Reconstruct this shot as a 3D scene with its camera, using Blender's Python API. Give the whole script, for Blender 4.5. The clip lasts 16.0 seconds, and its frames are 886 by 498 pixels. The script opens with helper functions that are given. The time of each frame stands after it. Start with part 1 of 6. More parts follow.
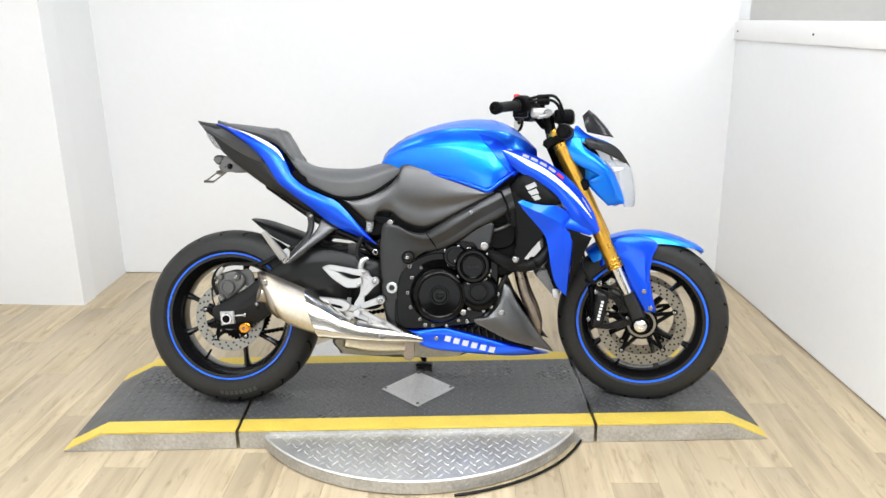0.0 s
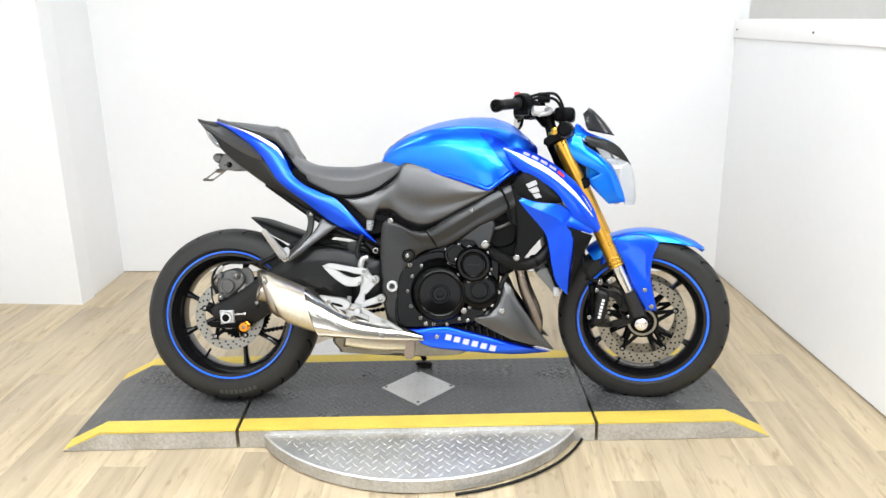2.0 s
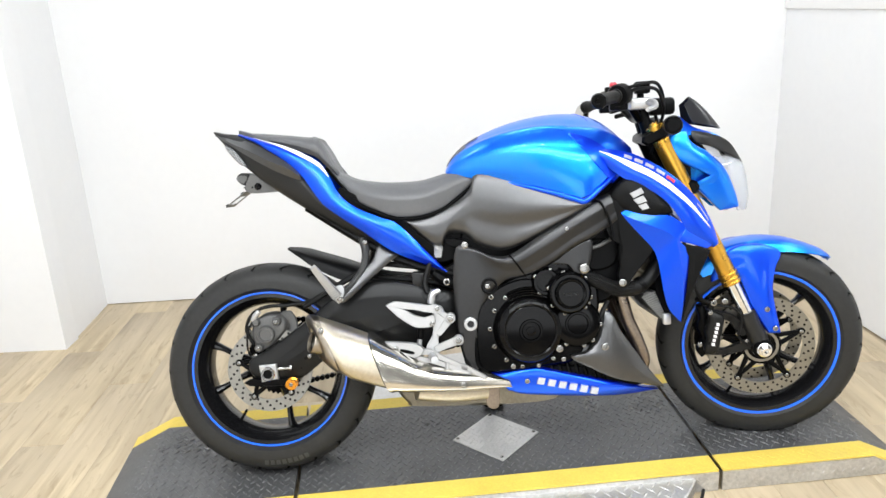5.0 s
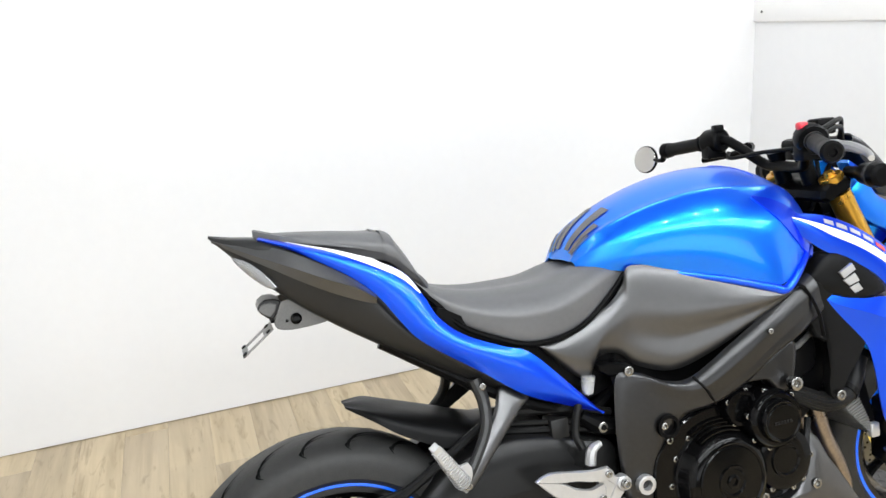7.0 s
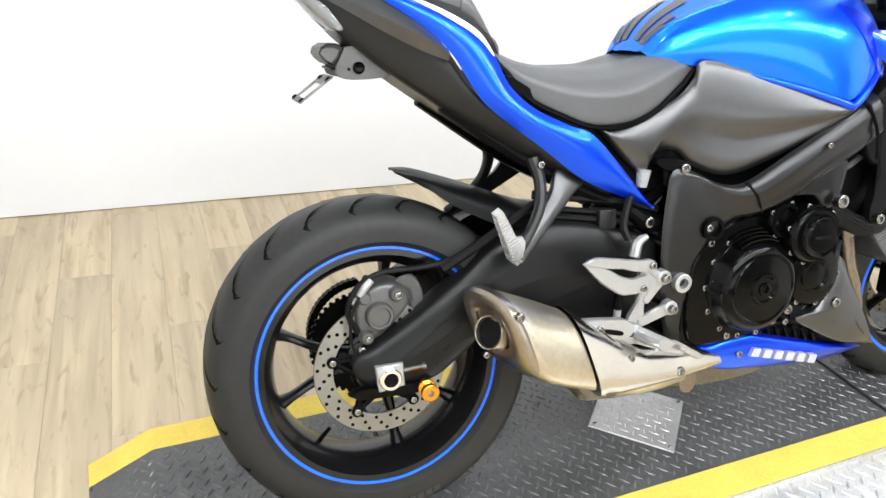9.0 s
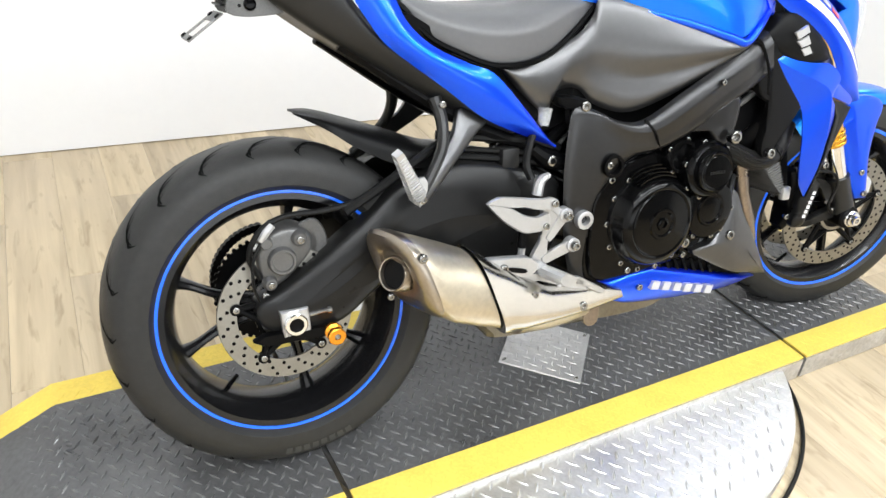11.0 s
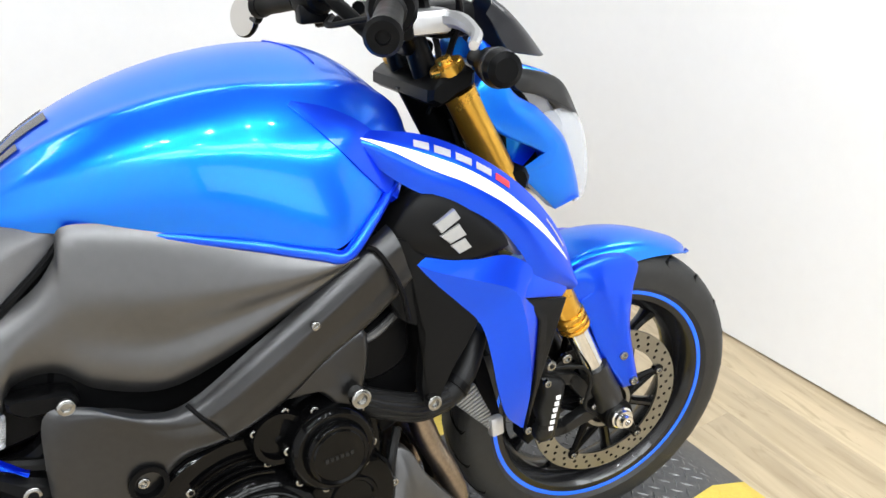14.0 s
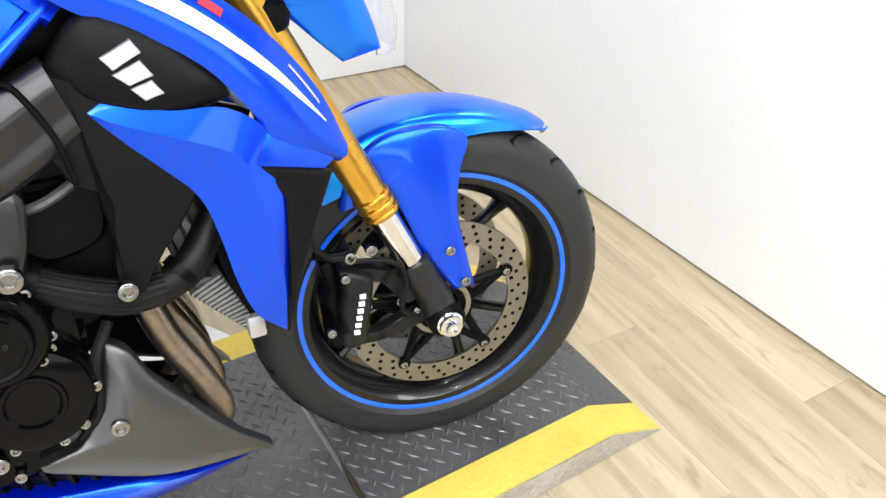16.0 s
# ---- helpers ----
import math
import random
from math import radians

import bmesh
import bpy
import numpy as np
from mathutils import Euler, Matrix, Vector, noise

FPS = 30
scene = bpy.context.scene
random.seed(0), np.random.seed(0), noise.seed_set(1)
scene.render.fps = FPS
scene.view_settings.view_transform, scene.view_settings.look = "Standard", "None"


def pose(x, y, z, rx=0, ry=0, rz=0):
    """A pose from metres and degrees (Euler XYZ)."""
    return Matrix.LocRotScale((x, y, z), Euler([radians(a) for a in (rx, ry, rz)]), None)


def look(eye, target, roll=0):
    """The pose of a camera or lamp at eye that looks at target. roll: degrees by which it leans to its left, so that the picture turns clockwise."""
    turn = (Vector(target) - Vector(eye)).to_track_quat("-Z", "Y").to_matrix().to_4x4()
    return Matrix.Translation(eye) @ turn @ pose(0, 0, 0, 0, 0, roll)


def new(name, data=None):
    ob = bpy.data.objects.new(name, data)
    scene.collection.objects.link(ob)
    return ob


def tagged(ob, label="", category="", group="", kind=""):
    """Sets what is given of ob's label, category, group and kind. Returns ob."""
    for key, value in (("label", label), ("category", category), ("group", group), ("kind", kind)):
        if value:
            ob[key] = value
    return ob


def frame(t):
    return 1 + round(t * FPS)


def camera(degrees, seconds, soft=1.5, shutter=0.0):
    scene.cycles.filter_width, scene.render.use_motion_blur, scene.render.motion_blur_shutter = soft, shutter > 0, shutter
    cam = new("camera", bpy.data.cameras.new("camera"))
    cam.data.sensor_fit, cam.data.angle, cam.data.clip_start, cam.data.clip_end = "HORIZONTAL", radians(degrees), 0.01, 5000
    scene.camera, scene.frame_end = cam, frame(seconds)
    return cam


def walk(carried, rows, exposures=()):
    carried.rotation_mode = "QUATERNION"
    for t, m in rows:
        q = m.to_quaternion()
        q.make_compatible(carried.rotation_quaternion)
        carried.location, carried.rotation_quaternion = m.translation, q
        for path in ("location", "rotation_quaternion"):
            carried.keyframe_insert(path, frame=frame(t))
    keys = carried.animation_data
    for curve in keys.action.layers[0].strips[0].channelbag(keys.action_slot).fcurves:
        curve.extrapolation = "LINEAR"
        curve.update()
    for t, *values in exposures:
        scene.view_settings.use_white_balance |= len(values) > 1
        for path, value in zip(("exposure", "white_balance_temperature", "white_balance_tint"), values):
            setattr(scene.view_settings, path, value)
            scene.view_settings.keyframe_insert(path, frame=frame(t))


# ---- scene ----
cam = camera(59.5, 16.0)
PATH = [
    (0, (0.049, -2.633, 1.42), (0.065, -0.717, 0.847), -0.8),
    (0.5, (0.036, -2.64, 1.417), (0.058, -0.721, 0.856), -0.8),
    (1, (0.042, -2.636, 1.421), (0.063, -0.716, 0.859), -0.8),
    (1.5, (0.041, -2.635, 1.421), (0.062, -0.716, 0.856), -0.7),
    (2, (0.038, -2.627, 1.414), (0.061, -0.712, 0.84), -0.8),
    (2.5, (0.043, -2.623, 1.415), (0.065, -0.708, 0.839), -0.9),
    (3, (0.054, -2.612, 1.415), (0.07, -0.698, 0.837), -1.5),
    (3.5, (0.077, -2.608, 1.411), (-0.048, -0.702, 0.819), -0.5),
    (3.7, (0.031, -2.598, 1.399), (-0.132, -0.694, 0.809), 0.2),
    (5.8, (-0.583, -1.698, 1.431), (-0.167, 0.145, 0.774), -1.6),
    (6, (-0.659, -1.596, 1.434), (-0.198, 0.233, 0.771), -0.7),
    (6.5, (-0.773, -1.32, 1.421), (-0.213, 0.517, 0.861), -3.6),
    (7, (-0.909, -1.18, 1.436), (-0.233, 0.607, 0.844), -4.1),
    (7.5, (-1.044, -1.096, 1.412), (-0.233, 0.592, 0.71), -2.1),
    (8, (-1.09, -1.071, 1.356), (-0.298, 0.573, 0.536), 2.5),
    (8.5, (-1.117, -1.074, 1.306), (-0.349, 0.526, 0.385), 3.7),
    (8.7, (-1.111, -1.102, 1.272), (-0.368, 0.508, 0.346), 3.9),
    (10.8, (-1.075, -1.115, 1.262), (-0.229, 0.367, 0.219), 5.9),
    (11, (-1.064, -1.118, 1.269), (-0.174, 0.332, 0.218), 5.9),
    (11.5, (-1.023, -1.13, 1.282), (-0.042, 0.262, 0.233), 5.6),
    (12, (-0.886, -1.104, 1.288), (0.077, 0.343, 0.299), 1.4),
    (12.5, (-0.683, -1.104, 1.3), (0.199, 0.444, 0.391), 2.5),
    (13, (-0.529, -1.051, 1.313), (0.387, 0.464, 0.383), 0.0),
    (13.5, (-0.328, -0.882, 1.318), (0.684, 0.539, 0.341), 3.3),
    (14, (-0.166, -0.821, 1.337), (0.863, 0.589, 0.36), 1.8),
    (14.5, (0.019, -0.815, 1.3), (0.828, 0.723, 0.311), 1.5),
    (15, (0.152, -0.854, 1.259), (0.907, 0.713, 0.272), 1.7),
    (15.5, (0.213, -0.878, 1.206), (1.034, 0.563, 0.089), 2.3),
    (16, (0.241, -0.879, 1.183), (1.133, 0.468, 0.004), 2.5),
]
walk(cam, [(t, look(eye, target, roll)) for t, eye, target, roll in PATH], [(0, -0.12), (0.8, -0.11), (2, 0.0), (3.6, 0.18), (5.8, -0.02), (7.2, 0.0), (8.6, 0.2), (10.9, 0.2), (13.5, 0.05), (15, 0.08), (16, 0.13)])

# world and lights
world = bpy.data.worlds.new("world")
scene.world = world
world.use_nodes = True
world.node_tree.nodes["Background"].inputs[0].default_value = (0.9, 0.95, 1.0, 1)
world.node_tree.nodes["Background"].inputs[1].default_value = 0.02


def area_lamp(name, x, y, z, sx, sy, watts, colour=(0.925, 0.968, 1.0)):
    data = bpy.data.lights.new(name, "AREA")
    data.shape, data.size, data.size_y, data.energy, data.color = "RECTANGLE", sx, sy, watts, colour
    ob = new(name, data)
    ob.matrix_world = pose(x, y, z)
    return ob


LAMPS = [(-1.7, 0.95), (0.0, 0.95), (1.4, 0.95)]
PANELS = [(-1.55, -2.1), (-0.2, -2.1), (1.15, -2.1), (-1.55, -3.3), (-0.2, -3.3), (1.15, -3.3), (2.5, -2.1), (2.5, -3.3), (3.0, 0.6)]
SPOTS = [(-1.5, -0.75), (-0.95, -0.75), (-0.75, -0.75), (-0.2, -0.75), (0.35, -0.75), (0.75, -0.75), (-0.6, -1.45), (0.3, -1.45)]
for lx, ly in LAMPS:
    area_lamp("ceiling_lamp", lx, ly, 2.975, 1.1, 0.16, 12)
for lx, ly in SPOTS:
    area_lamp("spot_lamp", lx, ly, 2.93, 0.1, 0.1, 5.5).data.shape = "DISK"
for lx, ly in PANELS:
    area_lamp("panel_lamp", lx, ly, 2.97, 1.18, 0.58, 36)
# unseen broad light added opposite the bike to brighten its tank and side
front_fill = area_lamp("front_fill_light", -0.4, -4.93, 1.3, 3.6, 1.3, 42, (0.94, 0.975, 1.0))
front_fill.matrix_world = pose(-0.4, -4.93, 1.3, 90, 0, 0)


# ---- materials ----
def material(name, colour, rough=0.5, metal=0.0, vary=0.12, scale=12.0, bump=0.0, bump_scale=200.0, coat=0.0, spec=0.5, grime=0.0):
    m = bpy.data.materials.new(name)
    m.use_nodes = True
    nt = m.node_tree
    p = nt.nodes["Principled BSDF"]
    tc = nt.nodes.new("ShaderNodeTexCoord")
    p.inputs["Metallic"].default_value = metal
    p.inputs["Specular IOR Level"].default_value = spec
    p.inputs["Coat Weight"].default_value = coat
    p.inputs["Coat Roughness"].default_value = 0.025
    n1 = nt.nodes.new("ShaderNodeTexNoise")
    n1.inputs["Scale"].default_value, n1.inputs["Detail"].default_value = scale, 6
    nt.links.new(tc.outputs["Object"], n1.inputs["Vector"])
    n2 = nt.nodes.new("ShaderNodeTexNoise")
    n2.inputs["Scale"].default_value, n2.inputs["Detail"].default_value = scale * 11, 4
    nt.links.new(tc.outputs["Object"], n2.inputs["Vector"])
    add = nt.nodes.new("ShaderNodeMath")
    add.operation = "ADD"
    nt.links.new(n1.outputs["Fac"], add.inputs[0])
    nt.links.new(n2.outputs["Fac"], add.inputs[1])
    ramp = nt.nodes.new("ShaderNodeMapRange")
    ramp.inputs["From Min"].default_value, ramp.inputs["From Max"].default_value = 0.6, 1.4
    ramp.inputs["To Min"].default_value, ramp.inputs["To Max"].default_value = 1 - vary, 1 + vary
    nt.links.new(add.outputs[0], ramp.inputs["Value"])
    mul = nt.nodes.new("ShaderNodeMix")
    mul.data_type, mul.blend_type = "RGBA", "MULTIPLY"
    mul.inputs["Factor"].default_value = 1
    mul.inputs["A"].default_value = (*colour, 1)
    nt.links.new(ramp.outputs[0], mul.inputs["B"])
    nt.links.new(mul.outputs["Result"], p.inputs["Base Color"])
    rr = nt.nodes.new("ShaderNodeMapRange")
    rr.inputs["From Min"].default_value, rr.inputs["From Max"].default_value = 0.3, 0.7
    rr.inputs["To Min"].default_value, rr.inputs["To Max"].default_value = max(rough * (1 - vary), 0.02), min(rough * (1 + vary), 1)
    nt.links.new(n1.outputs["Fac"], rr.inputs["Value"])
    nt.links.new(rr.outputs[0], p.inputs["Roughness"])
    if bump:
        n3 = nt.nodes.new("ShaderNodeTexNoise")
        n3.inputs["Scale"].default_value, n3.inputs["Detail"].default_value = bump_scale, 3
        nt.links.new(tc.outputs["Object"], n3.inputs["Vector"])
        b = nt.nodes.new("ShaderNodeBump")
        b.inputs["Strength"].default_value, b.inputs["Distance"].default_value = bump, 0.001
        nt.links.new(n3.outputs["Fac"], b.inputs["Height"])
        nt.links.new(b.outputs[0], p.inputs["Normal"])
    return m


def metallic_paint(name, deep, flake, coat=0.22, spread=0.34):
    """Deep pigment under a layer of coloured metal flake and a clear coat."""
    m = material(name, deep, 0.4, 0, 0.04, 6, coat=coat, spec=0.2)
    nt = m.node_tree
    base = nt.nodes["Principled BSDF"]
    top = nt.nodes.new("ShaderNodeBsdfPrincipled")
    top.inputs["Base Color"].default_value = (*flake, 1)
    top.inputs["Metallic"].default_value, top.inputs["Roughness"].default_value = 1.0, spread
    top.inputs["Coat Weight"].default_value, top.inputs["Coat Roughness"].default_value = coat, 0.02
    mix = nt.nodes.new("ShaderNodeMixShader")
    mix.inputs[0].default_value = 0.52
    tc = nt.nodes.new("ShaderNodeTexCoord")
    fine = nt.nodes.new("ShaderNodeTexNoise")
    fine.inputs["Scale"].default_value = 1400
    nt.links.new(tc.outputs["Object"], fine.inputs["Vector"])
    b = nt.nodes.new("ShaderNodeBump")
    b.inputs["Strength"].default_value, b.inputs["Distance"].default_value = 0.008, 0.0005
    nt.links.new(fine.outputs["Fac"], b.inputs["Height"])
    nt.links.new(b.outputs[0], top.inputs["Normal"])
    nt.links.new(base.outputs[0], mix.inputs[1])
    nt.links.new(top.outputs[0], mix.inputs[2])
    nt.links.new(mix.outputs[0], nt.nodes["Material Output"].inputs["Surface"])
    return m


# same paint twice: brighter flake for panels that catch light, dimmer for less lit ones
BLUE = metallic_paint("blue_metallic_paint", (0.0004, 0.01, 0.56), (0.002, 0.38, 1.0), 0.4, 0.31)
BLUE_DIMMED = metallic_paint("blue_metallic_paint_dimmed", (0.0004, 0.008, 0.5), (0.001, 0.15, 0.97), 0.36, 0.3)
WHITE_PAINT = material("white_decal", (0.8, 0.8, 0.82), 0.25, 0, 0.04, 8, coat=0.6)
RED = material("red_decal", (0.6, 0.03, 0.05), 0.3, 0, 0.05, 8)
GREY_DECAL = material("silver_decal", (0.5, 0.51, 0.54), 0.3, 0.4, 0.08, 30)
SATIN = material("satin_black_plastic", (0.013, 0.013, 0.013), 0.36, 0.1, 0.1, 9, 0.12, 900, spec=0.35)
SEAT = material("black_seat_vinyl", (0.085, 0.085, 0.088), 0.38, 0, 0.1, 9, 0.35, 700)
COVER_GREY = material("dark_grey_satin_plastic", (0.104, 0.104, 0.106), 0.34, 0.92, 0.06, 7, 0.08, 900)
PLASTIC = material("black_moulded_plastic", (0.004, 0.004, 0.0041), 0.4, 0, 0.1, 9, 0.2, 800, spec=0.1)
SWING = material("black_satin_paint", (0.009, 0.009, 0.009), 0.3, 0.1, 0.12, 9, 0.1, 500, spec=0.22)
FIN = material("radiator_fin_grey", (0.2, 0.2, 0.195), 0.45, 0.5, 0.15, 40)
OLD_STEEL = material("dull_pipe_steel", (0.2, 0.18, 0.14), 0.42, 1.0, 0.25, 14)
FRAME = material("dark_grey_cast_paint", (0.046, 0.046, 0.047), 0.31, 0.92, 0.08, 10, 0.05, 600)
BLACK = material("black_paint", (0.002, 0.002, 0.0022), 0.36, 0.0, 0.15, 12, 0.1, 400, spec=0.08)
GLOSS = material("gloss_black_enamel", (0.0014, 0.0014, 0.0015), 0.13, 0, 0.12, 14, coat=0.04, spec=0.12)
RIM = material("black_wheel_enamel", (0.005, 0.005, 0.0055), 0.24, 0, 0.12, 14, coat=0.25, spec=0.3)
RUBBER = material("tyre_rubber", (0.02, 0.0198, 0.0192), 0.48, 0, 0.2, 7, 0.4, 350, spec=0.25)
LETTER = material("raised_rubber", (0.035, 0.035, 0.034), 0.5, 0, 0.2, 20)
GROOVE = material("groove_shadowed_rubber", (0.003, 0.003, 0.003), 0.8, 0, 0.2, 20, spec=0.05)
HOSE = material("hose_rubber", (0.0035, 0.0035, 0.0035), 0.5, 0, 0.2, 20, 0.2, 300, spec=0.2)
TAPE = material("blue_rim_tape", (0.008, 0.12, 0.8), 0.25, 0, 0.04, 10, coat=0.2)
GOLD = material("gold_anodised", (0.62, 0.34, 0.05), 0.28, 0.9, 0.08, 10)
CHROME = material("polished_steel", (0.7, 0.7, 0.7), 0.12, 1.0, 0.1, 15)
STEEL = material("brushed_steel", (0.58, 0.52, 0.41), 0.42, 1.0, 0.14, 9, 0.1, 250)
BRONZE = material("heat_stained_pipe", (0.25, 0.205, 0.165), 0.33, 1.0, 0.25, 14)
DISC = material("brake_disc_steel", (0.27, 0.26, 0.235), 0.36, 1.0, 0.12, 30)
DARK_STEEL = material("dark_polished_steel", (0.34, 0.3, 0.25), 0.3, 1.0, 0.12, 12)
SHIELD = material("satin_shield_steel", (0.62, 0.59, 0.53), 0.2, 1.0, 0.1, 10, 0.05, 220)
ALU = material("satin_aluminium", (0.46, 0.46, 0.462), 0.33, 0.65, 0.06, 14)
BOLT = material("zinc_bolt", (0.27, 0.266, 0.255), 0.25, 1.0, 0.1, 60)
CALIPER = material("grey_caliper", (0.105, 0.104, 0.102), 0.42, 0.5, 0.2, 25, 0.2, 300)
LENS = material("clear_lens", (0.85, 0.87, 0.9), 0.05, 0, 0.02, 8)
LENS.node_tree.nodes["Principled BSDF"].inputs["Transmission Weight"].default_value = 0.75
SMOKE = material("smoked_screen", (0.016, 0.016, 0.018), 0.3, 0, 0.05, 8, spec=0.3)
MIRROR = material("mirror_glass", (0.62, 0.6, 0.57), 0.02, 1.0, 0.0, 8)
ORANGE = material("orange_anodised", (0.75, 0.3, 0.03), 0.25, 0.85, 0.08, 20)
WALL = material("white_wall_paint", (0.78, 0.78, 0.785), 0.55, 0, 0.015, 2.5, 0.08, 120)
DUSK = material("grey_wall_paint", (0.14, 0.14, 0.14), 0.6, 0, 0.03, 2.5, 0.08, 120)
FAR = material("far_wall_paint", (0.8, 0.8, 0.8), 0.6, 0, 0.03, 2.5, 0.08, 120)
TRIM = material("white_trim_paint", (0.85, 0.84, 0.83), 0.4, 0, 0.015, 4)
CEIL = material("ceiling_dark_paint", (0.09, 0.09, 0.092), 0.8, 0, 0.03, 4, 0.3, 90)
PLATE_BLACK = material("black_painted_tread_plate", (0.088, 0.088, 0.089), 0.38, 0.3, 0.35, 9, 0.25, 180)
PLATE_WORN = material("worn_black_tread_tops", (0.125, 0.125, 0.126), 0.36, 0.4, 0.4, 9, 0.2, 180)
PLATE_YELLOW = material("yellow_safety_paint", (0.66, 0.49, 0.09), 0.5, 0, 0.14, 14, 0.3, 120, spec=0.25)
PLATE_ALU = material("aluminium_tread_plate", (0.62, 0.615, 0.605), 0.46, 0.8, 0.16, 12, 0.15, 200)
# darker copy of the aluminium plate: upright faces carry their shade in colour
SKIRT = material("shaded_tread_plate_skirt", (0.5, 0.49, 0.47), 0.4, 0.7, 0.3, 9, 0.2, 160)
LAMP_BODY = material("lamp_housing", (0.8, 0.8, 0.8), 0.5, 0, 0.03, 5)


def plank_material():
    m = bpy.data.materials.new("oak_vinyl_plank")
    m.use_nodes = True
    nt = m.node_tree
    p = nt.nodes["Principled BSDF"]
    tc = nt.nodes.new("ShaderNodeTexCoord")
    info = nt.nodes.new("ShaderNodeObjectInfo")
    shift = nt.nodes.new("ShaderNodeVectorMath")
    shift.operation = "MULTIPLY_ADD"
    shift.inputs[1].default_value = (1, 1, 1)
    comb = nt.nodes.new("ShaderNodeCombineXYZ")
    big = nt.nodes.new("ShaderNodeMath")
    big.operation = "MULTIPLY"
    big.inputs[1].default_value = 37.0
    nt.links.new(info.outputs["Random"], big.inputs[0])
    nt.links.new(big.outputs[0], comb.inputs[0])
    nt.links.new(big.outputs[0], comb.inputs[1])
    nt.links.new(tc.outputs["Object"], shift.inputs[0])
    nt.links.new(comb.outputs[0], shift.inputs[2])
    mp = nt.nodes.new("ShaderNodeMapping")
    mp.inputs["Scale"].default_value = (26, 1.6, 26)
    nt.links.new(shift.outputs[0], mp.inputs["Vector"])
    g = nt.nodes.new("ShaderNodeTexNoise")
    g.inputs["Scale"].default_value, g.inputs["Detail"].default_value, g.inputs["Distortion"].default_value = 1.0, 8, 0.6
    nt.links.new(mp.outputs[0], g.inputs["Vector"])
    n = nt.nodes.new("ShaderNodeTexNoise")
    n.inputs["Scale"].default_value, n.inputs["Detail"].default_value = 3.5, 3
    nt.links.new(shift.outputs[0], n.inputs["Vector"])
    cr = nt.nodes.new("ShaderNodeValToRGB")
    cr.color_ramp.elements[0].position, cr.color_ramp.elements[0].color = 0.24, (0.29, 0.22, 0.135, 1)
    cr.color_ramp.elements[1].position, cr.color_ramp.elements[1].color = 0.62, (0.53, 0.43, 0.285, 1)
    nt.links.new(g.outputs["Fac"], cr.inputs["Fac"])
    tone = nt.nodes.new("ShaderNodeMapRange")
    tone.inputs["To Min"].default_value, tone.inputs["To Max"].default_value = 0.95, 1.06
    nt.links.new(info.outputs["Random"], tone.inputs["Value"])
    grey = nt.nodes.new("ShaderNodeMix")
    grey.data_type = "RGBA"
    grey.inputs["B"].default_value = (0.44, 0.355, 0.24, 1)
    lo = nt.nodes.new("ShaderNodeMapRange")
    lo.inputs["From Min"].default_value, lo.inputs["From Max"].default_value, lo.inputs["To Max"].default_value = 0.35, 0.7, 0.8
    nt.links.new(n.outputs["Fac"], lo.inputs["Value"])
    nt.links.new(lo.outputs[0], grey.inputs["Factor"])
    nt.links.new(cr.outputs["Color"], grey.inputs["A"])
    mul = nt.nodes.new("ShaderNodeMix")
    mul.data_type, mul.blend_type = "RGBA", "MULTIPLY"
    mul.inputs["Factor"].default_value = 1
    nt.links.new(grey.outputs["Result"], mul.inputs["A"])
    nt.links.new(tone.outputs[0], mul.inputs["B"])
    streak = nt.nodes.new("ShaderNodeMapping")
    streak.inputs["Scale"].default_value = (34, 7, 34)
    nt.links.new(shift.outputs[0], streak.inputs["Vector"])
    fleck = nt.nodes.new("ShaderNodeTexNoise")
    fleck.inputs["Scale"].default_value, fleck.inputs["Detail"].default_value, fleck.inputs["Distortion"].default_value = 1.0, 5, 1.2
    nt.links.new(streak.outputs[0], fleck.inputs["Vector"])
    worn = nt.nodes.new("ShaderNodeMapRange")
    worn.inputs["From Min"].default_value, worn.inputs["From Max"].default_value = 0.57, 0.72
    worn.inputs["To Min"].default_value, worn.inputs["To Max"].default_value = 0.0, 0.55
    nt.links.new(fleck.outputs["Fac"], worn.inputs["Value"])
    flecked = nt.nodes.new("ShaderNodeMix")
    flecked.data_type = "RGBA"
    flecked.inputs["B"].default_value = (0.24, 0.175, 0.1, 1)
    nt.links.new(worn.outputs[0], flecked.inputs["Factor"])
    nt.links.new(mul.outputs["Result"], flecked.inputs["A"])
    nt.links.new(flecked.outputs["Result"], p.inputs["Base Color"])
    p.inputs["Roughness"].default_value = 0.38
    b = nt.nodes.new("ShaderNodeBump")
    b.inputs["Strength"].default_value, b.inputs["Distance"].default_value = 0.25, 0.001
    nt.links.new(g.outputs["Fac"], b.inputs["Height"])
    nt.links.new(b.outputs[0], p.inputs["Normal"])
    return m


PLANK = plank_material()


# ---- mesh helpers ----
def finish(bm, name, mat, sharp=35):
    bmesh.ops.recalc_face_normals(bm, faces=bm.faces[:])
    me = bpy.data.meshes.new(name)
    bm.to_mesh(me)
    bm.free()
    me.materials.append(mat)
    for poly in me.polygons:
        poly.use_smooth = True
    me.set_sharp_from_angle(angle=radians(sharp))
    return me


def part(name, bm, mat, parent, label="", sharp=35):
    """One mesh object under a thing or under a part."""
    if isinstance(bm, tuple):
        part(name, bm[1], mat, parent, label, sharp)
        bm = bm[0]
    ob = new(name, finish(bm, name, mat, sharp))
    ob.parent = parent
    if label:
        tagged(ob, label)
    return ob


def thing(name, label, category, at=None, group="", kind=""):
    ob = new(name)
    if at is not None:
        ob.matrix_world = at
    return tagged(ob, label, category, group, kind)


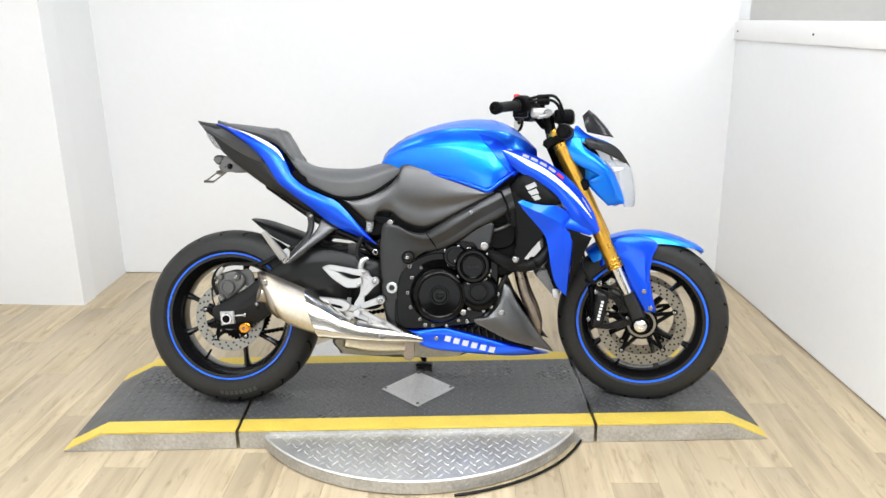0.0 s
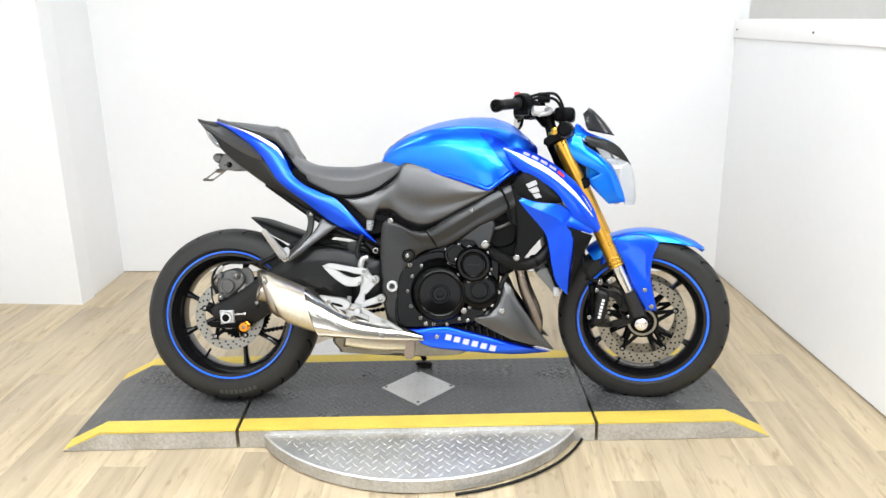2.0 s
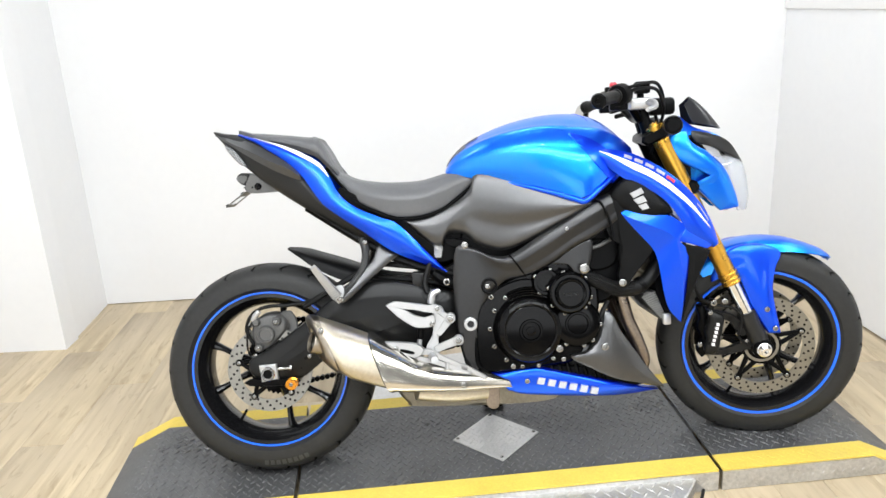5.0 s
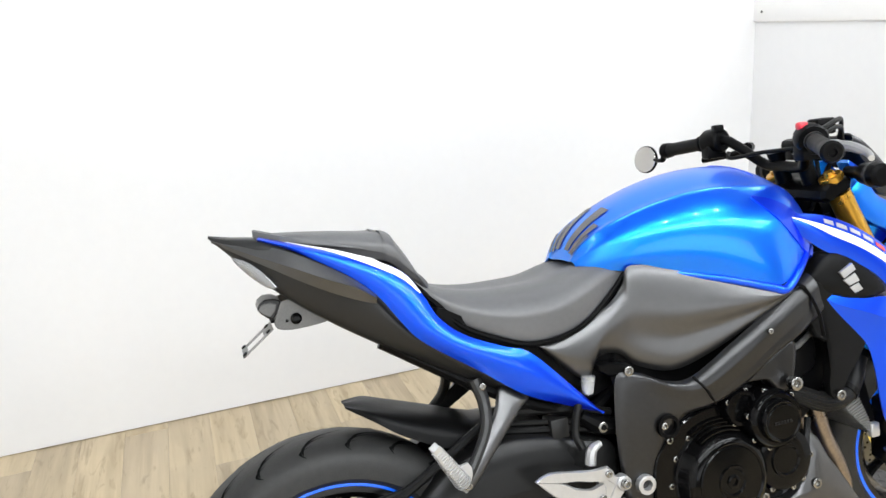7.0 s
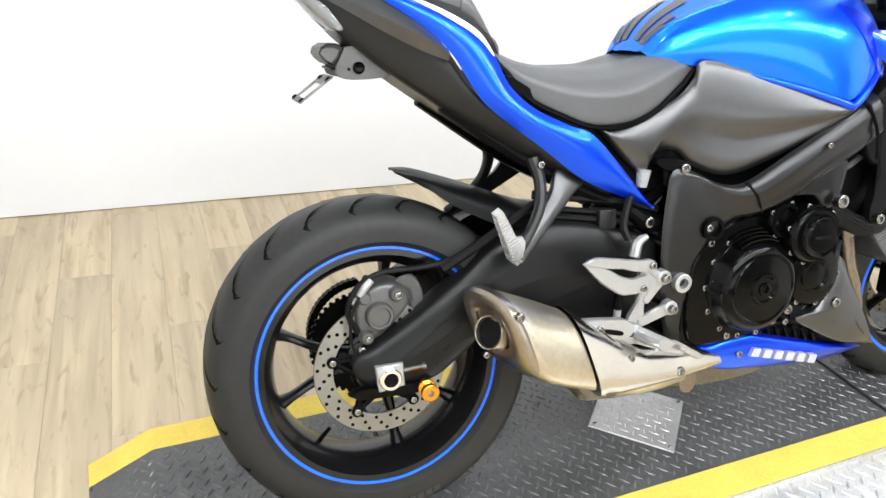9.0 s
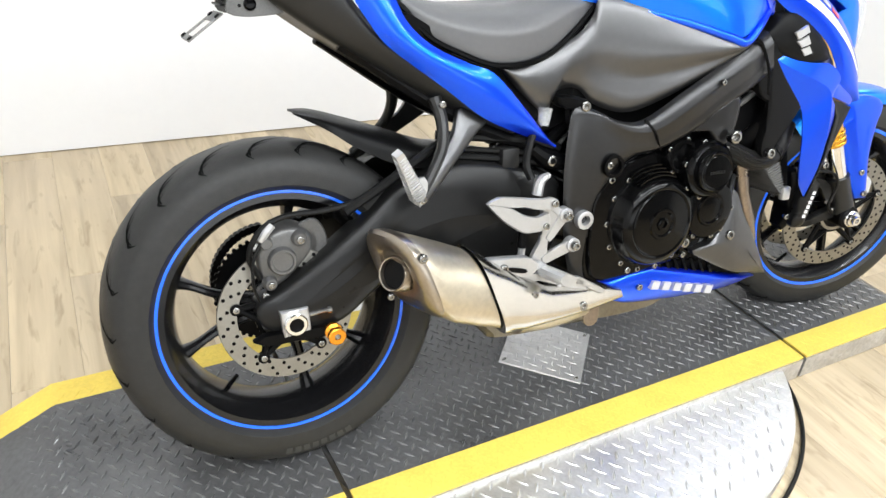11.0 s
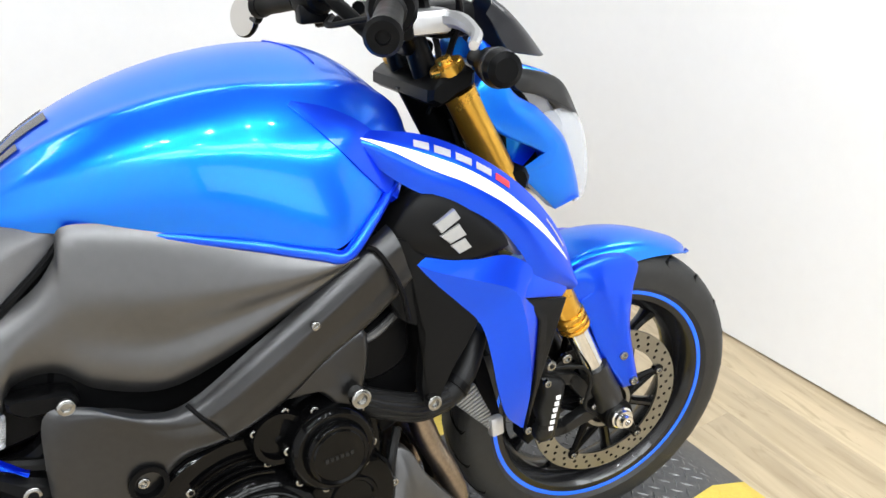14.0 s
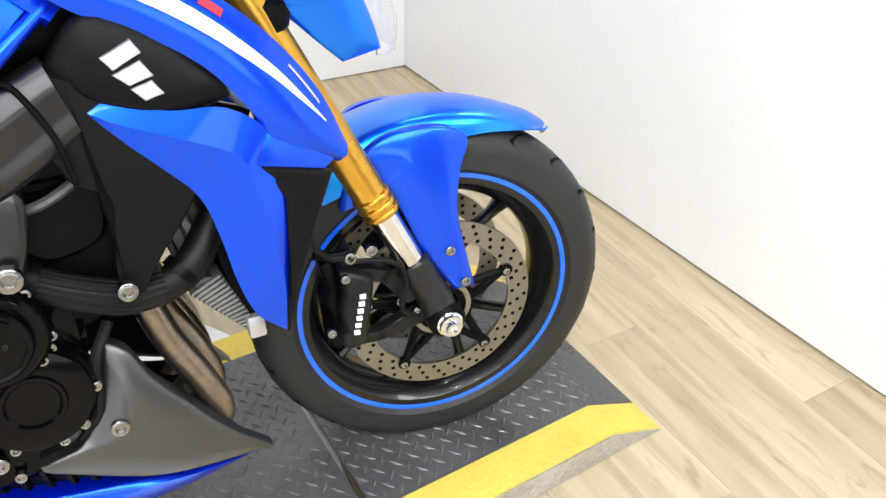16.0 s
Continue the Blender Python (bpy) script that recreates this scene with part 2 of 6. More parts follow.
def solid(name, bm, mat, label, category="", kind="", sharp=35):
    ob = new(name, finish(bm, name, mat, sharp))
    return tagged(ob, label, category, "", kind)


def box(bm, lo, hi, bevel=0.0):
    r = bmesh.ops.create_cube(bm, size=1)
    for v in r["verts"]:
        v.co = Vector([lo[n] + (v.co[n] + 0.5) * (hi[n] - lo[n]) for n in range(3)])
    if bevel:
        edges = list({e for v in r["verts"] for e in v.link_edges})
        bmesh.ops.bevel(bm, geom=edges, offset=bevel, segments=2, affect="EDGES", profile=0.5)
    return bm


def crom(pts, n):
    """n points on a smooth curve through pts."""
    p = [Vector(q) for q in pts]
    if len(p) == 2:
        return [p[0].lerp(p[1], k / (n - 1)) for k in range(n)]
    p = [2 * p[0] - p[1], *p, 2 * p[-1] - p[-2]]
    out = []
    for k in range(n):
        u = k / (n - 1) * (len(p) - 3)
        i = min(int(u), len(p) - 4)
        f = u - i
        a, b, c, d = p[i : i + 4]
        out.append(0.5 * (2 * b + (c - a) * f + (2 * a - 5 * b + 4 * c - d) * f * f + (3 * b - a - 3 * c + d) * f * f * f))
    return out


def sample(rows, nu, nv):
    """A grid of points on the smooth surface through rows of points."""
    across = [crom(r, nv) for r in rows]
    cols = [crom([r[j] for r in across], nu) for j in range(nv)]
    return [[cols[j][i] for j in range(nv)] for i in range(nu)]


def normals(g):
    nu, nv = len(g), len(g[0])
    mid = sum((sum(r, Vector()) for r in g), Vector()) / (nu * nv)
    out = []
    for i in range(nu):
        row = []
        for j in range(nv):
            a = g[min(i + 1, nu - 1)][j] - g[max(i - 1, 0)][j]
            b = g[i][min(j + 1, nv - 1)] - g[i][max(j - 1, 0)]
            n = a.cross(b)
            row.append(n.normalized() if n.length > 1e-12 else Vector((0, -1, 0)))
        out.append(row)
    side = sum((n.dot(Vector((0, q.y, (q.z - mid.z) * 0.3))) for rn, rq in zip(out, g) for n, q in zip(rn, rq)), 0.0)
    return out if side > 0 else [[-n for n in r] for r in out]


def skin(bm, g, thick):
    """A shell of that thickness whose outside is the grid g."""
    nu, nv, nn = len(g), len(g[0]), normals(g)
    a = [[bm.verts.new(g[i][j]) for j in range(nv)] for i in range(nu)]
    b = [[bm.verts.new(g[i][j] - nn[i][j] * thick) for j in range(nv)] for i in range(nu)]
    for i in range(nu - 1):
        for j in range(nv - 1):
            bm.faces.new((a[i][j], a[i + 1][j], a[i + 1][j + 1], a[i][j + 1]))
            bm.faces.new((b[i][j], b[i][j + 1], b[i + 1][j + 1], b[i + 1][j]))
    rim = [(i, 0) for i in range(nu)] + [(nu - 1, j) for j in range(1, nv)] + [(i, nv - 1) for i in range(nu - 2, -1, -1)] + [(0, j) for j in range(nv - 2, 0, -1)]
    for (i, j), (k, m) in zip(rim, rim[1:] + rim[:1]):
        bm.faces.new((a[i][j], a[k][m], b[k][m], b[i][j]))
    return bm


def surf(rows, nu=20, nv=10, thick=0.003, bm=None):
    return skin(bm or bmesh.new(), sample(rows, nu, nv), thick)


def bulged(top, low, bulge, n=5):
    """Rows of points between two edges, arched outwards to the bike's right by bulge."""
    m = max(len(top), len(low))
    a, b = crom(top, m), crom(low, m)
    return [[p.lerp(q, k / (n - 1)) + Vector((0, -bulge * math.sin(math.pi * k / (n - 1)), 0)) for k in range(n)] for p, q in zip(a, b)]


def decal(rows, u0, u1, v0, v1, lift=0.0012, nu=16, nv=6, fine=41):
    """A thin skin on the part of a surface between u0..u1 and v0..v1."""
    g = sample(rows, fine, fine)
    nn = normals(g)

    def at(grid, u, v):
        x, y = u * (fine - 1), v * (fine - 1)
        i, j = min(int(x), fine - 2), min(int(y), fine - 2)
        f, h = x - i, y - j
        return grid[i][j] * (1 - f) * (1 - h) + grid[i + 1][j] * f * (1 - h) + grid[i][j + 1] * (1 - f) * h + grid[i + 1][j + 1] * f * h

    lo, hi = (v0 if callable(v0) else lambda u: v0), (v1 if callable(v1) else lambda u: v1)
    grid = []
    for i in range(nu):
        u = u0 + (u1 - u0) * i / (nu - 1)
        grid.append([at(g, u, lo(u) + (hi(u) - lo(u)) * j / (nv - 1)) + lift * at(nn, u, lo(u) + (hi(u) - lo(u)) * j / (nv - 1)) for j in range(nv)])
    return skin(bmesh.new(), grid, 0.0008)


def mirrored(bm):
    """The same piece for both sides of the bike: (right, left)."""
    other = bm.copy()
    for v in other.verts:
        v.co.y = -v.co.y
    return bm, other


def whole(rows):
    """Rows of a half section, from the middle to the right, made into full sections."""
    return [[(p[0], -p[1], p[2]) for p in r[:0:-1]] + list(r) for r in rows]


def outline(pts, step=0.012):
    """A closed outline through (x, z, y) points; a fourth value of 1 makes a corner."""
    p = [Vector((q[0], q[2], q[1])) for q in pts]
    n = len(p)
    corner = [len(q) > 3 for q in pts]
    out = []
    for i in range(n):
        b, c = p[i], p[(i + 1) % n]
        a = 2 * b - c if corner[i] else p[i - 1]
        d = 2 * c - b if corner[(i + 1) % n] else p[(i + 2) % n]
        k = max(2, int((c - b).length / step))
        for s in range(k):
            f = s / k
            out.append(0.5 * (2 * b + (c - a) * f + (2 * a - 5 * b + 4 * c - d) * f * f + (3 * b - a - 3 * c + d) * f * f * f))
    return out


RINGS = (0.0, 0.04, 0.1, 0.2, 0.35, 0.55, 0.8)


def pillow(pts, spine, bulge=0.01, back=0.02, bm=None, flat=False, step=0.012):
    """A solid panel seen from the side: an outline of (x, z, y), swollen to the right towards a spine of (x, z, y), and back metres deep."""
    bm = bm or bmesh.new()
    edge = outline(pts, step)
    sp = crom([(q[0], q[2], q[1]) for q in spine], 160) if len(spine) > 1 else [Vector((spine[0][0], spine[0][2], spine[0][1]))]
    near = [min(sp, key=lambda s, e=e: (s.x - e.x) ** 2 + (s.z - e.z) ** 2) for e in edge]
    for _ in range(10):
        near = [0.5 * near[i] + 0.25 * (near[i - 1] + near[(i + 1) % len(near)]) for i in range(len(near))]
    loops = [[bm.verts.new(e + Vector((0, back, 0))) for e in edge]]
    for s in RINGS:
        rise = bulge * (min(1.0, s / 0.12) if flat else math.sqrt(1 - (1 - s) ** 2))
        loops.append([bm.verts.new(e.lerp(c, s) + Vector((0, -rise, 0))) for e, c in zip(edge, near)])
    n = len(edge)
    for a, b in zip(loops, loops[1:]):
        for i in range(n):
            bm.faces.new((a[i], a[(i + 1) % n], b[(i + 1) % n], b[i]))
    for loop in (loops[0], loops[-1]):
        f = bm.faces.new(loop)
        bmesh.ops.triangulate(bm, faces=[f])
    return bm


def tube(path, radius, bm=None, seg=12, n=0, closed=True):
    """A round bar along a smooth path; radius may be one a point."""
    bm = bm or bmesh.new()
    rad = list(radius) if hasattr(radius, "__len__") else [radius] * len(path)
    n = n or (2 if len(path) == 2 else 6 * len(path))
    c = crom(path, n)
    rr = [q.x for q in crom([(r, 0, 0) for r in rad], n)]
    ref = Vector((0.13, 0.4, 0.9)).normalized()
    rings = []
    for k in range(n):
        t = (c[min(k + 1, n - 1)] - c[max(k - 1, 0)]).normalized()
        u = t.cross(ref)
        if u.length < 0.1:
            u = t.cross(Vector((1, 0, 0)))
        u.normalize()
        ref = u.cross(t)
        w = t.cross(u)
        rings.append([bm.verts.new(c[k] + rr[k] * (math.cos(a) * u + math.sin(a) * w)) for a in (2 * math.pi * s / seg for s in range(seg))])
    for a, b in zip(rings, rings[1:]):
        for s in range(seg):
            bm.faces.new((a[s], a[(s + 1) % seg], b[(s + 1) % seg], b[s]))
    if closed:
        bm.faces.new(rings[0])
        bm.faces.new(rings[-1])
    return bm


def lathe(profile, centre, axis=(0, -1, 0), bm=None, seg=32, close=False):
    """Turns a profile of (along the axis, radius) about an axis through centre."""
    bm = bm or bmesh.new()
    t = Vector(axis).normalized()
    u = t.cross(Vector((0, 0, 1)))
    if u.length < 0.05:
        u = t.cross(Vector((1, 0, 0)))
    u.normalize()
    w = t.cross(u)
    c = Vector(centre)
    rings = []
    for a, r in profile:
        if r < 1e-6:
            rings.append([bm.verts.new(c + a * t)])
        else:
            rings.append([bm.verts.new(c + a * t + r * (math.cos(q) * u + math.sin(q) * w)) for q in (2 * math.pi * s / seg for s in range(seg))])
    pairs = list(zip(rings, rings[1:])) + ([(rings[-1], rings[0])] if close else [])
    for a, b in pairs:
        for s in range(seg):
            x, y = a[s % len(a)], a[(s + 1) % len(a)]
            z, k = b[(s + 1) % len(b)], b[s % len(b)]
            face = list(dict.fromkeys((x, y, z, k)))
            if len(face) > 2:
                bm.faces.new(face)
    return bm


def prism(pts, y0, y1, bevel=0.002, bm=None, step=0.01):
    """A flat plate with an outline of (x, z) points between y0 and y1, its edges eased."""
    bm = bm or bmesh.new()
    edge = outline([(q[0], q[1], y0, *q[2:]) for q in pts], step)
    mid = sum(edge, Vector()) / len(edge)
    rows = [(y0, 0.0), (y0, bevel), (y0 + math.copysign(bevel, y1 - y0), 0), (y1 - math.copysign(bevel, y1 - y0), 0), (y1, bevel)]
    loops = []
    for y, inset in rows[1:]:
        loops.append([bm.verts.new(Vector((e.x, y, e.z)) + (Vector((mid.x - e.x, 0, mid.z - e.z)).normalized() * inset)) for e in edge])
    n = len(edge)
    for a, b in zip(loops, loops[1:]):
        for i in range(n):
            bm.faces.new((a[i], a[(i + 1) % n], b[(i + 1) % n], b[i]))
    for loop in (loops[0], loops[-1]):
        f = bm.faces.new(loop)
        bmesh.ops.triangulate(bm, faces=[f])
    return bm


def bolt_mesh():
    bm = lathe([(-0.6, 0.9), (0.35, 1.0), (0.62, 0.93), (0.7, 0.8), (0.7, 0.52), (0.3, 0.48), (0.3, 0)], (0, 0, 0), seg=12)
    return finish(bm, "bolt", BOLT)


BOLT_MESH = bolt_mesh()


def bolts(parent, places, name="bolt", turn=None):
    """Socket-head bolts of radius r at (x, y, z, r), facing the bike's right."""
    for x, y, z, r in places:
        ob = new(name, BOLT_MESH)
        ob.parent = parent
        m = Matrix.Translation((x, y, z)) @ Matrix.Diagonal((r, r, r, 1))
        m = (turn @ m) if turn is not None else m
        if turn is not None and x > 0:
            m.translation.y += camber(m.translation.z)
        ob.matrix_local = m

# ---- the room ----
def wall(name, a, b, z0, z1, thick, label, mat=WALL):
    """An upright wall from a to b on plan; its thickness lies to the left of the way from a to b."""
    bm = bmesh.new()
    d = Vector((b[0] - a[0], b[1] - a[1], 0))
    n = Vector((-d.y, d.x, 0)).normalized() * thick
    low = [Vector((*a, z0)), Vector((*b, z0)), Vector((*b, z0)) + n, Vector((*a, z0)) + n]
    v = [bm.verts.new(p) for p in low] + [bm.verts.new(p + Vector((0, 0, z1 - z0))) for p in low]
    for f in ((0, 1, 2, 3), (4, 5, 6, 7), (0, 1, 5, 4), (1, 2, 6, 5), (2, 3, 7, 6), (3, 0, 4, 7)):
        bm.faces.new([v[k] for k in f])
    return solid(name, bm, mat, label, "wall", "structure")


wall("wall_back", (1.632, 1.545), (-1.79, 1.735), 0.004, 3.0, -0.12, "white painted back wall of the photo booth")
wall("wall_return", (-1.79, 1.735), (-1.80, 1.312), 0, 3.0, -0.14, "white painted return of the wall beside the back wall")
wall("wall_left_front", (-1.7995, 1.192), (-2.415, 1.249), 0, 3.0, -0.12, "white painted wall panel facing the bike")
wall("wall_left", (-2.415, 1.38), (-2.41, -5.0), 0, 3.0, -0.12, "white painted side wall of the booth")
wall("wall_right", (1.69, -1.9), (1.632, 1.575), 0.007, 1.288, -0.12, "white painted half-height partition wall")
wall("wall_far_right", (4.2, -5.0), (4.2, 3.0), 0, 3.0, -0.12, "grey wall of the space beyond the partition", FAR)
wall("wall_far_back", (4.2, 3.0), (1.64, 3.0), 0, 3.0, -0.12, "grey wall of the space beyond the partition", FAR)
wall("wall_side_back", (1.64, 3.0), (1.64, 1.665), 0, 3.0, 0.10, "white end of the back wall")
# never in view: closes the room, dark so reflections and fill stay low
wall("wall_behind", (-2.41, -5.0), (4.2, -5.0), 0, 3.0, -0.12, "unseen wall added behind the camera, kept dark to limit fill", DUSK)

# cap of the half wall
bm = bmesh.new()
box(bm, (-0.012, 0, 1.288), (0.15, 3.476, 1.382), 0.004)
cap = solid("trim", bm, TRIM, "white painted cap board along the half-height partition", "trim", "structure")
cap.matrix_world = pose(1.69, -1.9, 0, 0, 0, math.degrees(math.atan2(1.69 - 1.632, 3.475)))
for y in (3.4, 2.6, 1.8):
    ob = new("screw", BOLT_MESH)
    ob.parent = cap
    ob.matrix_local = pose(-0.013, y, 1.33, 0, 0, -90) @ Matrix.Diagonal((0.005, 0.005, 0.005, 1))

# ceiling out of view, its dark colour chosen to hold back bounced light
bm = bmesh.new()
box(bm, (-2.6, -5.2, 3.0), (4.4, 3.2, 3.12))
solid("ceiling", bm, CEIL, "unseen ceiling kept dark to limit fill, with slim strip lamps", "ceiling", "structure")

for lx, ly in LAMPS:
    lamp = thing("ceiling_light", "slim white ceiling strip lamp on the ceiling", "ceiling light", pose(lx, ly, 3.0), "ceiling strip lamps")
    bm = bmesh.new()
    box(bm, (-0.58, -0.1, -0.018), (0.58, 0.1, 0), 0.003)
    part("housing", bm, LAMP_BODY, lamp)

for lx, ly in PANELS:
    lamp = thing("ceiling_light", "square white ceiling light panel", "ceiling light", pose(lx, ly, 3.0), "ceiling light panels")
    part("housing", box(bmesh.new(), (-0.62, -0.32, -0.02), (0.62, 0.32, 0), 0.003), LAMP_BODY, lamp)

for lx, ly in SPOTS:
    lamp = thing("ceiling_light", "small round ceiling downlight with a white rim", "ceiling light", pose(lx, ly, 3.0), "round ceiling downlights")
    part("housing", lathe([(0, 0.075), (0.06, 0.07), (0.066, 0.062), (0.062, 0.056), (0.0, 0.054)], (0, 0, 0), (0, 0, -1), seg=24), LAMP_BODY, lamp)

# unseen surround, added only to go with the fill light behind the camera
win = thing("fill_surround", "unseen frame round the light added opposite the bike", "window", None, "", "structure")
for lo, hi in (((-2.26, -4.99, 0.58), (1.46, -4.94, 0.64)), ((-2.26, -4.99, 1.96), (1.46, -4.94, 2.02)), ((-2.26, -4.99, 0.64), (-2.21, -4.94, 1.96)), ((1.41, -4.99, 0.64), (1.46, -4.94, 1.96))):
    part("fill_surround_bar", box(bmesh.new(), lo, hi, 0.004), TRIM, win)

# platform: middle piece and two ramps, tread plate on top
PX, PY0, PY1, PZ = -0.03, -0.253, 0.35, 0.07


def tread(bm, x0, x1, y0, y1, height, keep, pitch=0.031, long=0.0125, wide=0.0033, tall=0.0016):
    """Raised lozenges in a herringbone on a sheet; height(x) is the sheet's level."""
    i = 0
    y = y0 + 0.008
    while y < y1 - 0.006:
        x = x0 + 0.01 + (0.5 * pitch if i % 2 else 0)
        while x < x1 - 0.008:
            if keep(x, y):
                turn = radians(52 if i % 2 else -52) + random.uniform(-0.03, 0.03)
                c, s = math.cos(turn), math.sin(turn)
                ring = []
                for u, w, h in ((-long, 0, 0), (0, -wide, 0), (long, 0, 0), (0, wide, 0), (-long * 0.6, 0, tall), (long * 0.6, 0, tall)):
                    px, py = x + u * c - w * s, y + u * s + w * c
                    ring.append(bm.verts.new((px, py, height(px) + h)))
                a, b, d, e, f, g = ring
                for q in ((a, b, f), (b, g, f), (b, d, g), (d, e, g), (e, f, g), (e, a, f)):
                    bm.faces.new(q)
            x += pitch
        y += pitch * 0.5
        i += 1
    return bm


def deck_level(x):
    d = abs(x - PX)
    return PZ if d < 1.085 else PZ * max(0.06, (1.22 - d) / 0.135)


def sheet(xs, y0, y1, thick=0.006, lift=0.0):
    bm = bmesh.new()
    rows = [[bm.verts.new((x, y, deck_level(x) + lift - t)) for y in (y0, y1) for t in (0, thick)] for x in xs]
    for a, b in zip(rows, rows[1:]):
        for p, q in ((0, 2), (2, 3), (3, 1), (1, 0)):
            bm.faces.new((a[p], a[q], b[q], b[p]))
    for r in (rows[0], rows[-1]):
        bm.faces.new((r[0], r[2], r[3], r[1]))
    return bm


def ramp_piece(name, x0, x1, label):
    piece = thing(name, label, "display platform")
    xs = sorted({x0, x1, *[k for k in (PX - 1.085, PX + 1.085) if x0 < k < x1]})
    inner = [x for x in xs]
    part("deck", sheet(inner, PY0 + 0.076, PY1 - 0.07), PLATE_BLACK, piece, "black painted steel tread plate deck")
    part("safety_stripe", sheet(inner, PY0, PY0 + 0.076), PLATE_YELLOW, piece, "yellow painted safety stripe")
    part("safety_stripe", sheet(inner, PY1 - 0.07, PY1), PLATE_YELLOW, piece, "yellow painted safety stripe")
    inside = lambda x, y: PY0 + 0.087 < y < PY1 - 0.081  # noqa: E731
    tr = part("tread_pattern", tread(bmesh.new(), x0, x1, PY0, PY1, deck_level, inside, 0.034, 0.0138, 0.0038, 0.0021), PLATE_WORN, piece, "raised lozenges of the tread plate")
    tagged(tr, kind="stuff")
    tr = part("tread_pattern", tread(bmesh.new(), x0, x1, PY0, PY1, deck_level, lambda x, y: not PY0 + 0.066 < y < PY1 - 0.06, tall=0.0009), PLATE_YELLOW, piece, "worn yellow lozenges of the tread plate")
    tagged(tr, kind="stuff")
    for y, out in ((PY0, -1), (PY1, 1)):
        bm = bmesh.new()
        rows = [[bm.verts.new((x, y + out * o, z)) for o in (-0.004, 0.003) for z in (0.002, max(deck_level(x) - 0.007, 0.003))] for x in xs]
        for a, b in zip(rows, rows[1:]):
            for p, q in ((0, 1), (1, 3), (3, 2), (2, 0)):
                bm.faces.new((a[p], a[q], b[q], b[p]))
        for r in (rows[0], rows[-1]):
            bm.faces.new((r[0], r[1], r[3], r[2]))
        part("side_skirt", bm, SKIRT, piece, "aluminium tread plate skirt, shade in its colour")
        # lozenges on the upright skirt
        bm = bmesh.new()
        k = 0
        z = 0.012
        while z < PZ - 0.014:
            x = x0 + 0.012 + (0.0155 if k % 2 else 0)
            while x < x1 - 0.012:
                if z < deck_level(x) - 0.016:
                    turn = radians(52 if k % 2 else -52)
                    c, s = math.cos(turn) * 0.011, math.sin(turn) * 0.011
                    yo = y + out * 0.003
                    a = bm.verts.new((x - c, yo, z - s * 0.8))
                    b = bm.verts.new((x + c, yo, z + s * 0.8))
                    p = bm.verts.new((x - s * 0.27, yo, z + c * 0.27))
                    q = bm.verts.new((x + s * 0.27, yo, z - c * 0.27))
                    m = bm.verts.new((x, yo + out * 0.0016, z))
                    for e, f in ((a, p), (p, b), (b, q), (q, a)):
                        bm.faces.new((e, f, m))
                x += 0.031
            z += 0.0155
            k += 1
        tagged(part("tread_pattern", bm, SKIRT, piece, "raised lozenges of the skirt"), kind="stuff")
    return piece


SLOT = 0.617
middle = ramp_piece("platform", PX - SLOT + 0.006, PX + SLOT - 0.006, "black tread plate display platform with yellow striped edges")
ramp_piece("ramp", PX - 1.22, PX - SLOT - 0.006, "black tread plate ramp with yellow edges sloping to the floor")
ramp_piece("ramp", PX + SLOT + 0.006, PX + 1.22, "black tread plate ramp with yellow edges sloping to the floor")

# bright square plate set on its corner in the middle of the deck
bm = bmesh.new()
corner = [(-0.139, 0), (0, -0.143), (0.139, 0), (0, 0.143)]
BY = 0.034
lowv = [bm.verts.new((PX + x, BY + y, PZ + 0.001)) for x, y in corner]
topv = [bm.verts.new((PX + x * 0.985, BY + y * 0.985, PZ + 0.0045)) for x, y in corner]
bm.faces.new(topv)
bm.faces.new(lowv)
for k in range(4):
    bm.faces.new((lowv[k], lowv[(k + 1) % 4], topv[(k + 1) % 4], topv[k]))
badge = part("centre_plate", bm, PLATE_ALU, middle, "bright aluminium tread plate square")
bm = tread(bmesh.new(), PX - 0.14, PX + 0.14, BY - 0.145, BY + 0.15, lambda x: PZ + 0.0045, lambda x, y: abs(x - PX) / 0.13 + abs(y - BY) / 0.134 < 0.93)
tagged(part("tread_pattern", bm, PLATE_ALU, badge), kind="stuff")
for x, y in corner:
    ob = new("screw", BOLT_MESH)
    ob.parent = badge
    ob.matrix_local = pose(PX + x * 0.88, BY + y * 0.88, PZ + 0.0045, -90) @ Matrix.Diagonal((0.006, 0.006, 0.003, 1))

# turntable disc below the platform
disc = thing("turntable", "round aluminium tread plate turntable under the platform", "turntable")
DC, DR = (PX + 0.008, 0.085), 0.633
part("disc", lathe([(0.006, 0), (0.006, DR), (0.046, DR), (0.0505, DR - 0.004), (0.0505, 0)], (*DC, 0), (0, 0, 1), seg=128), PLATE_ALU, disc)
# skin added over the disc's upright edge in the shaded plate colour
part("rim_band", lathe([(0.0055, DR - 0.002), (0.0055, DR + 0.001), (0.0455, DR + 0.001), (0.0455, DR - 0.002)], (*DC, 0), (0, 0, 1), seg=128, close=True), SKIRT, disc, "added darker skin that shades the upright rim")
bm = tread(bmesh.new(), DC[0] - DR, DC[0] + DR, DC[1] - DR, PY0 - 0.004, lambda x: 0.0505, lambda x, y: math.hypot(x - DC[0], y - DC[1]) < DR - 0.02, 0.042, 0.0165, 0.0045, 0.0021)
tagged(part("tread_pattern", bm, PLATE_ALU, disc, "raised lozenges of the tread plate"), kind="stuff")
bm = bmesh.new()
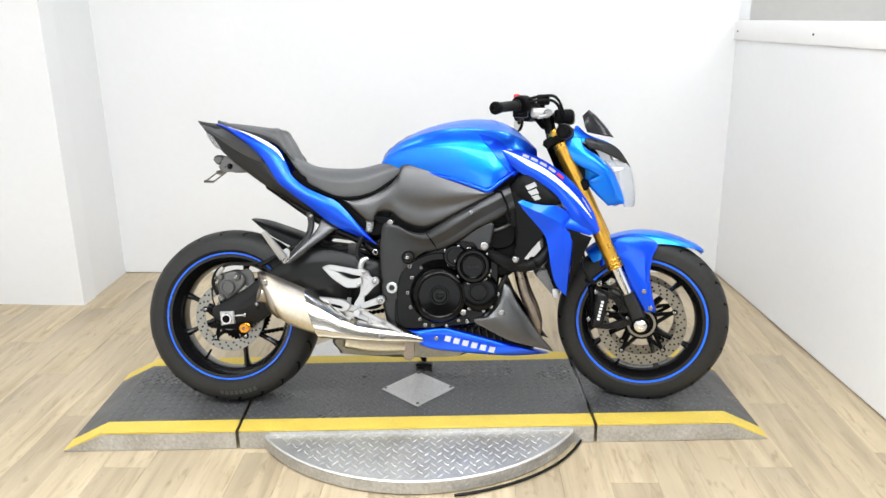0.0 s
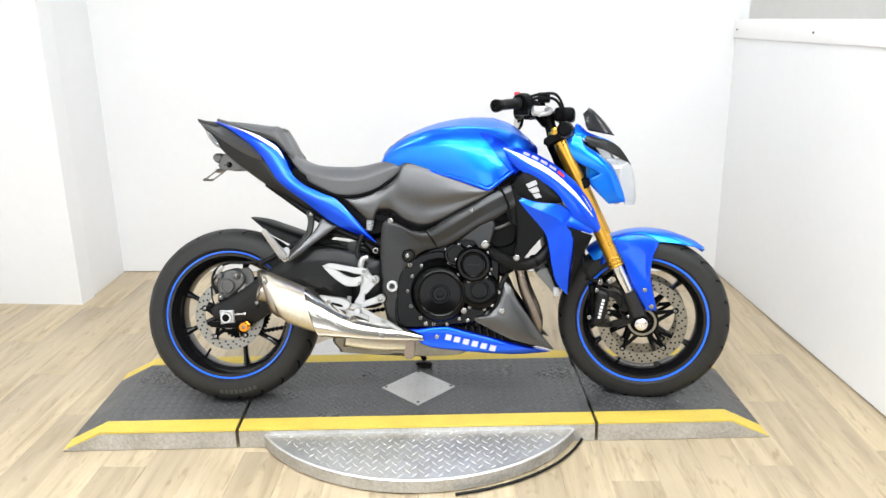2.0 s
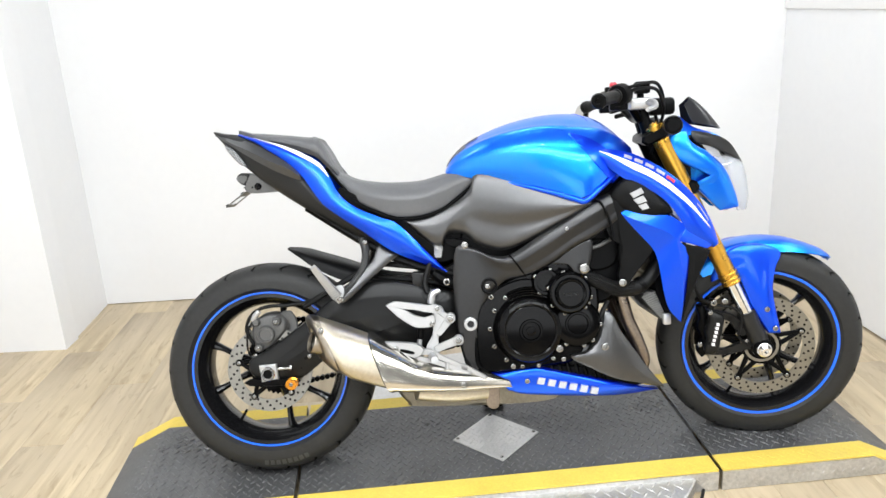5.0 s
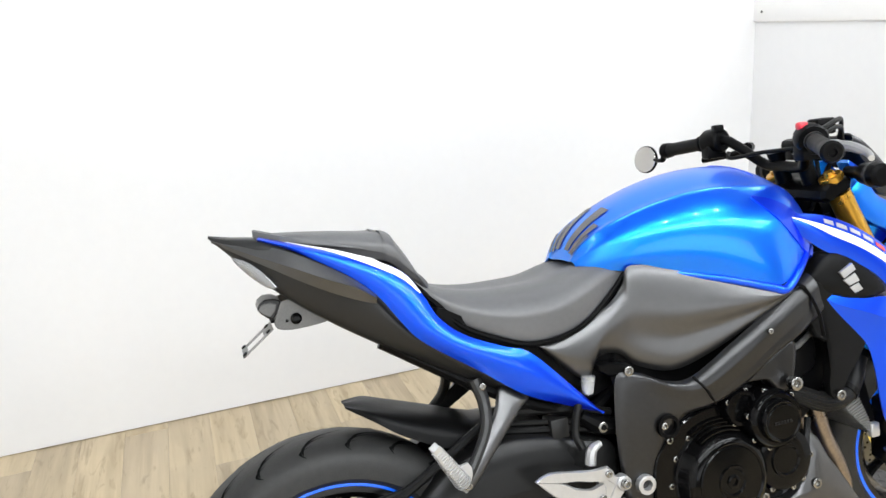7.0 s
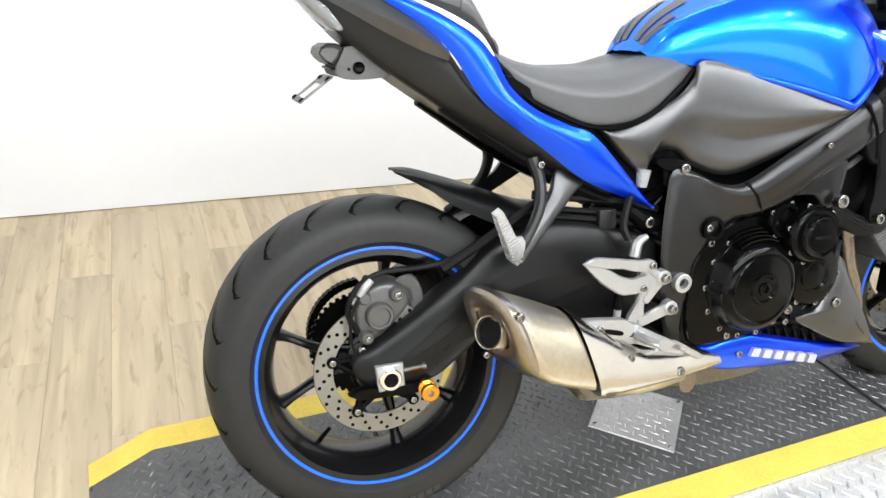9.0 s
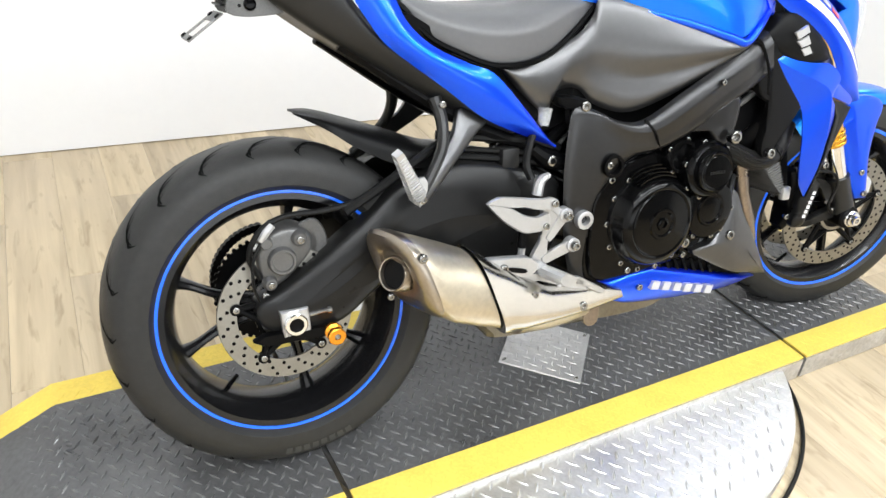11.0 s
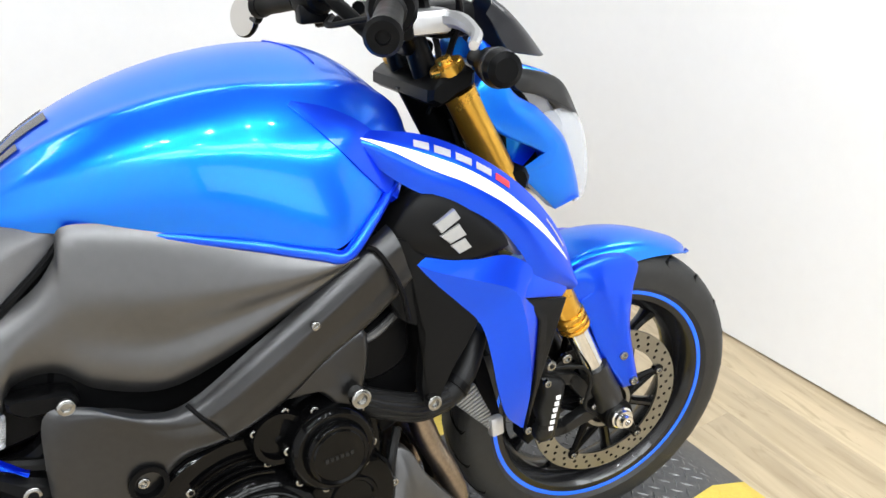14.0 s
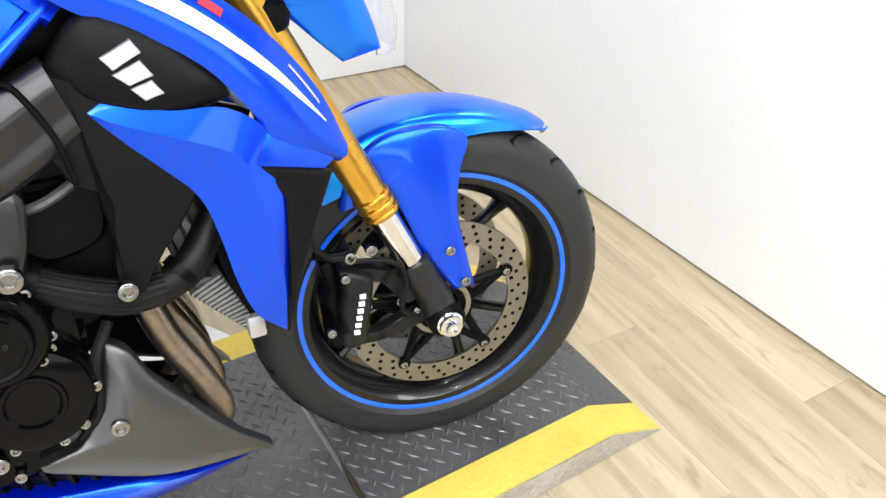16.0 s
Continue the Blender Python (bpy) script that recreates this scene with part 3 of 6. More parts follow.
for k in range(126):
    for row in range(3):
        a = 2 * math.pi * (k + 0.5 * (row % 2)) / 126
        t = Vector((-math.sin(a), math.cos(a), 0))
        o = Vector((math.cos(a), math.sin(a), 0))
        c = Vector((*DC, 0.013 + 0.0125 * row)) + o * (DR + 0.0012)
        d = (t * 0.7 + Vector((0, 0, 0.55 if row % 2 else -0.55))) * 0.0105
        e = (t * 0.55 - Vector((0, 0, 0.7 if row % 2 else -0.7))) * 0.003
        v = [bm.verts.new(c + q) for q in (-d, e, d, -e, o * 0.0016)]
        for i in range(4):
            bm.faces.new((v[i], v[(i + 1) % 4], v[4]))
tagged(part("rim_pattern", bm, SKIRT, disc, "raised lozenges round the rim"), kind="stuff")
path = [(DC[0] + (DR + 0.025 + 0.012 * math.sin(5 * a)) * math.cos(a), DC[1] + (DR + 0.025) * math.sin(a), 0.008) for a in (radians(d) for d in range(-80, -22, 6))]
solid("cable", tube(path, 0.005, seg=8), HOSE, "black rubber cable lying round the turntable on the floor", "cable")

# floor and its planks
bm = bmesh.new()
box(bm, (-2.6, -5.2, -0.1), (4.4, 3.2, -0.0045))
floor = solid("floor", bm, PLANK, "pale oak vinyl plank floor", "floor", "structure")
PW, PL = 0.152, 1.22
bm = box(bmesh.new(), (0.0003, 0.0003, -0.0044), (PW - 0.0003, PL - 0.0003, 0.0), 0.0005)
PLANK_MESH = finish(bm, "plank", PLANK)
turn_floor = pose(0, 0, 0, 0, 0, -2.4)
for col in range(-16, 12):
    off = (col * 0.437) % PL
    for row in range(-4, 3):
        x, y = col * PW, row * PL + off - 1.0
        if -2.7 < x < 1.8 and -4.6 < y < 2.0:
            ob = new("plank", PLANK_MESH)
            ob.parent = floor
            ob.matrix_local = turn_floor @ pose(x, y, 0)

# ---- the motorcycle, leaning on its side stand, bars turned slightly to its right ----
bike = thing("motorcycle", "blue and black naked motorcycle leaning on its side stand", "motorcycle", pose(0.0335, -0.0274, PZ, 0, 0, -4.54) @ pose(0, 0, 0, -12.8, 0, 0))
AXIS = Vector((-math.sin(radians(25)), 0, math.cos(radians(25))))
STEER = Matrix.Translation((0.83, 0, 0)) @ Matrix.Rotation(radians(-8), 4, AXIS) @ Matrix.Translation((-0.83, 0, 0))


def camber(z):
    """How far the turned front wheel stands in to the left at height z."""
    return 0.06 * max(0.0, 0.65 - z)


def steered(bm):
    if isinstance(bm, tuple):
        return steered(bm[0]), steered(bm[1])
    bm.transform(STEER)
    for v in bm.verts:
        v.co.y += camber(v.co.z)
    return bm


RX, RZ, FX, FZ = -0.73, 0.311, 0.743, 0.300
REAR_SET = Matrix.Translation((-0.737, -0.031, 0.303)) @ Matrix.Rotation(radians(0.8), 4, "Z") @ Matrix.Rotation(radians(-4.0), 4, "X") @ Matrix.Translation((-RX, 0, -RZ))
FRONT_SET = Matrix.Translation((0.7505, 0.0085, 0.2985)) @ Matrix.Rotation(radians(-2.2), 4, "Z") @ Matrix.Rotation(radians(1.4), 4, "X") @ Matrix.Translation((-0.7426, -0.0143, -0.2998))


def seated(bm, x):
    """Sets a wheel's piece into the turned fork, or into the swingarm."""
    if x > 0:
        steered(bm).transform(FRONT_SET)
    else:
        bm.transform(REAR_SET)
    return bm


def wheel(name, x, z, radius, half, label, k, pairs):
    """A tyre on a black cast rim with three pairs of spokes and a blue tape on its flange; k sizes the rim."""
    c = (x, 0, z)
    bm = bmesh.new()
    lip = half * 0.84
    lathe([(-lip, 0.206 * k), (-lip, 0.229 * k), (-lip + 0.006, 0.2305 * k), (-lip + 0.008, 0.213 * k), (-lip * 0.5, 0.196 * k), (0, 0.19 * k), (lip * 0.5, 0.196 * k), (lip - 0.008, 0.213 * k), (lip - 0.006, 0.2305 * k), (lip, 0.229 * k), (lip, 0.206 * k), (lip * 0.62, 0.189 * k), (lip * 0.3, 0.183 * k), (-lip * 0.3, 0.183 * k), (-lip * 0.62, 0.189 * k)], c, bm=bm, seg=96, close=True)
    rim = part(name, seated(bm, x), RIM, bike, label)
    bm = lathe([(-0.05, 0.016), (-0.05, 0.036), (-0.03, 0.05), (0.03, 0.05), (0.05, 0.036), (0.05, 0.016)], c, seg=40, close=True)
    part("hub", seated(bm, x), RIM, rim)
    for mid in pairs:
        for side in (-1, 1):
            pts = [(x + r * math.cos(radians(mid + side * d)), 0, z + r * math.sin(radians(mid + side * d))) for r, d in ((0.04, 14), (0.08, 15.5), (0.125, 18), (0.165, 20.5), (0.19 * k, 21))]
            bm = tube(pts, (0.017, 0.0125, 0.0095, 0.0095, 0.015), seg=10)
            for v in bm.verts:
                v.co.y *= 1.55
            part("spoke", seated(bm, x), RIM, rim)
    prof = []
    base = 0.232 * k
    for i in range(25):
        a = math.pi * (i / 24 - 0.5)
        s, q = math.sin(a), math.cos(a)
        prof.append((half * math.copysign(abs(s) ** 0.85, s), base + (radius - base) * q ** 0.62))
    prof += [(lip - 0.008, 0.214 * k), (0, 0.205 * k), (-lip + 0.008, 0.214 * k)]
    tyre = part("tyre", seated(lathe(prof, c, seg=120, close=True), x), RUBBER, rim, "black road tyre with curved tread grooves")
    # curved grooves either side of the crown: flat strips, groove shade put into their colour
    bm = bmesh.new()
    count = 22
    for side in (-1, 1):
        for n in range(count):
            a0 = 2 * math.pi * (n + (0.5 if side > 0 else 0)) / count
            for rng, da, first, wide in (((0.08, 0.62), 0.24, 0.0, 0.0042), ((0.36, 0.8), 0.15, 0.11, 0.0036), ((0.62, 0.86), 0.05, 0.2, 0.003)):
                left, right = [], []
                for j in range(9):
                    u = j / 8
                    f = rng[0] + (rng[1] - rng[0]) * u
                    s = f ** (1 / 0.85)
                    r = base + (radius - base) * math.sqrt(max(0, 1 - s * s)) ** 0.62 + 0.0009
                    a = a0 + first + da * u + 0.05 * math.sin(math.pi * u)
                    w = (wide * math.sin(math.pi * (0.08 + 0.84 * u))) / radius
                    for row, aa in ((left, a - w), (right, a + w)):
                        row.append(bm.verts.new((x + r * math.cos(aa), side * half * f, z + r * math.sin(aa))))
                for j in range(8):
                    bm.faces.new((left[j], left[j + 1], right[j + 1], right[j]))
    tagged(part("tread_groove", seated(bm, x), GROOVE, tyre, "near-black strips standing in for shaded tread grooves"), kind="stuff")
    for s in (-1, 1):
        bm = lathe([(s * (half * 0.925), base + (radius - base) * 0.42), (s * (half * 0.925 + 0.0022), base + (radius - base) * 0.4), (s * (half * 0.925), base + (radius - base) * 0.38)], c, seg=96, close=True)
        part("sidewall_line", seated(bm, x), RUBBER, tyre, "fine moulded line round the sidewall")
        bm = lathe([(s * (lip + 0.0008), 0.2165 * k), (s * (lip + 0.0022), 0.2175 * k), (s * (lip + 0.0022), 0.2275 * k), (s * (lip + 0.0008), 0.2285 * k)], c, seg=96, close=True)
        part("rim_tape", seated(bm, x), TAPE, rim, "bright blue rim stripe")
    a = radians(pairs[0] + 55)
    stem = Vector((x + 0.184 * k * math.cos(a), 0, z + 0.184 * k * math.sin(a)))
    part("valve_stem", seated(tube([stem, stem - Vector((0.03 * math.cos(a), 0.012, 0.03 * math.sin(a)))], (0.005, 0.004), seg=8), x), BLACK, rim, "short black tyre valve")
    return rim


rear_wheel = wheel("rear_wheel", RX, RZ, 0.313, 0.093, "black cast rear wheel", 1.036, (180, 304, 58))
front_wheel = wheel("front_wheel", FX, FZ, 0.302, 0.06, "black cast front wheel", 1.019, (190, 310, 68))


# raised maker's name on the rear sidewall, as plain bars
bm = bmesh.new()
for k in range(8):
    a0 = radians(-96 + 3.6 * k)
    quad = []
    for deg, da in ((78, 0), (78, 2.5), (65, 2.5), (65, 0)):
        q, c = math.sin(radians(deg)), math.cos(radians(deg))
        r, a = 0.2404 + 0.0726 * c ** 0.62 + 0.0006, a0 + radians(da)
        quad.append(bm.verts.new((RX + r * math.cos(a), -0.093 * q ** 0.85 - 0.0008, RZ + r * math.sin(a))))
    bm.faces.new(quad)
tagged(part("sidewall_lettering", seated(bm, RX), LETTER, rear_wheel, "raised sidewall lettering as bars"), kind="stuff")


def brake_disc(parent, x, y, z, outer, inner, holes, steer, thick=0.0045):
    bm = lathe([(-thick / 2, inner), (-thick / 2, outer - 0.001), (0, outer), (thick / 2, outer - 0.001), (thick / 2, inner)], (x, y, z), seg=96, close=True)
    disc = part("brake_disc", seated(bm, x), DISC, parent, "drilled steel brake disc")
    # no holes are cut: black discs laid on the steel paint their darkness
    bm = bmesh.new()
    for k in range(holes):
        for m, f in enumerate((0.2, 0.5, 0.8)):
            a = 2 * math.pi * (k + m * 0.33) / holes
            r = inner + (outer - inner) * f
            s = -1
            lathe([(thick / 2 + 0.0003, 0), (thick / 2 + 0.0003, 0.0036)], (x + r * math.cos(a), y, z + r * math.sin(a)), bm=bm, seg=10)
    tagged(part("hole_shade", seated(bm, x), BLACK, disc), kind="stuff")
    bm = bmesh.new()
    lathe([(-0.003, 0.03), (-0.003, 0.058), (0.004, 0.058), (0.004, 0.03)], (x, y, z), bm=bm, seg=40, close=True)
    arms = 5 if steer else 5
    for k in range(arms):
        a = 2 * math.pi * (k + 0.3) / arms
        for da in (-0.28, 0.28):
            tube([(x + 0.052 * math.cos(a + da), y, z + 0.052 * math.sin(a + da)), (x + inner * math.cos(a), y, z + inner * math.sin(a))], (0.008, 0.006), bm=bm, seg=8)
        lathe([(-0.004, 0), (-0.004, 0.011), (0.005, 0.011), (0.005, 0)], (x + (inner + 0.003) * math.cos(a), y, z + (inner + 0.003) * math.sin(a)), bm=bm, seg=14)
    tagged(part("carrier", seated(bm, x), BLACK, disc, "black disc carrier"), kind="stuff")
    bolts(disc, [(x + (inner + 0.003) * math.cos(a), y - 0.005, z + (inner + 0.003) * math.sin(a), 0.0065) for a in (2 * math.pi * (k + 0.3) / arms for k in range(arms))], "rivet", FRONT_SET @ STEER if steer else REAR_SET)
    bm = lathe([(-0.001, 0.042), (-0.001, 0.05), (0.001, 0.05), (0.001, 0.042)], (x, y - 0.008, z), seg=48, close=True)
    part("sensor_ring", seated(bm, x), DISC, disc, "toothed sensor ring")
    return disc


brake_disc(front_wheel, FX, -0.066, FZ, 0.155, 0.118, 30, True)
brake_disc(front_wheel, FX, 0.066, FZ, 0.155, 0.118, 30, True)
brake_disc(rear_wheel, RX, -0.075, RZ, 0.126, 0.09, 22, False)

# sprocket and chain on the far side
bm = bmesh.new()
lathe([(-0.003, 0.06), (-0.003, 0.102), (0.003, 0.102), (0.003, 0.06)], (RX, 0.085, RZ), bm=bm, seg=44, close=True)
for k in range(44):
    a = 2 * math.pi * k / 44
    lathe([(-0.003, 0), (-0.003, 0.005), (0.003, 0.005), (0.003, 0)], (RX + 0.103 * math.cos(a), 0.085, RZ + 0.103 * math.sin(a)), bm=bm, seg=6)
part("sprocket", seated(bm, RX), BLACK, rear_wheel, "toothed rear sprocket")
bm = bmesh.new()
links = [(RX + 0.106 * math.cos(a), RZ + 0.106 * math.sin(a)) for a in (radians(d) for d in range(95, 271, 6))]
links += [(RX + 0.62 * k / 38, RZ - 0.106 + 0.12 * k / 38) for k in range(1, 39)]
links = [(RX + 0.62 * k / 38, RZ + 0.107 + 0.03 * k / 38) for k in range(38, 0, -1)] + links
for k, (x, z) in enumerate(links):
    lathe([(-0.008, 0), (-0.008, 0.0085), (0.008, 0.0085), (0.008, 0)], (x, 0.085, z), bm=bm, seg=8)
part("drive_chain", bm, BLACK, bike, "oiled drive chain")

# fuel tank: stations of x, top, crease (half width, height), widest (half width, height), lower edge (half width, height)
TANK = []
for x, top, yc, zc, yw, zw, yl, zl in (
    (-0.186, 0.868, 0.045, 0.866, 0.07, 0.862, 0.075, 0.856), (-0.165, 0.907, 0.055, 0.905, 0.095, 0.882, 0.10, 0.852), (-0.12, 0.946, 0.075, 0.932, 0.122, 0.89, 0.117, 0.842),
    (-0.05, 0.981, 0.10, 0.953, 0.155, 0.9, 0.142, 0.828), (0.04, 1.008, 0.118, 0.972, 0.186, 0.9, 0.172, 0.808), (0.12, 1.019, 0.125, 0.968, 0.206, 0.885, 0.198, 0.785),
    (0.185, 1.019, 0.122, 0.945, 0.213, 0.855, 0.213, 0.764), (0.235, 1.011, 0.112, 0.93, 0.2, 0.865, 0.205, 0.80), (0.285, 0.988, 0.10, 0.92, 0.17, 0.88, 0.18, 0.84), (0.335, 0.944, 0.075, 0.91, 0.12, 0.885, 0.13, 0.86), (0.365, 0.915, 0.05, 0.895, 0.07, 0.88, 0.08, 0.865),
):
    half = []
    for deg, lift in ((0, 0), (16, 0), (30, -0.001), (41, 0.0), (47, 0.004), (55, 0.0015), (66, 0), (78, 0), (90, 0)):
        c, q = math.cos(radians(deg)) ** 1.05, math.sin(radians(deg)) ** 1.05
        half.append((x, -yw * q - lift * 0.7, zw + (top - zw) * c + lift * 0.7))
    TANK.append(half + [(x, -(0.35 * yl + 0.65 * yw) - 0.004, 0.5 * (zw + zl)), (x, -yl, zl)])
grid = sample(whole(TANK), 64, 101)
for k in range(14):
    grid = [grid[0], *[[0.25 * a + 0.5 * b + 0.25 * c for a, b, c in zip(*grid[i - 1 : i + 2])] for i in range(1, 63)], grid[-1]]
    if k % 5 == 0:
        grid = [[r[0], *[0.25 * r[j - 1] + 0.5 * r[j] + 0.25 * r[j + 1] for j in range(1, 100)], r[100]] for r in grid]
TANK = [r[50:] for r in grid]
tank = part("fuel_tank", skin(bmesh.new(), grid, 0.004), BLUE, bike, "metallic blue fuel tank", 50)
# textured tank pad strips over the tank's rear slope
for v0, v1, u0, u1 in ((0.06, 0.15, 0.05, 0.25), (0.19, 0.27, 0.04, 0.19), (0.31, 0.37, 0.03, 0.14)):
    part("tank_pad", mirrored(decal(TANK, u0, u1, v0, v1, 0.0025)), SEAT, tank, "black textured rubber tank pad")
TG = [p for row in sample(grid, 190, 201) for p in row]


def on_tank(x, y, z, lift=0.0008):
    p = min(TG, key=lambda q: (q.x - x) ** 2 + (q.y - y) ** 2 + (q.z - z) ** 2)
    return (p.x, p.y, p.z + lift)


seam = [Vector(on_tank(*q)) for q in crom(((0.226, -0.1, 0.975), (0.226, -0.075, 1.0), (0.21, -0.04, 1.012), (0.2, 0.0, 1.02)), 16)]
for k in range(4):
    seam = [seam[0], *[0.25 * a + 0.5 * b + 0.25 * c for a, b, c in zip(seam, seam[1:], seam[2:])], seam[-1]]
part("tank_seam", tube(seam + [Vector((p.x, -p.y, p.z)) for p in seam[-2::-1]], 0.0011, seg=6), BLUE_DIMMED, tank, "panel gap across the tank")


def side_of_tank(x, z):
    return min((p for p in TG if p.y < -0.02), key=lambda q: (q.x - x) ** 2 + (q.z - z) ** 2).y


# narrow trim strip from the tank's side crease down to its front corner
strip = []
for p, q in zip(crom([(0.162, 0, 0.949), (0.19, 0, 0.916), (0.225, 0, 0.872), (0.262, 0, 0.83), (0.285, 0, 0.812)], 26), crom([(0.168, 0, 0.953), (0.215, 0, 0.937), (0.26, 0, 0.908), (0.29, 0, 0.868), (0.302, 0, 0.826)], 26)):
    strip.append([p.lerp(q, m / 6) for m in range(7)])
for r in strip:
    for m, q in enumerate(r):
        q.y = side_of_tank(q.x, q.z) - 0.0035
for k in range(10):
    ys = [[q.y for q in r] for r in strip]
    for a in range(1, 25):
        for b in range(7):
            strip[a][b].y = 0.25 * ys[a - 1][b] + 0.5 * ys[a][b] + 0.25 * ys[a + 1][b]
part("tank_trim", mirrored(skin(bmesh.new(), strip, 0.012)), BLUE_DIMMED, tank, "glossy blue trim strip", 40)
# lower lip of the tank
part("tank_lip", mirrored(tube([(0.292, -0.175, 0.832), (0.238, -0.203, 0.793), (0.197, -0.213, 0.762), (0.165, -0.208, 0.77), (0.1, -0.192, 0.792), (0.03, -0.168, 0.812), (-0.04, -0.144, 0.83), (-0.095, -0.126, 0.842)], (0.007, 0.009, 0.009, 0.009, 0.008, 0.007, 0.005, 0.003), seg=12)), BLUE_DIMMED, tank)


def saddle(rows):
    """Half cross-sections of a seat: x, top, half width, shoulder drop, lower edge."""
    out = []
    for x, top, y, drop, low in rows:
        top, low = top - 0.008, low - 0.006
        out.append([(x, 0, top - 0.006), (x, -0.5 * y, top - 0.002), (x, -0.82 * y, top - drop), (x, -y, top - drop - 0.25 * (top - low)), (x, -1.02 * y, (top + low) / 2 - 0.01), (x, -1.0 * y, low + 0.012), (x, -0.93 * y, low)])
    return out


SEAT_NET = saddle([(-0.535, 0.915, 0.075, 0.004, 0.893), (-0.49, 0.882, 0.10, 0.008, 0.838), (-0.45, 0.864, 0.115, 0.01, 0.79), (-0.39, 0.853, 0.13, 0.014, 0.758), (-0.33, 0.85, 0.138, 0.016, 0.737), (-0.26, 0.852, 0.138, 0.016, 0.738), (-0.2, 0.866, 0.13, 0.014, 0.757), (-0.15, 0.876, 0.12, 0.01, 0.79), (-0.115, 0.873, 0.112, 0.008, 0.818), (-0.092, 0.866, 0.104, 0.006, 0.845)])
seat = part("seat", surf(whole(SEAT_NET), 46, 53, 0.004), SEAT, bike, "black vinyl rider seat", 50)
edge = [(r[-2][0], r[-2][1] * 1.03, r[-2][2] - 0.006) for r in SEAT_NET]
part("seat_piping", mirrored(tube(edge, 0.0055, seg=8)), BLACK, seat, "glossy black seat edge")
PILLION = saddle([(-0.795, 1.02, 0.025, 0.001, 1.012), (-0.74, 1.016, 0.055, 0.004, 0.993), (-0.67, 1.008, 0.078, 0.006, 0.972), (-0.6, 0.998, 0.094, 0.008, 0.948), (-0.56, 0.991, 0.1, 0.01, 0.93), (-0.535, 0.96, 0.1, 0.01, 0.905), (-0.512, 0.915, 0.095, 0.008, 0.885), (-0.5, 0.888, 0.085, 0.006, 0.872)])
pill = part("pillion_seat", surf(whole(PILLION), 40, 45, 0.004), SEAT, bike, "black vinyl pillion pad", 50)
part("strap", decal(whole(PILLION), 0.52, 0.6, 0.02, 0.98, 0.003, nv=30), SEAT, pill, "black strap round the pad")

# tail: dark plastic body, blue side panels
TAIL = []
for x, top, low, y in ((-0.877, 1.02, 1.014, 0.012), (-0.84, 1.012, 0.974, 0.04), (-0.79, 1.003, 0.92, 0.07), (-0.74, 0.983, 0.876, 0.088), (-0.68, 0.955, 0.83, 0.1), (-0.61, 0.9, 0.782, 0.112), (-0.55, 0.82, 0.744, 0.12), (-0.44, 0.735, 0.676, 0.124), (-0.346, 0.67, 0.624, 0.122), (-0.27, 0.62, 0.582, 0.112)):
    TAIL.append([(x, 0, top), (x, -0.75 * y, top - 0.002), (x, -y, top - 0.25 * (top - low)), (x, -0.98 * y, low + 0.4 * (top - low)), (x, -0.78 * y, low + 0.02 * (top - low)), (x, -0.4 * y, low), (x, 0, low)])
tail = part("tail_body", surf(whole(TAIL), 44, 49, 0.003), SATIN, bike, "satin black tail body", 28)
T_TOP = [(-0.79, -0.045, 1.006), (-0.72, -0.075, 0.983), (-0.655, -0.097, 0.963), (-0.595, -0.113, 0.937), (-0.545, -0.122, 0.905), (-0.518, -0.13, 0.86), (-0.495, -0.137, 0.815), (-0.451, -0.142, 0.776), (-0.38, -0.147, 0.742), (-0.333, -0.15, 0.722), (-0.265, -0.149, 0.652), (-0.198, -0.14, 0.578)]
T_LOW = [(-0.795, -0.05, 1.0), (-0.745, -0.08, 0.98), (-0.7, -0.102, 0.953), (-0.64, -0.12, 0.912), (-0.6, -0.128, 0.872), (-0.57, -0.132, 0.826), (-0.54, -0.136, 0.785), (-0.49, -0.139, 0.745), (-0.43, -0.14, 0.702), (-0.35, -0.14, 0.642), (-0.26, -0.136, 0.6), (-0.197, -0.138, 0.574)]
TAIL_SIDE = bulged(T_TOP, T_LOW, 0.012)
side = part("tail_panel", mirrored(surf(TAIL_SIDE, 60, 12, 0.003)), BLUE_DIMMED, bike, "metallic blue tail panel", 50)
wide = lambda u: 0.02 + 0.24 * math.sin(math.pi * min(1, max(0, (u - 0.05) / 0.4))) ** 0.8  # noqa: E731
part("tail_stripe", mirrored(decal(TAIL_SIDE, 0.06, 0.44, 0.02, wide, nu=40)), WHITE_PAINT, side, "white stripe decal")
# the cover's upper edge is a facet that leans out and catches the light
F_IN = [(-0.872, -0.01, 1.018), (-0.83, -0.04, 1.006), (-0.782, -0.066, 0.99), (-0.735, -0.09, 0.97), (-0.69, -0.108, 0.944), (-0.64, -0.121, 0.911), (-0.605, -0.128, 0.878)]
F_OUT = [(-0.874, -0.013, 1.012), (-0.825, -0.057, 0.986), (-0.775, -0.09, 0.962), (-0.73, -0.112, 0.94), (-0.685, -0.128, 0.917), (-0.64, -0.134, 0.896), (-0.605, -0.134, 0.872)]
F_LOW = [(-0.873, -0.01, 1.006), (-0.82, -0.056, 0.974), (-0.772, -0.086, 0.945), (-0.728, -0.104, 0.918), (-0.683, -0.117, 0.893), (-0.64, -0.124, 0.873), (-0.605, -0.126, 0.86)]
facet = [[a.lerp(b, k / 4) for k in range(4)] + [b.lerp(c, k / 4) for k in range(5)] for a, b, c in zip(crom(F_IN, 29), crom(F_OUT, 29), crom(F_LOW, 29))]
part("tail_cover", mirrored(skin(bmesh.new(), facet, 0.004)), COVER_GREY, tail, "satin grey facet along the tail cover", 25)
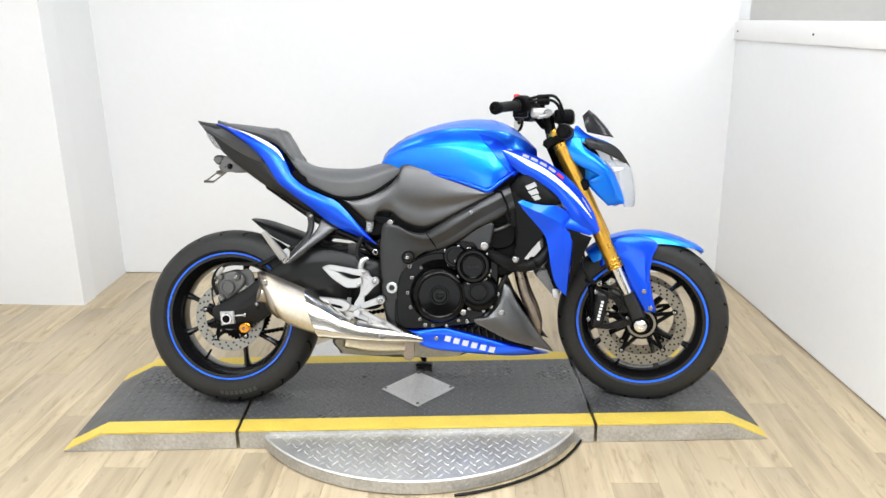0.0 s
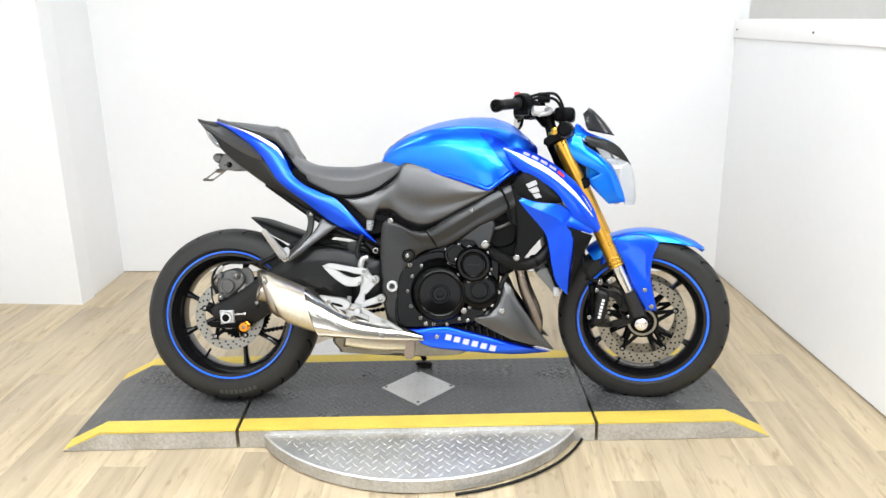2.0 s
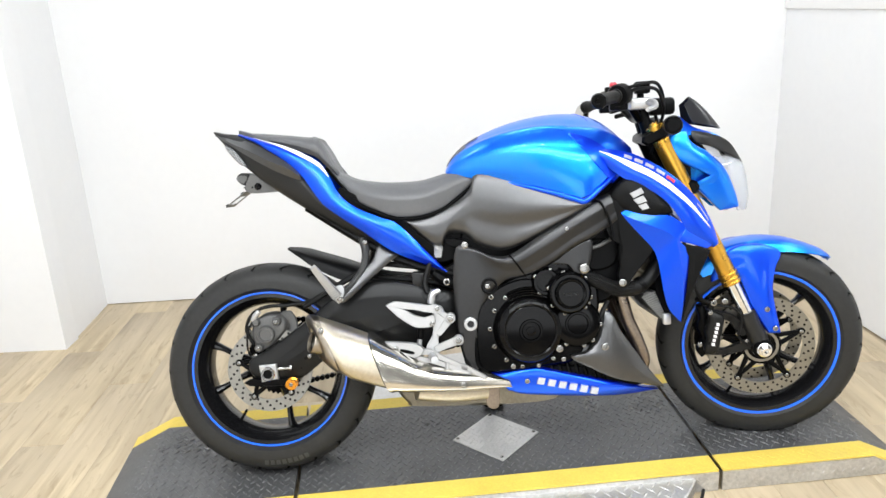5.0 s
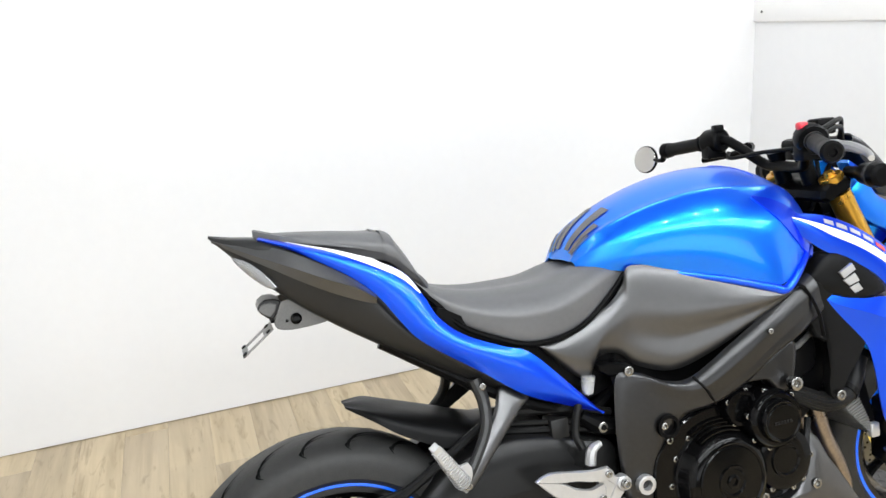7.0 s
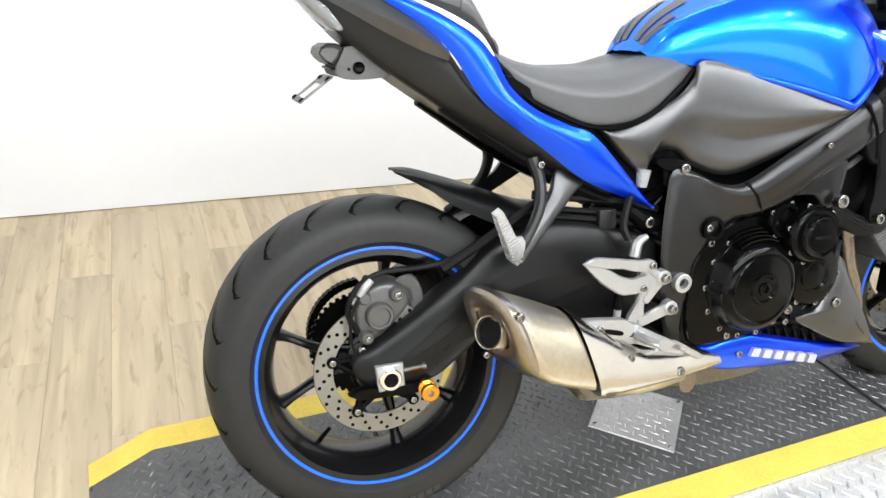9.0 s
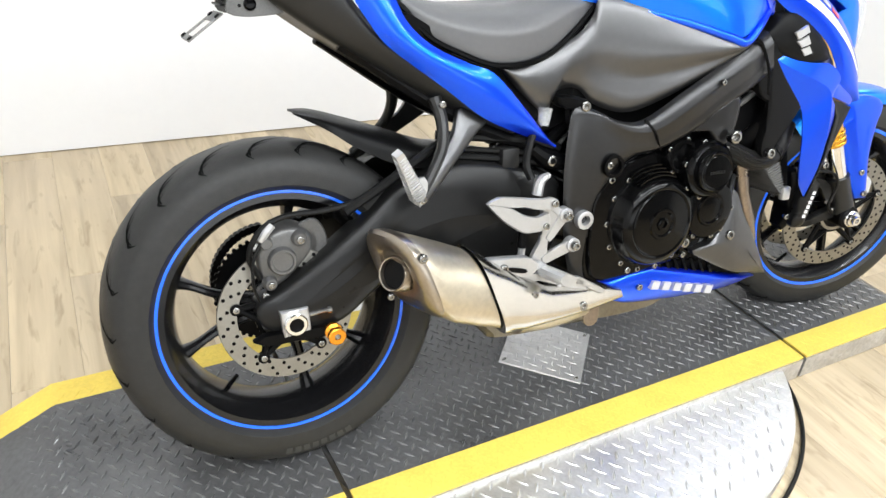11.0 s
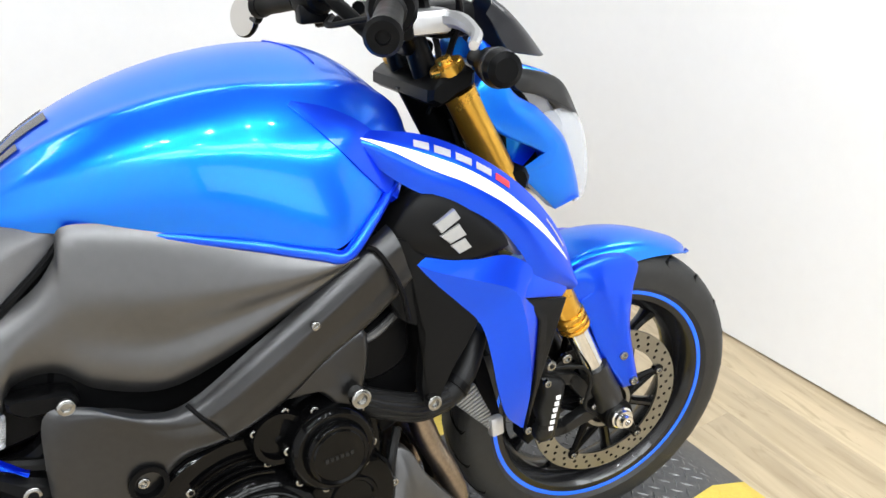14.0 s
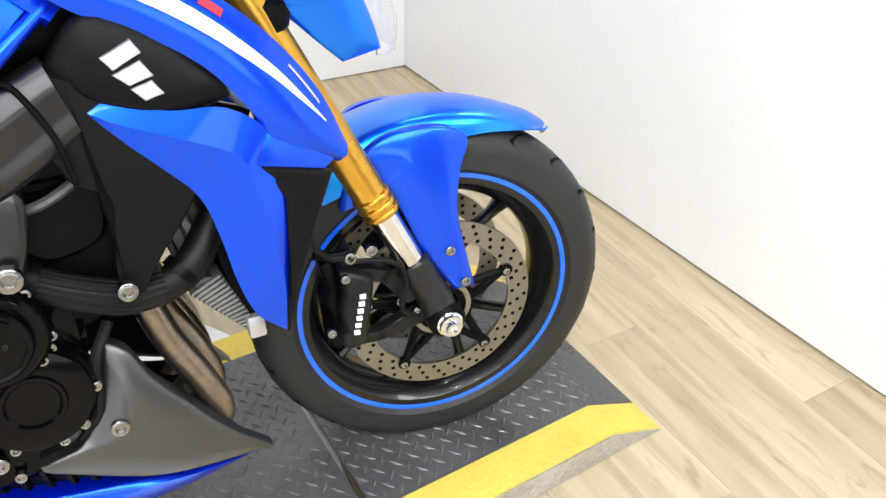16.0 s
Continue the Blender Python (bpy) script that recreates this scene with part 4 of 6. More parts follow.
part("tail_light", mirrored(pillow([(-0.842, 0.974, -0.03), (-0.815, 0.964, -0.06), (-0.79, 0.94, -0.07), (-0.772, 0.912, -0.075), (-0.79, 0.915, -0.065), (-0.822, 0.945, -0.045)], [(-0.82, 0.955, -0.055), (-0.79, 0.925, -0.07)], 0.004, 0.05)), LENS, tail, "clear tail light lens")

# plate bracket
brk = part("plate_bracket", prism([(-0.768, 0.884, 1), (-0.785, 0.842), (-0.757, 0.829), (-0.688, 0.834), (-0.7, 0.85), (-0.735, 0.885)], -0.055, -0.049, 0.001), CALIPER, bike, "dark grey number plate bracket")
part("bracket_side", prism([(-0.768, 0.884, 1), (-0.785, 0.842), (-0.757, 0.829), (-0.688, 0.834), (-0.7, 0.85), (-0.735, 0.885)], 0.049, 0.055, 0.001), CALIPER, brk)
part("plate_lamp", prism([(-0.796, 0.891), (-0.811, 0.874), (-0.786, 0.853), (-0.768, 0.884)], -0.047, 0.047, 0.003), SATIN, brk, "black plate lamp housing")
part("lamp_glass", prism([(-0.798, 0.884), (-0.809, 0.8735), (-0.79, 0.858), (-0.776, 0.879)], -0.0495, -0.046, 0.001), CALIPER, brk, "grey end of the lamp housing")
bm = bmesh.new()
box(bm, (-0.004, -0.047, -0.002), (0.004, 0.047, 0.002), 0.001)
bm.transform(pose(-0.787, 0, 0.848))
part("hinge_bar", bm, BLACK, brk)
tilt = pose(-0.789, 0, 0.836) @ Matrix.Rotation(radians(-36), 4, "Y")
for lo, hi in (((-0.022, -0.047, -0.003), (0.0, 0.047, 0)), ((-0.074, -0.047, -0.003), (-0.062, 0.047, 0)), ((-0.074, -0.047, -0.003), (0.0, -0.034, 0)), ((-0.074, 0.034, -0.003), (0.0, 0.047, 0))):
    bm = box(bmesh.new(), lo, hi, 0.001)
    bm.transform(tilt)
    part("plate_frame", bm, FIN, brk, "thin grey empty plate frame")
for x, y in ((-0.01, -0.04), (-0.01, 0.03), (-0.068, -0.04), (-0.068, 0.04)):
    bm = lathe([(-0.001, 0.005), (0.0025, 0.005), (0.0035, 0.003), (0.0035, 0)], (x, y, 0), (0, 0, 1), seg=12)
    bm.transform(tilt)
    part("rubber_stud", bm, BLACK, brk, "black rubber stud")
part("rubber_plug", lathe([(-0.002, 0.0105), (0.003, 0.0105), (0.0065, 0.007), (0.0075, 0)], (-0.745, -0.056, 0.849), seg=18), GLOSS, brk, "glossy black plug")
# black disc on the plate in place of a shaded hole
part("bracket_hole", lathe([(0.0005, 0.003), (0.0005, 0)], (-0.762, -0.0552, 0.847), seg=10), BLACK, brk)

# side cover under seat and tank: an upper face that ends in a ridge, a hollow under it and a lower roll
def ease(t):
    t = min(1.0, max(0.0, t))
    return t * t * (3 - 2 * t)


C_TOP = [(-0.318, -0.146, 0.735), (-0.27, -0.149, 0.738), (-0.21, -0.151, 0.752), (-0.15, -0.15, 0.782), (-0.118, -0.147, 0.815), (-0.1, -0.142, 0.85), (-0.015, -0.158, 0.834), (0.064, -0.166, 0.811), (0.14, -0.17, 0.785), (0.214, -0.186, 0.757)]
C_LOW = [(-0.314, -0.147, 0.729), (-0.262, -0.149, 0.676), (-0.214, -0.15, 0.642), (-0.19, -0.156, 0.679), (-0.145, -0.158, 0.682), (-0.105, -0.163, 0.649), (-0.035, -0.172, 0.63), (0.04, -0.18, 0.655), (0.12, -0.186, 0.698), (0.215, -0.188, 0.752)]
rows = []
for k, (p, q) in enumerate(zip(crom(C_TOP, 56), crom(C_LOW, 56))):
    u = k / 55
    deep = min(1, max(0, (u - 0.42) / 0.3)) * min(1, (1.02 - u) / 0.2)
    size = (p - q).length
    row = []
    for m in range(33):
        v = m / 32
        r = p.lerp(q, v)
        hollow = deep * (0.003 * math.exp(-(((v - 0.4) / 0.2) ** 2)) - 0.009 * math.exp(-(((v - 0.66) / 0.14) ** 2)))
        r.y = -0.136 - 0.078 * ease((r.x + 0.17) / 0.42) - 0.009 * math.sin(math.pi * v) - hollow + 0.006 * (math.exp(-v * size / 0.009) + math.exp(-(1 - v) * size / 0.009))
        row.append(r)
    rows.append(row)
part("side_cover", mirrored(skin(bmesh.new(), rows, 0.004)), COVER_GREY, bike, "satin dark grey side cover", 60)

# frame spar and swingarm pivot plate
F_UP = crom([(-0.15, -0.156, 0.275), (-0.174, -0.158, 0.385), (-0.181, -0.159, 0.5), (-0.178, -0.16, 0.59), (-0.166, -0.16, 0.647), (-0.125, -0.163, 0.645), (-0.07, -0.173, 0.62), (-0.018, -0.182, 0.62), (0.066, -0.194, 0.67), (0.15, -0.199, 0.719), (0.215, -0.197, 0.758), (0.265, -0.19, 0.782)], 67)
F_LOW = crom([(-0.103, -0.156, 0.283), (-0.103, -0.16, 0.36), (-0.098, -0.164, 0.45), (-0.08, -0.168, 0.5), (-0.06, -0.172, 0.525), (-0.03, -0.177, 0.546), (0.01, -0.183, 0.553), (0.05, -0.188, 0.565), (0.105, -0.196, 0.592), (0.16, -0.201, 0.63), (0.225, -0.203, 0.662), (0.288, -0.198, 0.7)], 67)
spar = [[p.lerp(q, m / 24) + Vector((0, -(0.006 + 0.007 * ease((i - 22) / 20)) * (1 - abs(m / 12 - 1) ** 8) - 0.007 * ease((i - 26) / 20) * max(0, 1 - abs(m / 24 - 0.34) / 0.34), 0)) for m in range(25)] for i, (p, q) in enumerate(zip(F_UP, F_LOW))]
frame_ob = part("frame", mirrored(skin(bmesh.new(), spar, 0.03)), FRAME, bike, "dark grey cast aluminium frame", 24)
part("engine_lug", mirrored(pillow([(0.09, 0.59, -0.19), (0.15, 0.628, -0.198), (0.21, 0.655, -0.2), (0.212, 0.61, -0.2), (0.196, 0.566, -0.2), (0.176, 0.552, -0.2), (0.158, 0.562, -0.2), (0.14, 0.585, -0.196)], [(0.175, 0.585, -0.2), (0.17, 0.62, -0.2)], 0.005, 0.03, flat=True)), FRAME, frame_ob, "cast lug of the frame on the engine bolt", 40)
part("frame_seam", mirrored(tube([(-0.02, -0.19, 0.622), (0.0, -0.202, 0.594), (0.025, -0.19, 0.557)], 0.003, seg=8)), BLACK, frame_ob, "dark joint line")
part("frame_seam", mirrored(tube([(0.225, -0.212, 0.766), (0.239, -0.215, 0.755), (0.261, -0.219, 0.706), (0.269, -0.219, 0.654)], 0.0035, seg=8)), BLACK, frame_ob, "dark joint line")
part("engine_hanger", mirrored(prism([(0.226, 0.752), (0.262, 0.768, 1), (0.31, 0.748), (0.375, 0.715), (0.396, 0.66), (0.389, 0.624), (0.364, 0.587), (0.34, 0.56), (0.318, 0.53), (0.309, 0.516), (0.297, 0.512), (0.286, 0.521), (0.284, 0.546), (0.291, 0.581), (0.297, 0.617), (0.292, 0.634), (0.266, 0.65), (0.248, 0.69)], -0.206, -0.186, 0.003)), PLASTIC, frame_ob, "flat black engine hanger plate")
bolts(frame_ob, [(0.184, -0.224, 0.575, 0.0145), (0.289, -0.224, 0.53, 0.0115), (-0.143, -0.162, 0.652, 0.0105), (0.14, -0.224, 0.688, 0.006)])
nut = part("pivot_nut", lathe([(-0.01, 0.019), (0.004, 0.0195), (0.012, 0.019), (0.013, 0.0165), (0.013, 0.0105), (-0.01, 0.01)], (-0.137, -0.167, 0.425), seg=24), ALU, frame_ob, "bright hollow pivot nut", 20)
# black disc closes the nut and paints the shade of its bore
part("nut_bore", lathe([(-0.006, 0.0105), (-0.006, 0)], (-0.137, -0.167, 0.425), seg=20), BLACK, nut, "black disc standing in for the nut's shaded bore")
part("frame_boss", mirrored(prism([(-0.2, 0.672), (-0.15, 0.668), (-0.131, 0.66), (-0.129, 0.644), (-0.142, 0.638), (-0.16, 0.645), (-0.19, 0.652)], -0.16, -0.12, 0.004)), BLACK, frame_ob, "black upper frame boss")
part("frame_hole", lathe([(0.0, 0.024), (0.004, 0.0235), (0.004, 0.017), (-0.015, 0.016), (-0.015, 0)], (-0.079, -0.18, 0.531), seg=28), BLACK, frame_ob, "round recess in the frame")
bolts(frame_ob, [(-0.084, -0.172, 0.531, 0.008)])

# shrouds by the radiator
S_TOP = [(0.212, -0.165, 0.91), (0.276, -0.185, 0.901), (0.335, -0.192, 0.886), (0.4, -0.197, 0.852), (0.46, -0.2, 0.806), (0.508, -0.2, 0.755), (0.545, -0.197, 0.698), (0.572, -0.187, 0.63)]
S_LOW = [(0.222, -0.17, 0.9), (0.258, -0.19, 0.86), (0.305, -0.203, 0.82), (0.362, -0.212, 0.792), (0.416, -0.218, 0.752), (0.452, -0.219, 0.705), (0.488, -0.212, 0.65), (0.556, -0.19, 0.612)]
SHROUD = bulged(S_TOP, S_LOW, 0.014)
shroud = part("radiator_shroud", mirrored(surf(SHROUD, 44, 12, 0.003)), BLUE_DIMMED, bike, "metallic blue radiator shroud", 50)
part("shroud_stripe", mirrored(decal(SHROUD, 0.05, 0.9, lambda u: 0.3 + 0.1 * u - 0.16 * max(0, u - 0.6) / 0.3, lambda u: 0.3 + 0.1 * u - 0.16 * max(0, u - 0.6) / 0.3 + 0.015 + 0.22 * math.sin(math.pi * ((u - 0.05) / 0.85) ** 0.8), nu=40)), WHITE_PAINT, shroud, "white stripe decal")
for k in range(5):
    u0 = 0.24 + k * 0.066
    part("letter_bar", mirrored(decal(SHROUD, u0, u0 + 0.05, 0.13, 0.25, nu=5, nv=4)), RED if k == 4 else GREY_DECAL, shroud, "red model mark" if k == 4 else "silver model mark")
part("small_lettering", mirrored(decal(SHROUD, 0.74, 0.86, 0.12, 0.15, nu=8, nv=3)), GREY_DECAL, shroud, "fine lettering as a bar")
# lower wing of the shroud: two faces that meet in a crease
W_LEFT = crom([(0.272, -0.195, 0.74), (0.293, -0.2, 0.71), (0.32, -0.203, 0.681), (0.352, -0.205, 0.65), (0.386, -0.206, 0.61), (0.4, -0.206, 0.556), (0.409, -0.203, 0.498), (0.426, -0.195, 0.443), (0.459, -0.182, 0.404)], 49)
W_MID = crom([(0.267, -0.196, 0.7425), (0.305, -0.209, 0.716), (0.342, -0.218, 0.698), (0.385, -0.226, 0.68), (0.432, -0.23, 0.655), (0.446, -0.23, 0.62), (0.456, -0.224, 0.56), (0.464, -0.208, 0.48), (0.462, -0.184, 0.403)], 49)
W_RIGHT = crom([(0.272, -0.196, 0.741), (0.322, -0.209, 0.726), (0.375, -0.219, 0.713), (0.428, -0.225, 0.708), (0.468, -0.224, 0.676), (0.454, -0.222, 0.64), (0.478, -0.216, 0.598), (0.473, -0.203, 0.5), (0.463, -0.183, 0.406)], 49)
wing = [[a.lerp(b, k / 4) for k in range(4)] + [b.lerp(c, k / 4) for k in range(5)] for a, b, c in zip(W_LEFT, W_MID, W_RIGHT)]
part("lower_shroud", mirrored(skin(bmesh.new(), wing, 0.004)), BLUE_DIMMED, shroud, "metallic blue lower shroud wing", 13)
part("shroud_insert", mirrored(pillow([(0.456, 0.634, -0.219, 1), (0.545, 0.605, -0.2, 1), (0.516, 0.545, -0.2), (0.486, 0.474, -0.196), (0.464, 0.4, -0.186, 1), (0.474, 0.495, -0.208, 1), (0.479, 0.592, -0.218, 1)], [(0.505, 0.59, -0.209), (0.482, 0.48, -0.202)], 0.002, 0.014, flat=True)), PLASTIC, shroud, "matt black shroud insert")
part("shroud_bridge", mirrored(pillow([(0.43, 0.664, -0.222, 1), (0.452, 0.676, -0.214), (0.474, 0.684, -0.205), (0.508, 0.672, -0.2), (0.54, 0.653, -0.195), (0.56, 0.632, -0.19, 1), (0.55, 0.618, -0.196), (0.534, 0.611, -0.203, 1), (0.488, 0.626, -0.216), (0.452, 0.637, -0.224, 1)], [(0.47, 0.655, -0.217), (0.52, 0.64, -0.204)], 0.004, 0.012)), BLUE_DIMMED, shroud, "metallic blue web between shroud and wing", 30)
pod = part("air_intake_cover", mirrored(pillow([(0.264, 0.766, -0.19, 1), (0.288, 0.798, -0.198), (0.312, 0.816, -0.203), (0.345, 0.808, -0.206), (0.385, 0.783, -0.208), (0.43, 0.738, -0.21), (0.44, 0.716, -0.208, 1), (0.4, 0.709, -0.212), (0.346, 0.717, -0.212), (0.296, 0.738, -0.203)], [(0.32, 0.768, -0.207), (0.4, 0.734, -0.213)], 0.012, 0.04)), PLASTIC, bike, "black intake cover beside the frame", 40)
bm = bmesh.new()
for pts in ([(0.318, 0.776), (0.35, 0.79), (0.358, 0.776), (0.328, 0.762)], [(0.326, 0.758), (0.355, 0.769), (0.365, 0.752), (0.34, 0.745)], [(0.34, 0.742), (0.362, 0.748), (0.372, 0.733), (0.352, 0.728)]):
    prism([(x, z, 1) for x, z in pts], -0.2235, -0.21, 0.001, bm=bm)
part("badge", mirrored(bm), ALU, pod, "bright metal maker's badge as a plain shape")
part("inner_bracket", mirrored(pillow([(0.43, 0.76, -0.19), (0.462, 0.72, -0.195), (0.475, 0.69, -0.195), (0.45, 0.7, -0.195), (0.425, 0.735, -0.19)], [(0.45, 0.72, -0.195)], 0.004, 0.02)), ALU, pod, "bare metal bracket")

# ---- swingarm, brakes and rear end ----
ARM = [(-0.79, 0.34, -0.128), (-0.785, 0.3, -0.13), (-0.74, 0.277, -0.13), (-0.645, 0.282, -0.13), (-0.575, 0.328, -0.128), (-0.52, 0.365, -0.126), (-0.43, 0.365, -0.124), (-0.3, 0.345, -0.122), (-0.185, 0.35, -0.12), (-0.165, 0.45, -0.12), (-0.175, 0.505, -0.12), (-0.25, 0.53, -0.12), (-0.33, 0.55, -0.12), (-0.4, 0.556, -0.12), (-0.46, 0.548, -0.122), (-0.53, 0.517, -0.124), (-0.6, 0.462, -0.126), (-0.68, 0.405, -0.128), (-0.75, 0.362, -0.128)]
swing = part("swingarm", mirrored(pillow(ARM, [(-0.7, 0.33, -0.134), (-0.56, 0.43, -0.134), (-0.42, 0.49, -0.132), (-0.24, 0.46, -0.128)], 0.014, 0.045)), SWING, bike, "black cast swingarm", 40)
bm = bmesh.new()
box(bm, (-0.33, -0.13, 0.42), (-0.22, 0.13, 0.51), 0.01)
part("cross_brace", bm, SWING, swing)
block = part("axle_block", prism([(-0.757, 0.33, 1), (-0.706, 0.333, 1), (-0.703, 0.288, 1), (-0.752, 0.281, 1)], -0.156, -0.135, 0.003), ALU, swing, "bright chain adjuster block")
part("axle_nut", lathe([(0, 0.021), (0.007, 0.021), (0.009, 0.019), (0.009, 0.0135), (-0.006, 0.012)], (-0.731, -0.155, 0.306), seg=26), CHROME, block, "hollow axle end")
# black disc inside the axle end, bore shade as colour
part("axle_bore", lathe([(0.003, 0.013), (0.003, 0)], (-0.731, -0.155, 0.306), seg=20), BLACK, block)
part("adjuster_guide", prism([(-0.79, 0.27), (-0.66, 0.268), (-0.655, 0.285), (-0.79, 0.288)], -0.15, -0.13, 0.003), BLACK, swing)
part("adjuster_screw", lathe([(0, 0.005), (0.034, 0.005), (0.034, 0.0085), (0.042, 0.0085), (0.042, 0)], (-0.704, -0.147, 0.316), (1, 0, 0.06), seg=10), BOLT, block)
spool = part("stand_spool", lathe([(-0.03, 0.008), (0.0, 0.008), (0.001, 0.0165), (0.008, 0.0165), (0.011, 0.011), (0.02, 0.011), (0.023, 0.0165), (0.031, 0.0165), (0.033, 0.014), (0.033, 0.006), (0.026, 0.005), (0.026, 0)], (-0.662, -0.148, 0.276), seg=28), ORANGE, swing, "orange anodised stand spool")
bolts(spool, [(-0.662, -0.176, 0.276, 0.006)])
cal = part("rear_caliper", pillow([(-0.778, 0.385, -0.1), (-0.782, 0.43, -0.1), (-0.762, 0.462, -0.1), (-0.72, 0.474, -0.1), (-0.685, 0.46, -0.1), (-0.678, 0.43, -0.1), (-0.7, 0.4, -0.1), (-0.735, 0.368, -0.1), (-0.762, 0.362, -0.1)], [(-0.745, 0.43, -0.104), (-0.715, 0.435, -0.104)], 0.012, 0.04, flat=True), CALIPER, bike, "grey cast rear brake caliper", 40)
part("piston_cover", lathe([(0, 0.0265), (0.012, 0.0255), (0.015, 0.023), (0.015, 0.019), (0.011, 0.0175), (0.011, 0)], (-0.738, -0.113, 0.415), seg=28), CALIPER, cal)
for x, z, r, h in ((-0.705, 0.452, 0.013, 0.014), (-0.765, 0.452, 0.011, 0.016), (-0.762, 0.375, 0.012, 0.014)):
    part("slide_boss", lathe([(0, r * 1.2), (h, r), (h + 0.003, r * 0.8), (h + 0.003, 0)], (x, -0.108, z), seg=16), CALIPER, cal)
part("mount_plate", prism([(-0.7, 0.47), (-0.672, 0.455), (-0.668, 0.42), (-0.69, 0.39), (-0.72, 0.36), (-0.7, 0.345), (-0.66, 0.385), (-0.648, 0.44), (-0.668, 0.478)], -0.096, -0.086, 0.003), CALIPER, cal, "bare alloy caliper carrier")
bolts(cal, [(-0.786, -0.113, 0.44, 0.008), (-0.79, -0.11, 0.426, 0.007), (-0.762, -0.126, 0.375, 0.006), (-0.705, -0.126, 0.452, 0.007), (-0.772, -0.118, 0.352, 0.007)])
part("brake_hose", tube([(-0.778, -0.112, 0.385), (-0.795, -0.115, 0.43), (-0.775, -0.12, 0.475), (-0.73, -0.12, 0.497), (-0.66, -0.118, 0.498), (-0.6, -0.12, 0.508), (-0.54, -0.118, 0.535), (-0.47, -0.11, 0.575)], 0.0055, seg=8), HOSE, bike, "black brake hose")
part("hose_union", tube([(-0.752, -0.122, 0.486), (-0.764, -0.122, 0.474), (-0.774, -0.12, 0.458)], (0.0075, 0.0085, 0.0075), seg=8), ALU, cal, "bright hose union")
part("bleed_nipple", tube([(-0.789, -0.112, 0.447), (-0.776, -0.116, 0.445)], (0.0075, 0.006), seg=8), ALU, cal, "bright bleed nipple")
part("sensor_lead", tube([(-0.77, -0.122, 0.462), (-0.79, -0.125, 0.425), (-0.793, -0.125, 0.376), (-0.782, -0.122, 0.337)], 0.003, seg=6), HOSE, cal, "thin black sensor lead")
part("brake_hose", tube([(-0.62, -0.125, 0.492), (-0.56, -0.125, 0.525), (-0.48, -0.12, 0.57), (-0.42, -0.11, 0.6)], 0.009, seg=8), HOSE, bike, "sleeved black cable")
HUG = []
for x, top, y, low in ((-0.676, 0.66, 0.03, 0.655), (-0.63, 0.654, 0.085, 0.632), (-0.58, 0.638, 0.1, 0.598), (-0.5, 0.61, 0.106, 0.56), (-0.42, 0.58, 0.104, 0.545), (-0.34, 0.56, 0.09, 0.532), (-0.28, 0.55, 0.06, 0.53)):
    HUG.append([(x, 0, top), (x, -0.55 * y, top - 0.003), (x, -0.9 * y, top - 0.35 * (top - low)), (x, -y, low)])
part("rear_hugger", surf(whole(HUG), 30, 25, 0.003), PLASTIC, bike, "satin black rear wheel hugger", 40)


def hanger(s):
    bm = bmesh.new()
    tube([(-0.438, s * 0.112, 0.682), (-0.43, s * 0.128, 0.64), (-0.44, s * 0.15, 0.595), (-0.475, s * 0.175, 0.55), (-0.503, s * 0.188, 0.522)], (0.013, 0.012, 0.011, 0.0105, 0.012), bm=bm, seg=10)
    ob = part("peg_hanger", bm, SATIN, bike, "black passenger footrest hanger")
    bm = pillow([(-0.388, 0.662, -0.118), (-0.335, 0.632, -0.118), (-0.352, 0.618, -0.125), (-0.42, 0.565, -0.158), (-0.492, 0.508, -0.192), (-0.512, 0.522, -0.192), (-0.47, 0.565, -0.17), (-0.415, 0.615, -0.14)], [(-0.37, 0.63, -0.128), (-0.49, 0.525, -0.19)], 0.006, 0.01)
    part("hanger_strut", bm if s < 0 else mirrored(bm)[1], COVER_GREY, ob, "flat tapered strut of the hanger", 40)
    if s > 0:
        return
    n = 14
    a, b = Vector((-0.502, s * 0.195, 0.515)), Vector((-0.565, s * 0.25, 0.62))
    bm = bmesh.new()
    tube([a, a.lerp(b, 0.3), a.lerp(b, 0.6), b], (0.012, 0.0145, 0.013, 0.0105), bm=bm, seg=4)
    part("passenger_peg", bm, ALU, ob, "ribbed aluminium passenger peg")
    bm = bmesh.new()
    for k in range(n):
        c = a.lerp(b, 0.15 + 0.75 * k / (n - 1))
        lathe([(-0.0012, 0.0), (-0.0012, 0.0165 - 0.006 * k / n), (0.0012, 0.0165 - 0.006 * k / n), (0.0012, 0)], c, b - a, bm=bm, seg=8)
    tagged(part("peg_rib", bm, ALU, ob), kind="stuff")
    part("peg_plate", prism([(-0.53, 0.545), (-0.495, 0.56), (-0.49, 0.535), (-0.51, 0.51)], s * 0.2, s * 0.192, 0.001), ALU, ob)
    bolts(ob, [(-0.503, s * 0.205, 0.522, 0.008), (-0.43, s * 0.13, 0.672, 0.007)])


hanger(-1)
hanger(1)

# rider footrest plate
RS = -0.19


def flat_bar(a, b, wa, wb, y, thick=0.009, bm=None):
    """A flat bar between two (x, z) points with its own width at each end and round ends."""
    a, b = Vector((a[0], a[1])), Vector((b[0], b[1]))
    d = (b - a).normalized()
    n = Vector((-d.y, d.x))
    pts = [a + n * wa, a - d * wa * 0.8 + n * wa * 0.5, a - d * wa * 0.8 - n * wa * 0.5, a - n * wa, b - n * wb, b + d * wb * 0.8 - n * wb * 0.5, b + d * wb * 0.8 + n * wb * 0.5, b + n * wb]
    return prism([(q.x, q.y) for q in pts], y, y + thick, 0.002, bm=bm, step=0.006)


